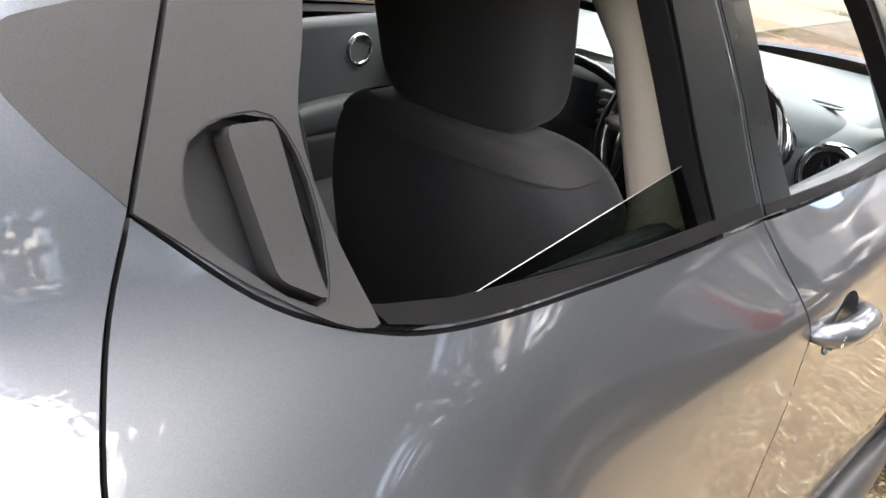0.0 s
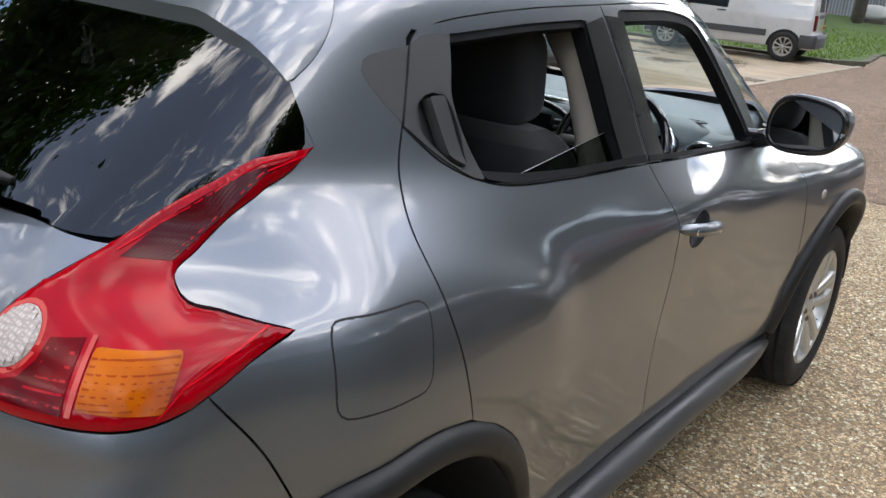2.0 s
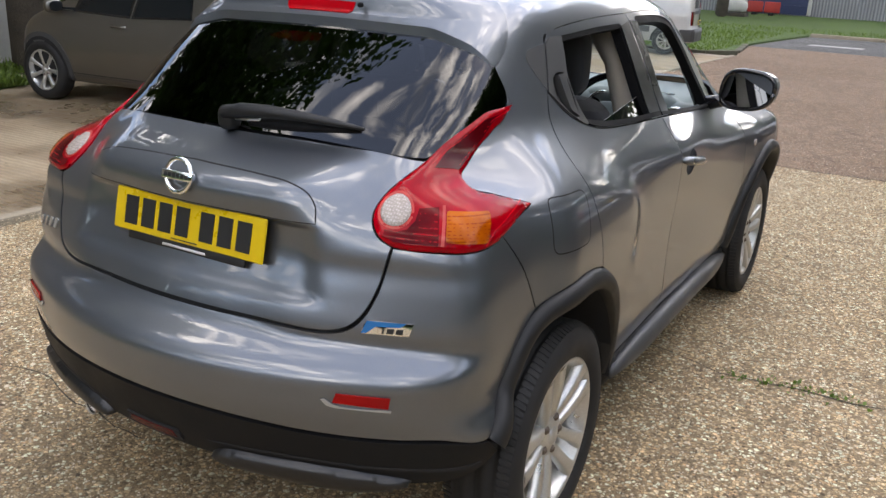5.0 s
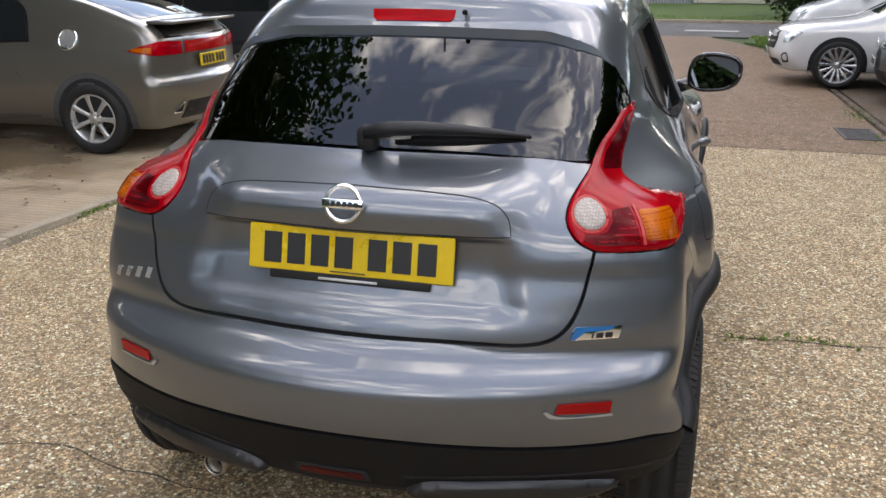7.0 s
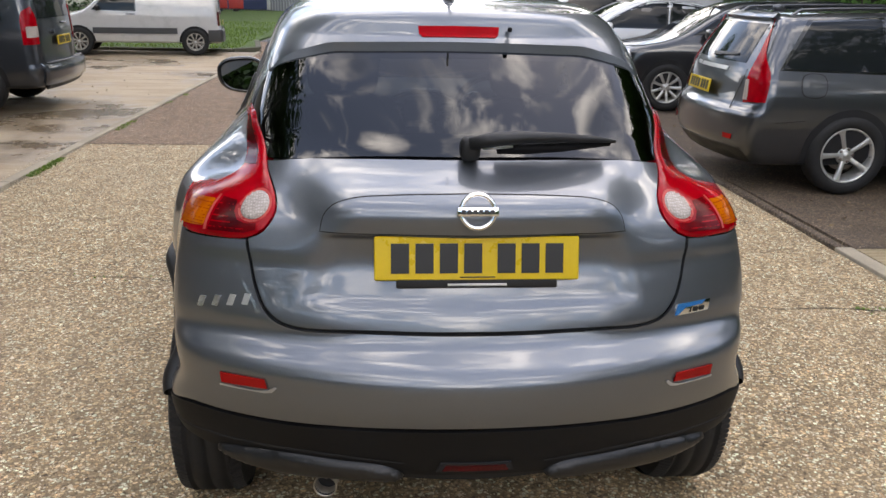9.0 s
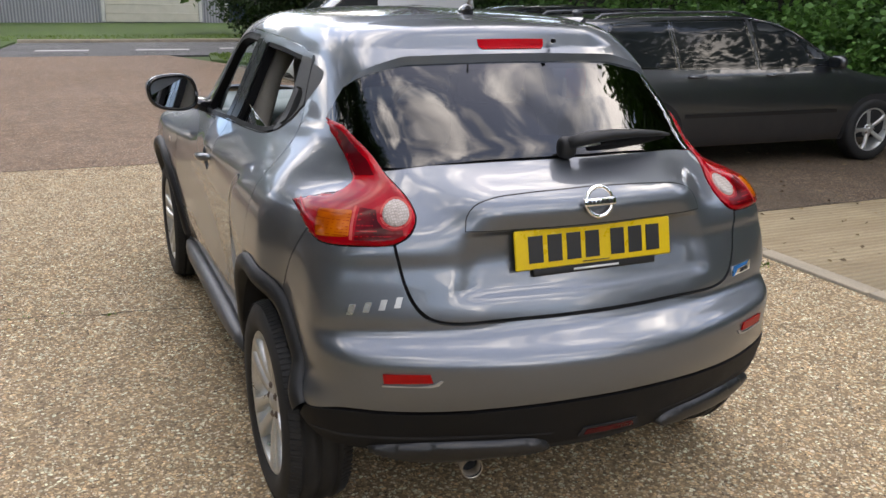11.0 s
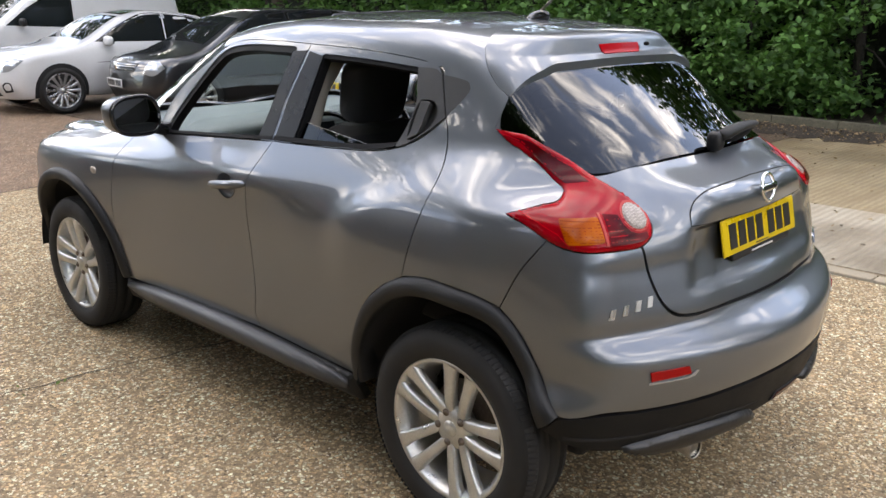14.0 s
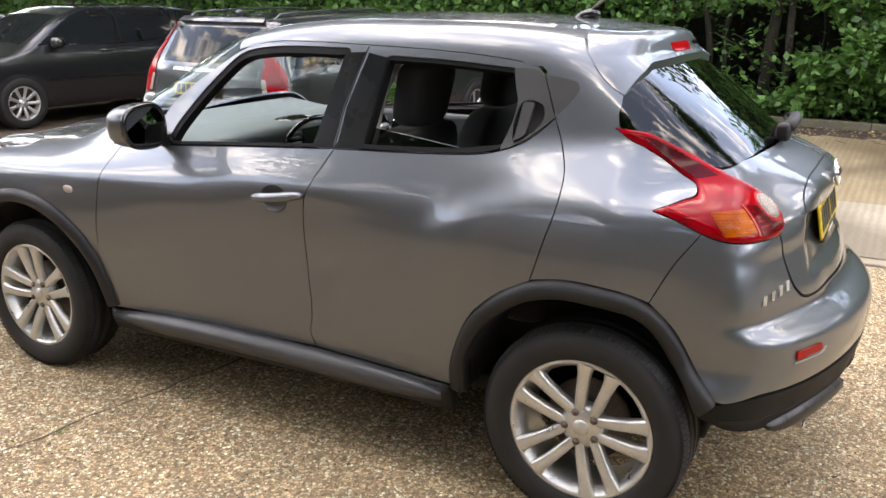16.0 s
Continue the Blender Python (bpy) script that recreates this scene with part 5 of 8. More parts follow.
for s in (1, -1):
    part("pillar_lining", sweep([(0.655 * s, 0.90, 0.80), (0.640 * s, 0.91, 1.10), (0.585 * s, 0.89, 1.30), (0.52 * s, 0.87, 1.41)], [0.034, 0.034, 0.034, 0.036], 10, 1.4, up=(1, 0, 0)), BEIGE, CAR, "beige pillar lining")
    part("front_pillar_lining", sweep([(0.64 * s, 1.90, 1.04), (0.60 * s, 1.70, 1.24), (0.56 * s, 1.56, 1.37), (0.51 * s, 1.44, 1.43)], [0.024, 0.024, 0.022, 0.018], 8), PILLAR, CAR)
    part("door_card", rbox((0.665 * s - 0.025, 0.98, 0.40), (0.665 * s + 0.03, 2.0, 1.06), 0.03), CARD, CAR, "dark plastic door card")
    part("door_card", rbox((0.655 * s - 0.025, 0.50, 0.44), (0.655 * s + 0.035, 0.93, 1.10), 0.03), CARD, CAR)
    part("inner_door_handle", moved(lathe([(0.040 + 0.009 * math.cos(a), 0.01 * math.sin(a)) for a in np.linspace(0, 6.28, 8, endpoint=False)], 24, True), pose((0.637) * s, 1.55, 0.97)), CHROME, CAR, "round chrome inner door handle")
    part("armrest", moved(cushion((0.07, 0.55, 0.09), 3), pose(0.615 * s, 1.32, 0.80, 6)), CARD, CAR)
skin("roof_lining", [(0.50, 0.30, 1), (0.50, 1.45, 1), (-0.50, 1.45, 1), (-0.50, 0.30, 1)], map_top, LINING, CAR, off=-0.03, depth=0, gap=0, step=0.1)
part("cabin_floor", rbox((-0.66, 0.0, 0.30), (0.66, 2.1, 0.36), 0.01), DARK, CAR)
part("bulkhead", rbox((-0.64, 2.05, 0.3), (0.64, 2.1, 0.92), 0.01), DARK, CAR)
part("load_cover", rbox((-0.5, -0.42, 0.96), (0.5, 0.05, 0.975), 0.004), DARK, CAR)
# wound-down panes whose tips stay up
for s in (1, -1):
    pane = np.array([(0.912, 1.190), (0.928, 1.10), (0.45, 1.10), (0.535, 1.146)])
    p = on_flank(pane[:, 0], pane[:, 1], hull, s) - np.array([0.022 * s, 0, 0])
    g = part("lowered_pane", (p, [[0, 1, 2, 3]]), TINTED, CAR, "tip of a lowered window pane", smooth=False)
    g.visible_shadow = False
    e = np.stack([p[0], p[3]])
    part("pane_edge", sweep(e, 0.0006, 6), ALLOY, CAR)


# ---- parked vehicles ----
SHADED = Mat("dark car glass", (0.010, 0.012, 0.013), 0.03, 0.0, Specular_IOR_Level=0.24).m


def shell(f, lo, hi, inner, n):
    """A closed quad mesh on f = 0, by rays from an inner box through the cells of an outer one."""
    q, fs, seen = [], [], {}
    lo, hi, n = np.array(lo, float), np.array(hi, float), np.array(n)

    def vid(*key):
        if key not in seen:
            seen[key] = len(q)
            q.append(lo + (hi - lo) * np.array(key) / n)
        return seen[key]

    for ax in range(3):
        b, c = (ax + 1) % 3, (ax + 2) % 3
        for e in (0, n[ax]):
            for i in range(n[b]):
                for j in range(n[c]):
                    ids = []
                    for di, dj in ((0, 0), (1, 0), (1, 1), (0, 1)):
                        key = [0, 0, 0]
                        key[ax], key[b], key[c] = int(e), i + di, j + dj
                        ids.append(vid(*key))
                    fs.append(ids if e else ids[::-1])
    q = np.array(q)
    o = np.clip(q, inner[0], inner[1])
    d = q - o
    d /= np.linalg.norm(d, axis=1, keepdims=True)
    p = o + d * cast(f, o, d, far=4.0)[:, None]
    return p, fs, slope(f, p)


def vehicle_shape(L, W, side, top, tail, nose, bow=0.16, k=0.09, kt=0.07, under=0.22):
    def f(x, y, z):
        s = (np.abs(x) - W / 2 * side(z)) * 0.96
        r = tail(z) + bow * x * x - y
        e = y - nose(z) + (bow + 0.16) * x * x
        t = (z - top(y) + 0.06 * x * x) * 0.9
        return smax(smax(smax(smax(s, r, k), e, k * 1.6), t, kt), under - z, 0.03)
    return f


class Vehicle:
    def __init__(self, name, label, category, m, L, W, H, side, top, tail, nose, colour, n=(26, 70, 26), **kw):
        self.L, self.W, self.f = L, W, vehicle_shape(L, W, side, top, tail, nose, **kw)
        self.top = thing(name, label, category, "parked vehicles", at=m)
        self.colour = colour
        self.body = part("body", shell(self.f, (-W / 2 - 0.1, -L / 2 - 0.1, 0.1), (W / 2 + 0.1, L / 2 + 0.1, H + 0.1), ((-W * 0.22, -L / 2 + 0.75, 0.5), (W * 0.22, L / 2 - 0.85, 0.72)), n), colour, self.top)

    def add(self, name, pts, mapper, mat, label="", **kw):
        kw = {"off": 0.004, "depth": 0.006, "gap": 0.0, "step": 0.12, "edge": 0.04, "roll": 0.001, **kw}
        return part(name, panel_data(pts, mapper, f=self.f, **kw), mat, self.top, label)

    def side(self, s):
        def m(c):
            o = np.stack([0 * c[:, 0], c[:, 0], c[:, 1]], 1)
            d = np.tile([float(s), 0, 0], (len(c), 1))
            return o + d * cast(self.f, o, d)[:, None]
        return m

    def end(self, s):
        def m(c):
            o = np.stack([c[:, 0], 0 * c[:, 0], c[:, 1]], 1)
            d = np.tile([0, float(s), 0], (len(c), 1))
            return o + d * cast(self.f, o, d)[:, None]
        return m

    def over(self, c):
        o = np.stack([c[:, 0], c[:, 1], 0 * c[:, 0] + 0.6], 1)
        d = np.tile([0, 0, 1.0], (len(c), 1))
        return o + d * cast(self.f, o, d)[:, None]

    def corner(self, sx, sy):
        """Round a corner: the first value is degrees from the flank to the end, times 0.01."""
        def m(c):
            a = np.radians(c[:, 0] * 100)
            o = np.stack([0 * a + sx * (self.W / 2 - 0.35), 0 * a + sy * (self.L / 2 - 0.45), c[:, 1]], 1)
            d = np.stack([sx * np.cos(a), sy * np.sin(a), 0 * a], 1)
            return o + d * cast(self.f, o, d)[:, None]
        return m

    def wheels(self, yf, yr, r=0.315, rim=0.21, spokes=5, double=False, w=0.2, mat=None, arch=1.15, arch_mat=None, skip=()):
        for y in (yf, yr):
            for s in (1, -1):
                pts = hard((y + r * arch, 0.24), *[(y + r * arch * math.cos(a), r + (r * arch) * math.sin(a)) for a in np.linspace(0.1, math.pi - 0.1, 14)], (y - r * arch, 0.24))
                # without arch_mat, a near-black patch on the skin paints the wheel well's shade
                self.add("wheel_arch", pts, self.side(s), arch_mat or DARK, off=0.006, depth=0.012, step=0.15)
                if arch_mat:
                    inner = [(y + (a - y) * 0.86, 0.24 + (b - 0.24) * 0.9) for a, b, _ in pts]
                    # near-black patch painted as the shade inside the arch
                    self.add("arch_shade", hard(*inner), self.side(s), DARK, off=0.009, depth=0.002, step=0.15)
                zs = np.linspace(0.25, 2 * r, 9)
                x = self.side(1)(np.column_stack([0 * zs + y, zs]))[:, 0].max() + 0.022 - w / 2
                alloy_wheel(self.top, pose(x * s, y, r, 20 * s, 0, 0 if s > 0 else 180), r, w, rim, spokes, double, tread=False, mat=mat)

    def gap(self, pts, mapper):
        p = mapper(np.array(pts, float))
        part("panel_gap", sweep(p, 0.0035, 4), DARK, self.top)

    def plate(self, p, tilt, mat, turn=0):
        number_plate(self.top, pose(*p, tilt, 0, turn), mat)

    def mirror(self, p, mat=None):
        for s in (1, -1):
            mi = part("door_mirror", moved(cushion((0.20, 0.11, 0.14), 2.7), pose(p[0] * s, p[1], p[2])), mat or self.colour, self.top)
            part("mirror_glass", moved(cushion((0.165, 0.01, 0.105), 2.7), pose(p[0] * s, p[1] - 0.055, p[2])), SHADED, mi)

    def handle(self, y, z, mat=None):
        for s in (1, -1):
            p = self.side(s)(np.array([(y - 0.1, z), (y - 0.05, z), (y + 0.05, z), (y + 0.1, z)])) + np.array([[0, 0, 0], [0.025 * s, 0, 0], [0.025 * s, 0, 0], [0, 0, 0]])
            part("door_handle", sweep(p, 0.014, 6), mat or self.colour, self.top)


def both(v, name, pts, mat, **kw):
    for s in (1, -1):
        o = v.add(name, pts, v.side(s), mat, **kw)
        if name == "side_window":
            c = np.mean([q[:2] for q in pts], 0)
            far = [math.hypot(q[0] - c[0], q[1] - c[1]) for q in pts]
            rim = [(c[0] + (q[0] - c[0]) * (1 + 0.032 / d), c[1] + (q[1] - c[1]) * (1 + 0.04 / d), *q[2:]) for q, d in zip(pts, far)]
            v.add("window_surround", rim, v.side(s), GLOSS, off=0.002, depth=0.004).parent = o


GREYV = paint("dark grey metallic paint", (0.052, 0.057, 0.065), 0.8, 0.34, grime=0.10)
BROWNV = paint("brownish grey metallic paint", (0.152, 0.145, 0.128), 0.8, 0.36, grime=0.35)
BLACKV = paint("black metallic paint", (0.010, 0.011, 0.014), 0.3, 0.3, grime=0.02)
SLATEV = paint("slate grey van paint", (0.034, 0.040, 0.050), 0.7, 0.34, grime=0.10)
WHITEV = paint("white gloss paint", (0.527, 0.5355, 0.544), 0.0, 0.35, False, 0.15)
DIRTYWHITE = paint("dirty white van paint", (0.48, 0.48, 0.468), 0.0, 0.4, False, 0.45)
BUMPERGREY = varied("faded grey bumper plastic", (0.0465, 0.04836, 0.05084), 0.6, scale=3, spread=0.25, fine=80, bump=0.1, dist=0.001)
ANTHRACITE = varied("machined dark alloy", (0.35, 0.35, 0.36), 0.3, 0.8, scale=8, spread=0.2, fine=100, bump=0.02, dist=0.0005)
HEAD = Mat("headlamp glass", (0.35, 0.37, 0.39), 0.05, 0.5, Coat_Weight=1.0).m
SIDE_CAR = curve1(0.18, 0.88, 0.3, 0.955, 0.45, 0.985, 0.6, 1.0, 0.75, 0.995, 0.88, 0.97, 0.97, 0.93, 1.2, 0.81, 1.4, 0.70, 1.5, 0.64)
SIDE_VAN = curve1(0.18, 0.90, 0.3, 0.96, 0.5, 1.0, 0.9, 0.99, 1.1, 0.965, 1.5, 0.89, 1.8, 0.80, 1.9, 0.76)


def text_on(parent, words, size, m, mat):
    cu = bpy.data.curves.new("lettering", "FONT")
    cu.body, cu.size, cu.extrude, cu.align_x = words, size, 0.002, "CENTER"
    cu.materials.append(mat)
    ob = new("lettering", cu)
    ob.parent, ob.matrix_basis = parent, m
    return ob


def estate():
    v = Vehicle("estate_car", "dark grey estate car with tall red tail lamps", "car", pose(4.93, 4.86, 0, 0, 0, -92), 4.62, 1.80, 1.46, SIDE_CAR,
                curve1(-2.3, 1.36, -2.0, 1.405, -1.2, 1.45, -0.2, 1.465, 0.25, 1.42, 0.45, 1.36, 1.15, 0.985, 1.3, 0.945, 2.0, 0.83, 2.3, 0.70),
                curve1(0.2, -2.14, 0.42, -2.29, 0.62, -2.28, 0.70, -2.22, 0.95, -2.16, 1.2, -2.02, 1.38, -1.90, 1.5, -1.8), curve1(0.2, 2.1, 0.45, 2.31, 0.7, 2.25, 0.9, 2.1), GREYV, bow=0.22)
    for q in ([(-1.86, 1.00, 1), (-1.60, 1.355, 1), (-1.02, 1.385, 1), (-1.00, 0.985, 1)], [(-0.93, 0.985, 1), (-0.95, 1.385, 1), (-0.12, 1.40, 1), (-0.08, 0.975, 1)], [(0.0, 0.975, 1), (-0.02, 1.40, 1), (0.22, 1.38), (0.45, 1.30), (0.95, 1.0, 1)]):
        both(v, "side_window", q, SHADED, label="")
    v.add("rear_window", [(-0.56, 1.02, 1), (0.56, 1.02, 1), (0.50, 1.33, 1), (-0.50, 1.33, 1)], v.end(-1), SHADED)
    v.add("windscreen", [(-0.50, 0.48, 1), (0.50, 0.48, 1), (0.60, 1.05, 1), (-0.60, 1.05, 1)], v.over, SHADED)
    v.wheels(1.45, -1.27, 0.325, 0.222, 5)
    for s in (1, -1):
        c = v.corner(s, -1)
        v.add("tail_lamp", [(0.22, 0.74, 1), (0.58, 0.72, 1), (0.62, 0.92), (0.55, 1.10), (0.60, 1.36, 1), (0.40, 1.37, 1), (0.34, 1.12), (0.20, 0.96)], c, RED, "tall red tail lamp", off=0.008, step=0.06)
        v.add("reversing_lens", hard((0.50, 0.74), (0.60, 0.74), (0.64, 0.90), (0.55, 0.90)), c, WHITELENS, off=0.012, step=0.06)
        v.add("rear_reflector", hard((0.62, 0.42), (0.80, 0.42), (0.80, 0.46), (0.62, 0.46)), c, REFLECTOR, off=0.008)
        v.add("headlamp", [(0.35, 0.64, 1), (0.8, 0.64), (0.75, 0.76), (0.25, 0.80, 1)], v.corner(s, 1), HEAD)
        v.gap([(-1.03, 0.30), (-0.96, 0.5), (-0.93, 0.97)], v.side(s)), v.gap([(-0.04, 0.30), (-0.04, 0.97)], v.side(s)), v.gap([(1.0, 0.32), (1.02, 0.95)], v.side(s))
        v.gap([(-2.1, 0.70), (-1.9, 0.58), (-1.66, 0.60)], v.side(s))
        p = v.over(np.array([(0.53 * s, y) for y in np.linspace(-1.9, 0.1, 9)])) + np.array([0, 0, 0.035])
        p[0, 2] -= 0.04
        p[-1, 2] -= 0.04
        part("roof_rail", sweep(p, 0.013, 8), GREYV, v.top, "grey roof rail")
    both(v, "fuel_gap", [(-1.70, 0.80), (-1.52, 0.80), (-1.52, 0.95), (-1.70, 0.95)], DARK, off=0.002, depth=0)
    both(v, "fuel_flap", [(-1.695, 0.805), (-1.525, 0.805), (-1.525, 0.945), (-1.695, 0.945)], GREYV, off=0.005)
    both(v, "side_strip", hard((-0.9, 0.52), (0.95, 0.52), (0.95, 0.56), (-0.9, 0.56)), PLASTIC, off=0.008)
    v.gap([(-0.62, 0.66), (0.62, 0.66)], v.end(-1)), v.gap([(-0.60, 0.66), (-0.62, 0.98)], v.end(-1)), v.gap([(0.60, 0.66), (0.62, 0.98)], v.end(-1))
    v.add("lower_bumper", hard((-0.8, 0.24), (0.8, 0.24), (0.8, 0.36), (-0.8, 0.36)), v.end(-1), PLASTIC)
    v.add("chrome_strip", hard((-0.36, 0.945), (0.36, 0.945), (0.36, 0.975), (-0.36, 0.975)), v.end(-1), ALLOY, off=0.008)
    v.add("roof_spoiler", [(-0.52, 1.36, 1), (0.52, 1.36, 1), (0.50, 1.395, 1), (-0.50, 1.395, 1)], v.end(-1), GREYV, off=0.045, depth=0.06, roll=0.012)
    v.add("rear_wiper", hard((-0.02, 1.04), (0.40, 1.07), (0.40, 1.085), (-0.02, 1.07)), v.end(-1), PLASTIC, off=0.015)
    v.plate((0.0, -2.235, 0.80), -9, YELLOW)
    v.mirror((0.93, 0.85, 1.02)), v.handle(-0.78, 0.90), v.handle(0.14, 0.90)
    part("aerial_fin", moved(cushion((0.05, 0.12, 0.06), 2), pose(0, -1.6, 1.455)), GREYV, v.top)


def hatch_bronze():
    v = Vehicle("hatchback_sedan", "brownish grey hatchback with a split rear window", "car", pose(-5.62, 4.88, 0, 0, 0, 94), 4.25, 1.74, 1.44, SIDE_CAR,
                curve1(-2.13, 0.98, -1.95, 1.08, -1.6, 1.20, -1.0, 1.36, -0.3, 1.44, 0.2, 1.42, 0.5, 1.33, 1.45, 0.93, 1.7, 0.86, 2.13, 0.70),
                curve1(0.2, -2.0, 0.40, -2.10, 0.6, -2.13, 0.70, -2.06, 0.95, -2.05, 1.05, -1.98, 1.3, -1.6), curve1(0.2, 1.80, 0.45, 1.92, 0.7, 1.88, 0.9, 1.75), BROWNV, bow=0.22)
    both(v, "side_window", [(-0.72, 0.98, 1), (-0.62, 1.24), (-0.25, 1.36), (-0.05, 1.385, 1), (0.0, 0.95, 1)], SHADED)
    both(v, "side_window", [(0.07, 0.95, 1), (0.03, 1.385, 1), (0.3, 1.36), (0.6, 1.25), (1.18, 0.97, 1)], SHADED)
    v.add("rear_window", [(-0.60, -1.70, 1), (0.60, -1.70, 1), (0.50, -0.95, 1), (-0.50, -0.95, 1)], v.over, SHADED)
    v.add("lower_rear_window", [(-0.62, 1.00, 1), (0.62, 1.00, 1), (0.58, 1.10, 1), (-0.58, 1.10, 1)], v.end(-1), SHADED)
    part("tailgate_spoiler", rbox((-0.64, -2.03, 1.115), (0.64, -1.78, 1.145), 0.012), BROWNV, v.top)
    v.add("windscreen", [(-0.52, 0.55, 1), (0.52, 0.55, 1), (0.62, 1.40, 1), (-0.62, 1.40, 1)], v.over, SHADED)
    v.wheels(1.30, -1.32, 0.315, 0.215, 7, arch_mat=BUMPERGREY, arch=1.28)
    for s in (1, -1):
        c = v.corner(s, -1)
        v.add("tail_lamp", [(0.02, 0.90, 1), (0.45, 0.86, 1), (1.0, 0.86, 1), (1.0, 0.965, 1), (0.45, 0.97)], c, RED, "wide red tail lamp", off=0.006, step=0.06)
        v.add("indicator_lens", hard((0.10, 0.90), (0.38, 0.88), (0.38, 0.93), (0.12, 0.92)), c, AMBER, off=0.010)
        v.add("exhaust_trim", hard((0.62, 0.36), (0.80, 0.36), (0.84, 0.46)), c, CHROME, off=0.012)
        # near-black patch painted as the shade inside the exhaust opening
        v.add("exhaust_shade", hard((0.66, 0.37), (0.79, 0.37), (0.815, 0.44)), c, DARK, off=0.016)
        v.add("headlamp", [(0.2, 0.70, 1), (0.85, 0.64), (0.8, 0.72), (0.1, 0.80, 1)], v.corner(s, 1), HEAD)
        v.gap([(-0.78, 0.50), (-0.62, 0.7), (-0.72, 0.96)], v.side(s)), v.gap([(0.04, 0.30), (0.03, 0.95)], v.side(s)), v.gap([(1.05, 0.30), (1.18, 0.95)], v.side(s))
        v.gap([(-0.78, 0.32), (1.0, 0.32)], v.side(s)), v.gap([(-2.0, 0.66), (-1.75, 0.66)], v.side(s))
        p = v.side(s)(circ := np.array([(-1.12 + 0.085 * math.cos(a), 0.99 + 0.085 * math.sin(a)) for a in np.linspace(0, 6.2832, 21)])) + np.array([0.004 * s, 0, 0])
        part("fuel_cap_ring", sweep(p, 0.012, 6), CHROME, v.top, "round chrome fuel cap ring")
        v.add("fuel_cap", circle_uz(-1.12, 0.99, 0.072), v.side(s), ALLOY, off=0.006)
    v.add("tail_panel", hard((-0.42, 0.865), (0.42, 0.865), (0.42, 0.965), (-0.42, 0.965)), v.end(-1), REFLECTOR, off=0.010)
    v.add("lower_bumper", hard((-0.55, 0.30), (0.55, 0.30), (0.50, 0.45), (-0.50, 0.45)), v.end(-1), PLASTIC, off=0.008)
    both(v, "sill", hard((-0.95, 0.22), (0.95, 0.22), (0.95, 0.30), (-0.95, 0.30)), BUMPERGREY, off=0.012)
    v.gap([(-0.55, 0.64), (0.55, 0.64)], v.end(-1))
    v.plate((0, -2.075, 0.785), -3, YELLOW)
    v.mirror((0.92, 1.02, 1.0)), v.handle(0.18, 0.84)


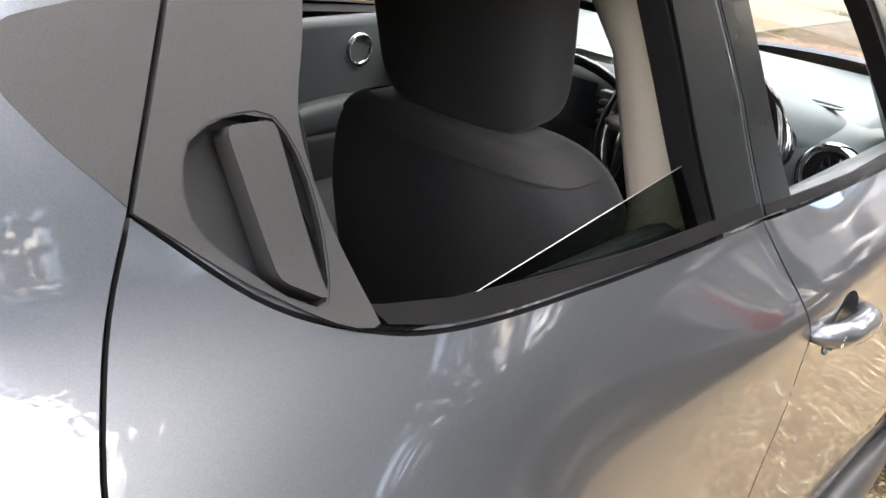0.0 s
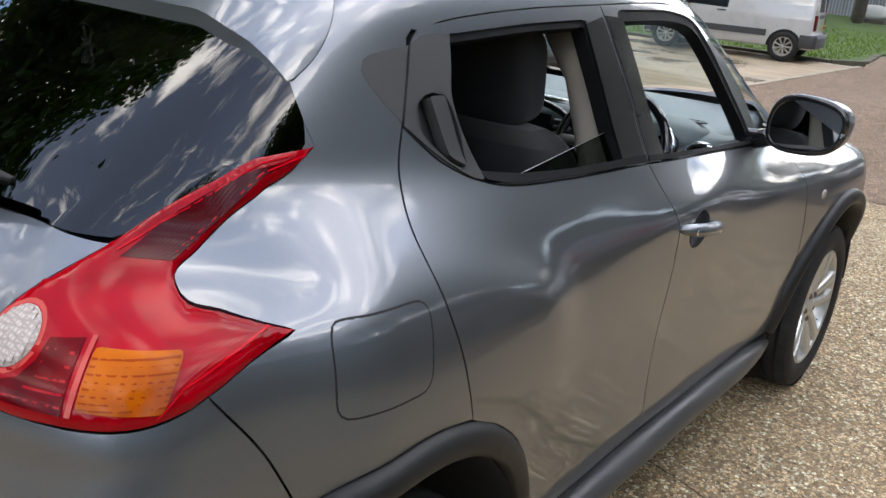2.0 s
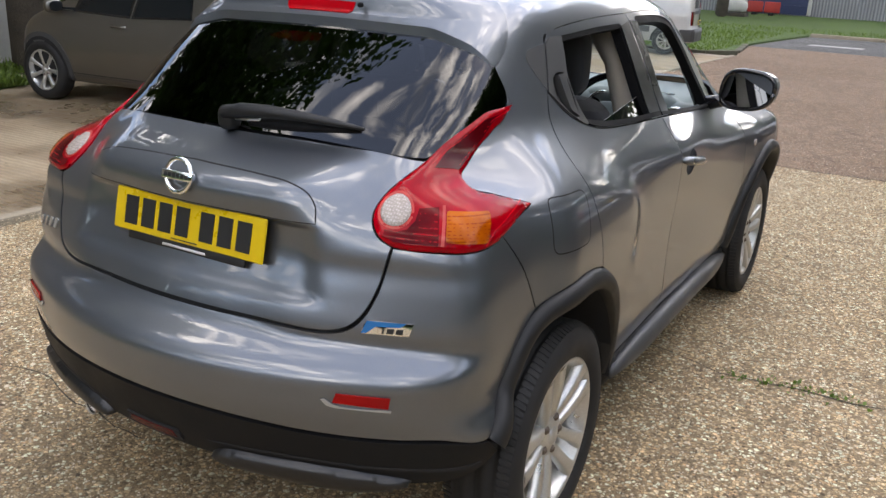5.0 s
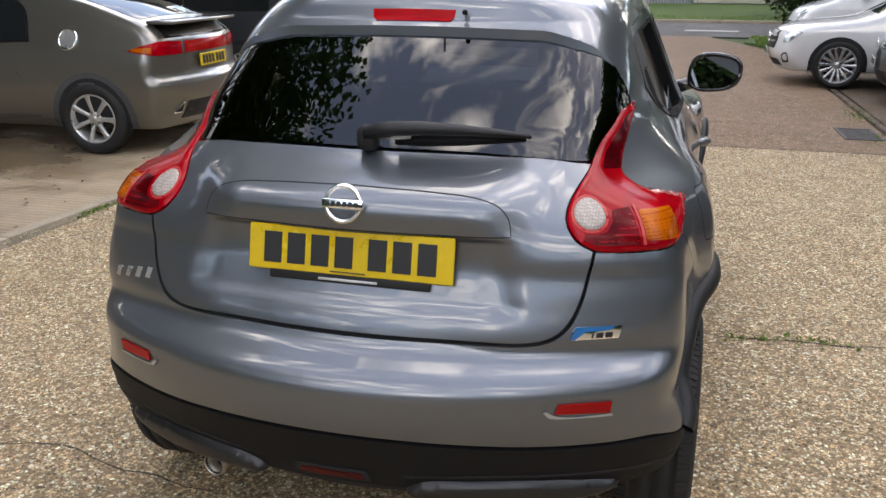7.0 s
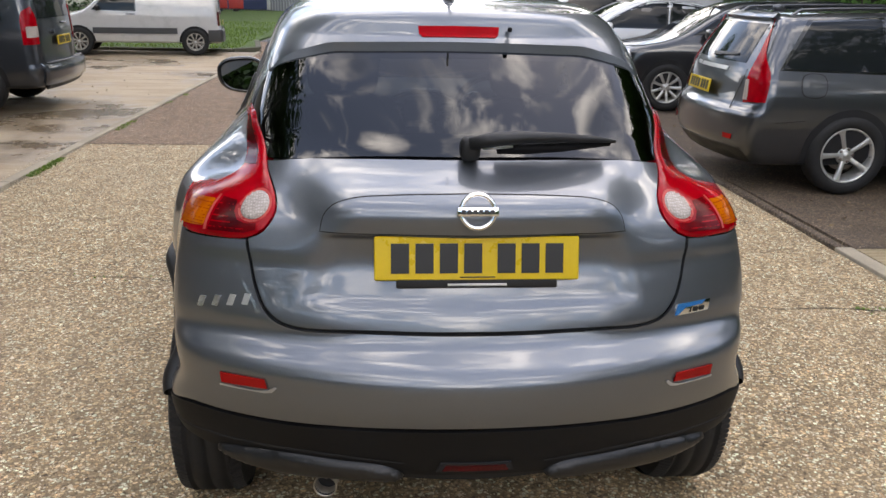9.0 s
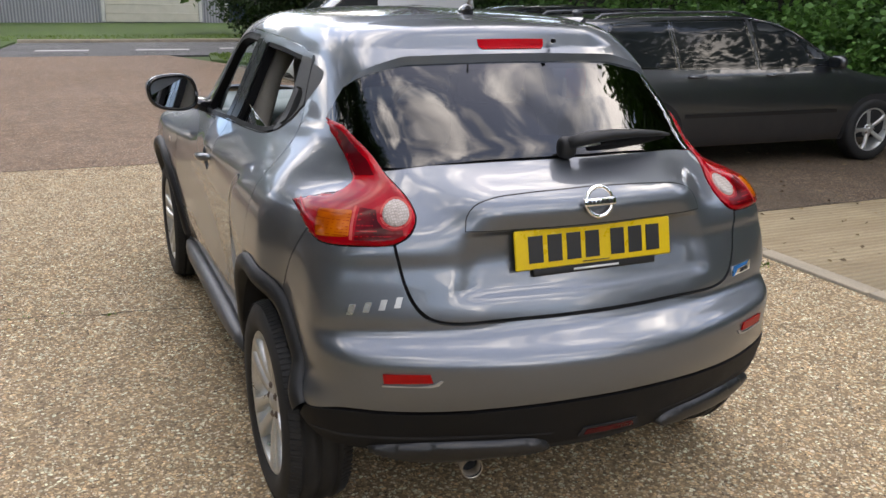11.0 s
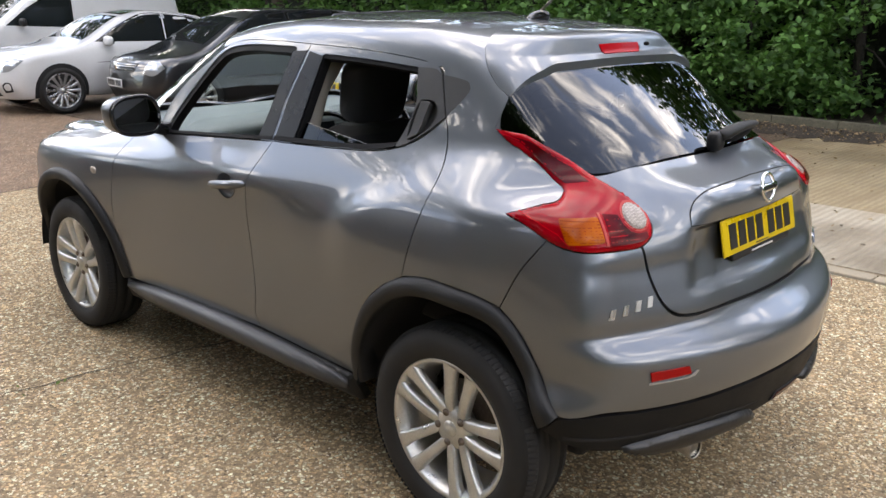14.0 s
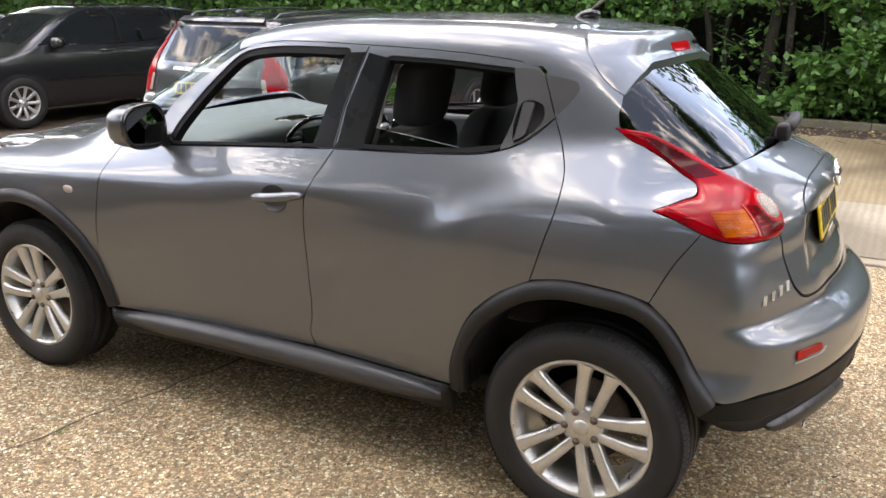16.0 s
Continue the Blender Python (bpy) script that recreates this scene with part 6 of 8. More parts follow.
def small_van():
    v = Vehicle("panel_van", "slate grey panel van with dark rear glass", "van", pose(-5.95, 8.62, 0, 0, 0, 92), 4.1, 1.74, 1.80, SIDE_VAN,
                curve1(-2.05, 1.74, -1.5, 1.77, 0.2, 1.77, 0.6, 1.68, 0.8, 1.58, 1.35, 1.12, 1.5, 1.05, 1.95, 0.90, 2.05, 0.75),
                curve1(0.2, -1.92, 0.42, -2.05, 0.52, -2.05, 0.58, -1.99, 1.0, -1.96, 1.5, -1.86, 1.8, -1.75), curve1(0.2, 1.95, 0.5, 2.06, 0.9, 2.0, 1.1, 1.9), SLATEV, bow=0.12, under=0.30)
    v.add("rear_window", [(-0.62, 1.08, 1), (0.62, 1.08, 1), (0.56, 1.60, 1), (-0.56, 1.60, 1)], v.end(-1), SHADED)
    both(v, "side_window", [(-1.55, 1.08, 1), (-1.55, 1.55, 1), (-0.45, 1.58, 1), (-0.42, 1.06, 1)], SHADED)
    both(v, "side_window", [(-0.35, 1.06, 1), (-0.38, 1.58, 1), (0.35, 1.58, 1), (0.40, 1.04, 1)], SHADED)
    both(v, "side_window", [(0.46, 1.04, 1), (0.44, 1.56, 1), (0.62, 1.52), (1.15, 1.08, 1)], SHADED)
    v.add("windscreen", [(-0.56, 0.85, 1), (0.56, 0.85, 1), (0.64, 1.32, 1), (-0.64, 1.32, 1)], v.over, SHADED)
    v.wheels(1.28, -1.22, 0.33, 0.235, 6, double=True, mat=ANTHRACITE)
    for s in (1, -1):
        c = v.corner(s, -1)
        v.add("tail_lamp", [(0.30, 0.80, 1), (0.62, 0.80, 1), (0.62, 1.10), (0.52, 1.22, 1), (0.32, 1.15)], c, RED, off=0.010, step=0.06)
        v.add("reversing_lens", hard((0.36, 0.88), (0.62, 0.88), (0.62, 1.0), (0.36, 1.0)), c, WHITELENS, off=0.014)
        v.add("rear_reflector", hard((0.7, 0.48), (0.86, 0.48), (0.86, 0.53), (0.7, 0.53)), c, REFLECTOR, off=0.012)
        v.gap([(-0.40, 0.40), (-0.40, 1.05)], v.side(s)), v.gap([(0.43, 0.30), (0.42, 1.05)], v.side(s)), v.gap([(-1.9, 0.92), (1.2, 0.95)], v.side(s))
    v.gap([(-0.66, 0.62), (-0.66, 1.6)], v.end(-1)), v.gap([(0.66, 0.62), (0.66, 1.6)], v.end(-1)), v.gap([(-0.66, 0.60), (0.66, 0.60)], v.end(-1))
    v.add("rear_bumper", rounded([(-0.80, 0.35), (0.80, 0.35), (0.80, 0.58), (-0.80, 0.58)], 0.05, 4), v.end(-1), SLATEV, "painted rear bumper", off=0.05, depth=0.09, roll=0.02, step=0.05)
    v.add("bumper_step", hard((-0.70, 0.545), (0.70, 0.545), (0.70, 0.575), (-0.70, 0.575)), v.end(-1), PLASTIC, off=0.054, depth=0.01)
    v.add("lower_bumper", hard((-0.70, 0.31), (0.70, 0.31), (0.70, 0.37), (-0.70, 0.37)), v.end(-1), PLASTIC, off=0.035, depth=0.05)
    both(v, "rear_bumper", hard((-1.98, 0.35), (-1.62, 0.35), (-1.62, 0.56), (-1.98, 0.58)), SLATEV, off=0.02, depth=0.03)
    v.add("plate_hood", hard((-0.34, 0.90), (0.34, 0.90), (0.34, 0.95), (-0.34, 0.95)), v.end(-1), SLATEV, off=0.04, depth=0.05)
    v.plate((0, -2.0, 0.82), -4, YELLOW)
    v.mirror((0.96, 0.95, 1.12), PLASTIC), v.handle(-0.2, 0.98)
    part("door_handle", sweep([(-0.10, -2.0, 1.02), (-0.05, -2.025, 1.02), (0.05, -2.025, 1.02), (0.10, -2.0, 1.02)], 0.014, 6), SLATEV, v.top)
    text_on(v.top, "Electrical", 0.15, pose(-0.12, -1.925, 1.42, 78, 0, 0), WHITEPLATE)


def old_white_van():
    v = Vehicle("delivery_van", "dirty white delivery van with grey bumpers", "van", pose(-4.98, 16.72, 0, 0, 0, 98) @ Matrix.Diagonal((0.84, 0.84, 0.84, 1)), 4.1, 1.70, 1.80, SIDE_VAN,
                curve1(-2.05, 1.76, -1.5, 1.80, 0.1, 1.80, 0.45, 1.72, 0.6, 1.62, 1.15, 1.12, 1.3, 1.05, 1.9, 0.90, 2.05, 0.70),
                curve1(0.2, -1.98, 0.35, -2.05, 0.6, -2.05, 0.66, -1.99, 1.2, -1.97, 1.6, -1.92, 1.85, -1.86), curve1(0.2, 2.0, 0.5, 2.07, 0.8, 2.02, 1.0, 1.9), DIRTYWHITE, bow=0.08, under=0.30)
    both(v, "side_window", [(0.02, 1.06, 1), (0.0, 1.55, 1), (0.35, 1.55), (0.60, 1.42), (0.98, 1.08, 1)], SHADED)
    for x in (-1, 1):
        v.add("rear_window", [(0.08 * x, 1.12, 1), (0.58 * x, 1.12, 1), (0.54 * x, 1.55, 1), (0.08 * x, 1.55, 1)], v.end(-1), SHADED)
        c = v.corner(x, -1)
        v.add("tail_lamp", hard((0.45, 0.72), (0.72, 0.72), (0.72, 1.05), (0.45, 1.05)), c, DEEPRED, off=0.008)
        v.gap([(0.0, 0.30), (0.0, 1.6)], v.side(x)), v.gap([(1.0, 0.30), (1.02, 1.05)], v.side(x)), v.gap([(-1.15, 0.75), (-1.15, 1.6)], v.side(x))
    both(v, "side_strip", hard((-0.95, 0.52), (1.0, 0.52), (1.0, 0.66), (-0.95, 0.66)), BUMPERGREY, off=0.022, depth=0.03, step=0.06)
    v.add("windscreen", [(-0.56, 0.68, 1), (0.56, 0.68, 1), (0.64, 1.12, 1), (-0.64, 1.12, 1)], v.over, SHADED)
    v.add("rear_bumper", hard((-0.76, 0.34), (0.76, 0.34), (0.76, 0.62), (-0.76, 0.62)), v.end(-1), BUMPERGREY, off=0.03, depth=0.04)
    both(v, "rear_bumper", hard((-2.0, 0.34), (-1.68, 0.34), (-1.68, 0.62), (-2.0, 0.62)), BUMPERGREY, off=0.02, depth=0.03)
    both(v, "front_bumper", hard((1.70, 0.30), (2.0, 0.30), (2.0, 0.62), (1.68, 0.62)), BUMPERGREY, off=0.02, depth=0.03)
    v.add("rear_strip", hard((-0.5, 0.98), (0.5, 0.98), (0.5, 1.06), (-0.5, 1.06)), v.end(-1), BUMPERGREY, off=0.01)
    v.wheels(1.33, -1.36, 0.33, 0.21, 9, mat=PALESTEEL)
    v.plate((0, -2.03, 0.78), -2, YELLOW)
    v.mirror((0.93, 0.86, 1.12), PLASTIC), v.handle(0.12, 0.98, PLASTIC)


def black_hatch():
    v = Vehicle("hatchback_hatch", "black five-door hatchback, clean and shiny", "car", pose(5.1, 9.50, 0, 0, 0, 84), 4.2, 1.76, 1.47, SIDE_CAR,
                curve1(-2.1, 1.05, -1.9, 1.30, -1.6, 1.42, -0.8, 1.47, 0.1, 1.46, 0.45, 1.37, 1.15, 1.0, 1.3, 0.95, 1.9, 0.83, 2.1, 0.70),
                curve1(0.2, -2.0, 0.45, -2.1, 0.7, -2.08, 1.0, -2.0, 1.3, -1.75), curve1(0.2, 1.98, 0.45, 2.10, 0.7, 2.06, 0.9, 1.9), BLACKV, bow=0.2)
    for q in ([(-1.55, 1.03, 1), (-1.50, 1.28), (-1.30, 1.36, 1), (-1.18, 1.02, 1)], [(-1.10, 1.02, 1), (-1.12, 1.38), (-0.25, 1.41, 1), (-0.22, 0.99, 1)], [(-0.15, 0.99, 1), (-0.18, 1.41), (0.2, 1.39), (0.45, 1.30), (0.95, 1.0, 1)]):
        both(v, "side_window", q, SHADED)
    v.add("windscreen", [(-0.52, 0.50, 1), (0.52, 0.50, 1), (0.62, 1.10, 1), (-0.62, 1.10, 1)], v.over, SHADED)
    v.wheels(1.27, -1.31, 0.315, 0.205, 9)
    for s in (1, -1):
        c = v.corner(s, 1)
        v.add("headlamp", [(0.18, 0.72, 1), (0.45, 0.62), (0.78, 0.64, 1), (0.72, 0.76), (0.30, 0.80, 1)], c, LAMPGLASS, "clear headlamp", off=0.008, step=0.05)
        v.add("fog_grille", hard((0.55, 0.30), (0.80, 0.30), (0.80, 0.42), (0.55, 0.42)), c, PLASTIC)
        v.gap([(-1.15, 0.45), (-1.10, 0.98)], v.side(s)), v.gap([(-0.18, 0.28), (-0.18, 0.98)], v.side(s)), v.gap([(0.92, 0.28), (1.0, 0.95)], v.side(s))
        v.add("tail_lamp", hard((0.3, 0.75), (0.8, 0.75), (0.8, 1.0), (0.3, 1.0)), v.corner(s, -1), RED)
    both(v, "side_strip", hard((-1.0, 0.55), (0.9, 0.55), (0.9, 0.585), (-1.0, 0.585)), GLOSS, off=0.010)
    v.add("grille", hard((-0.42, 0.66), (0.42, 0.66), (0.46, 0.77), (-0.46, 0.77)), v.end(1), PLASTIC)
    v.add("lower_grille", hard((-0.6, 0.28), (0.6, 0.28), (0.55, 0.42), (-0.55, 0.42)), v.end(1), PLASTIC)
    for k in range(3):
        v.add("grille_bar", hard((-0.41, 0.675 + 0.03 * k), (0.41, 0.675 + 0.03 * k), (0.41, 0.683 + 0.03 * k), (-0.41, 0.683 + 0.03 * k)), v.end(1), GLOSS, off=0.012)
    part("emblem", moved(lathe([(0.0, 0.008), (0.055, 0.006), (0.06, 0.0)], 20), pose(0, 2.09, 0.72, 0, 0, 90)), CHROME, v.top)
    v.plate((0, 2.115, 0.50), 0, WHITEPLATE, 180)
    v.mirror((0.93, 0.78, 1.02)), v.handle(-0.92, 0.90), v.handle(0.02, 0.90)


def white_saloon():
    v = Vehicle("saloon_car", "white saloon car with dark many-spoked wheels", "car", pose(4.20, 11.62, 0, 0, 0, 88), 4.60, 1.80, 1.42, SIDE_CAR,
                curve1(-2.3, 0.98, -1.8, 1.03, -1.5, 1.12, -0.8, 1.37, -0.1, 1.42, 0.3, 1.36, 1.0, 1.02, 1.2, 0.965, 1.9, 0.87, 2.3, 0.74),
                curve1(0.2, -2.2, 0.5, -2.3, 0.8, -2.28, 1.0, -2.2), curve1(0.2, 2.18, 0.45, 2.30, 0.7, 2.27, 0.9, 2.1), WHITEV, bow=0.2)
    both(v, "side_window", [(-1.30, 1.02, 1), (-1.0, 1.24), (-0.5, 1.345), (-0.32, 1.36, 1), (-0.28, 0.99, 1)], SHADED)
    both(v, "side_window", [(-0.20, 0.99, 1), (-0.24, 1.36, 1), (0.05, 1.34), (0.35, 1.24), (0.85, 0.995, 1)], SHADED)
    v.add("windscreen", [(-0.50, 0.36, 1), (0.50, 0.36, 1), (0.62, 0.98, 1), (-0.62, 0.98, 1)], v.over, SHADED)
    v.add("roof_panel", [(-0.48, -0.75, 1), (0.48, -0.75, 1), (0.48, 0.28, 1), (-0.48, 0.28, 1)], v.over, GLOSS, off=0.003)
    v.wheels(1.42, -1.40, 0.33, 0.245, 14, w=0.22, mat=ANTHRACITE)
    for s in (1, -1):
        c = v.corner(s, 1)
        v.add("headlamp", [(0.10, 0.76, 1), (0.45, 0.62), (0.72, 0.60, 1), (0.70, 0.70), (0.35, 0.79)], c, HEAD, "dark-framed headlamp", off=0.006, step=0.05)
        v.add("air_intake", [(0.42, 0.34, 1), (0.72, 0.32, 1), (0.72, 0.42), (0.45, 0.45)], c, DARK, off=0.006)
        v.gap([(-0.24, 0.28), (-0.24, 0.98)], v.side(s)), v.gap([(0.90, 0.28), (0.92, 0.95)], v.side(s)), v.gap([(-1.1, 0.7), (-0.4, 0.72), (0.88, 0.70)], v.side(s))
    v.add("grille", [(-0.40, 0.50, 1), (0.40, 0.50, 1), (0.46, 0.62), (0.42, 0.76, 1), (-0.42, 0.76, 1), (-0.46, 0.62)], v.end(1), DARK, off=0.006)
    for z in (0.585, 0.665):
        v.add("grille_bar", hard((-0.42, z), (0.42, z), (0.42, z + 0.03), (-0.42, z + 0.03)), v.end(1), CHROME, off=0.014)
    part("emblem", moved(lathe([(0.075 + 0.009 * math.cos(a), 0.009 * math.sin(a)) for a in np.linspace(0, 6.28, 8, endpoint=False)], 24, True), pose(0, 2.30, 0.63, 0, 0, 90)), CHROME, v.top)
    v.add("lower_grille", hard((-0.55, 0.27), (0.55, 0.27), (0.50, 0.36), (-0.50, 0.36)), v.end(1), DARK)
    v.plate((0, 2.325, 0.44), 0, WHITEPLATE, 180)
    v.mirror((0.94, 0.72, 1.0)), v.handle(-0.98, 0.86), v.handle(-0.05, 0.86)


def new_white_van():
    v = Vehicle("van", "white van with a black front bumper", "van", pose(4.62, 14.95, 0, 0, 0, 87), 4.38, 1.80, 1.84, SIDE_VAN,
                curve1(-2.19, 1.80, -1.5, 1.84, 0.2, 1.84, 0.55, 1.74, 0.75, 1.62, 1.40, 1.16, 1.6, 1.08, 2.05, 0.92, 2.19, 0.74),
                curve1(0.2, -2.1, 0.5, -2.19, 1.2, -2.12, 1.8, -2.0), curve1(0.2, 2.1, 0.5, 2.20, 0.8, 2.14, 1.0, 2.0), WHITEV, bow=0.14)
    both(v, "side_window", [(0.10, 1.10, 1), (0.08, 1.58, 1), (0.45, 1.58), (0.75, 1.44), (1.20, 1.14, 1)], SHADED)
    v.add("windscreen", [(-0.58, 0.80, 1), (0.58, 0.80, 1), (0.66, 1.36, 1), (-0.66, 1.36, 1)], v.over, SHADED)
    v.wheels(1.32, -1.36, 0.315, 0.20, 7)
    for s in (1, -1):
        v.add("headlamp", [(0.22, 0.98, 1), (0.55, 0.74), (0.80, 0.72, 1), (0.72, 0.86), (0.45, 0.98)], v.corner(s, 1), LAMPGLASS, off=0.008, step=0.05)
        v.gap([(0.06, 0.30), (0.06, 1.08)], v.side(s)), v.gap([(1.05, 0.30), (1.15, 1.1)], v.side(s))
    v.add("front_bumper", hard((-0.78, 0.26), (0.78, 0.26), (0.80, 0.52), (-0.80, 0.52)), v.end(1), PLASTIC, off=0.012, depth=0.02)
    v.add("grille", hard((-0.40, 0.62), (0.40, 0.62), (0.42, 0.72), (-0.42, 0.72)), v.end(1), DARK)
    v.plate((0, 2.225, 0.42), 0, WHITEPLATE, 180)
    v.mirror((0.98, 0.98, 1.18), PLASTIC)


for build in (estate, hatch_bronze, small_van, old_white_van, black_hatch, white_saloon, new_white_van):
    build()


# ---- ground, bays, kerbs ----


def aggregate(name, stones, matrix, scale=70.0, stain=(0.10, 0.085, 0.065), wet=0.0):
    """Exposed stones in a cement bed."""
    m = Mat(name, matrix, 0.85)
    v = m.coords()
    vo, ed = m.node("ShaderNodeTexVoronoi", Scale=scale), m.node("ShaderNodeTexVoronoi", Scale=scale)
    ed.feature = "DISTANCE_TO_EDGE"
    m.link(v, vo.inputs["Vector"]), m.link(v, ed.inputs["Vector"])
    sep = m.node("ShaderNodeSeparateColor")
    m.link(vo.outputs["Color"], sep.inputs[0])
    pebble = m.ramp(sep.outputs[0], *[(i / len(stones) + 0.02, c) for i, c in enumerate(stones)])
    bed = m.ramp(m.noise(v, 240, 3), (0.3, tuple(c * 0.26 for c in matrix)), (0.7, tuple(c * 0.85 for c in matrix)))
    edge = m.ramp(ed.outputs["Distance"], (0.06, 0.0), (0.12, 1.0))
    keep = m.mix(1.0, edge, m.ramp(sep.outputs[1], (0.22, 0.0), (0.30, 1.0)), "MULTIPLY")
    col = m.mix(keep, bed, pebble)
    big = m.noise(v, 0.55, 7, 0.62)
    mid = m.noise(v, 5.0, 6, 0.65)
    col = m.mix(m.ramp(big, (0.45, 0.0), (0.75, 0.42)), col, stain)
    col = m.mix(0.7, col, m.ramp(mid, (0.28, 0.55), (0.72, 1.2)), "MULTIPLY")
    clump = m.noise(v, 52.0, 5, 0.75)
    col = m.mix(0.85, col, m.ramp(clump, (0.33, 0.42), (0.5, 1.06), (0.66, 1.8)), "MULTIPLY")
    m.to("Base Color", col)
    m.to("Roughness", m.ramp(big, (0.35, 0.95), (0.75, 0.70 - wet)))
    return m.bump(m.mix(0.3, edge, m.noise(v, 300, 2)), 1.0, 0.006).m


def ribbed(name, base, stain, rib=5.2, wet=0.25):
    """Tamped concrete with ribs across it, stained and partly damp."""
    m = Mat(name, base, 0.8)
    v = m.coords()
    w = m.node("ShaderNodeTexWave", Scale=rib, Distortion=2.2, Detail=3.0)
    w.bands_direction = "Y"
    w.inputs["Detail Scale"].default_value = 2.0
    m.link(v, w.inputs["Vector"])
    big, mid, fine = m.noise(v, 0.45, 6, 0.6), m.noise(m.coords((0.6, 2.6, 1)), 1.5, 6, 0.6), m.noise(v, 90, 4)
    col = m.mix(m.ramp(w.outputs["Color"], (0.2, 0.5), (0.9, 0.0)), base, tuple(c * 0.62 for c in base))
    col = m.mix(m.ramp(mid, (0.42, 0.0), (0.70, 0.75)), col, stain)
    col = m.mix(m.ramp(big, (0.48, 0.0), (0.62, 0.8)), col, tuple(c * 0.55 for c in stain))
    m.to("Base Color", m.mix(0.5, col, m.ramp(fine, (0.3, 0.6), (0.7, 1.1)), "MULTIPLY"))
    m.to("Roughness", m.ramp(big, (0.46, 0.85), (0.60, 0.62 - wet)))
    return m.bump(m.mix(0.35, w.outputs["Color"], fine), 0.5, 0.008).m


def sheet(name, corners, z, mat, label, category, thick=0.12, kind="structure"):
    """A slab with an outline of (x, y) corners and its top at z."""
    n = len(corners)
    vs = [(x, y, z) for x, y in corners] + [(x, y, z - thick) for x, y in corners]
    fs = [list(range(n))] + [[i, n + i, n + (i + 1) % n, (i + 1) % n] for i in range(n)]
    return tagged(part(name, (vs, fs), mat, smooth=False), label, category, kind=kind)


TAN = [(0.087, 0.0559, 0.0282), (0.5154, 0.3587, 0.1892), (0.6676, 0.4817, 0.2697), (0.1732, 0.1184, 0.066), (0.72, 0.5696, 0.3495), (0.5154, 0.3194, 0.1612), (0.2993, 0.2141, 0.1255), (0.72, 0.7165, 0.5107)]
RUST = [(0.09117, 0.04954, 0.03064), (0.2486, 0.141, 0.0817), (0.3481, 0.221, 0.1328), (0.1409, 0.08765, 0.05787), (0.4476, 0.3201, 0.211), (0.2321, 0.1143, 0.06127), (0.1409, 0.09146, 0.06808), (0.4558, 0.3582, 0.2587)]
NEAR = aggregate("tan exposed aggregate", TAN, (0.39, 0.278, 0.153), stain=(0.315, 0.224, 0.122))
FARM = aggregate("reddish brown aggregate", RUST, (0.2664, 0.1739, 0.1036), stain=(0.2294, 0.1443, 0.0814))
BAYL = ribbed("stained brown concrete", (0.40, 0.315, 0.21), (0.22, 0.152, 0.09), wet=0.44)
BAYR = ribbed("tan ribbed concrete", (0.32, 0.253, 0.150), (0.19, 0.137, 0.074), wet=0.1)
BAYD = aggregate("dark damp aggregate", [(0.04, 0.027, 0.018), (0.13, 0.085, 0.05), (0.21, 0.145, 0.09), (0.08, 0.055, 0.035), (0.30, 0.23, 0.16), (0.12, 0.075, 0.045)], (0.14, 0.095, 0.058), stain=(0.06, 0.043, 0.028), wet=0.3)
PALE = ribbed("pale ribbed concrete", (0.42, 0.37, 0.285), (0.30, 0.245, 0.17), wet=0.0)
KERB = varied("pale concrete kerb", (0.288, 0.2448, 0.18), 0.9, scale=2.5, spread=0.3, fine=70, bump=0.5, dist=0.004)
ASPHALT = aggregate("grey asphalt", [(0.072, 0.072, 0.072), (0.114, 0.1122, 0.108), (0.156, 0.153, 0.147), (0.09, 0.0882, 0.0858), (0.192, 0.189, 0.183)], (0.09, 0.0882, 0.0858), 60, (0.12, 0.114, 0.105))
SOIL = varied("dark leaf litter", (0.03, 0.0204, 0.0132), 0.95, scale=6, spread=0.6, fine=45, bump=0.9, dist=0.02)
TURF = varied("mown turf", (0.0527, 0.093, 0.0155), 0.95, scale=0.8, spread=0.35, fine=120, bump=1.0, dist=0.02)

sheet("ground", [(-500, -500), (500, -500), (500, 500), (-500, 500)], -0.05, TURF, "mown grass ground reaching the horizon", "ground", 0.5)
sheet("road_near", [(-3.30, -14), (2.74, -14), (2.74, 6.05), (-2.98, 6.05)], 0.0, NEAR, "tan exposed-aggregate concrete driveway", "driveway")
sheet("road_far", [(-2.98, 6.062), (2.74, 6.062), (2.62, 13.0), (2.2, 17.5), (1.2, 20.6), (-3.2, 20.6), (-2.55, 17.6), (-2.68, 12.4)], 0.0, FARM, "reddish brown aggregate driveway", "driveway")
sheet("pavement_left", [(-9.2, -2.5), (-3.42, -2.5), (-3.10, 6.05), (-2.80, 12.4), (-2.68, 17.3), (-9.2, 17.3)], -0.003, BAYL, "damp stained concrete parking bays", "pavement")
sheet("pavement_right", [(2.92, -9.0), (9.2, -9.0), (9.2, 2.52), (2.92, 2.52)], -0.003, BAYR, "tan ribbed concrete parking bay", "pavement")
sheet("pavement_far_right", [(2.92, 2.532), (9.2, 2.532), (9.2, 17.0), (2.45, 17.0), (2.80, 13.0)], -0.003, BAYD, "dark damp concrete parking bays", "pavement")
sheet("pavement_patch", [(2.96, -2.2), (4.75, -2.2), (4.62, 1.05), (3.35, 0.95), (2.96, 0.40)], 0.001, PALE, "pale patch of concrete", "pavement", 0.02)
sheet("road_asphalt", [(-3.0, 20.62), (60, 20.62), (60, 26.4), (-2.4, 26.4), (-2.7, 24.0)], -0.005, ASPHALT, "grey asphalt road crossing behind", "road")
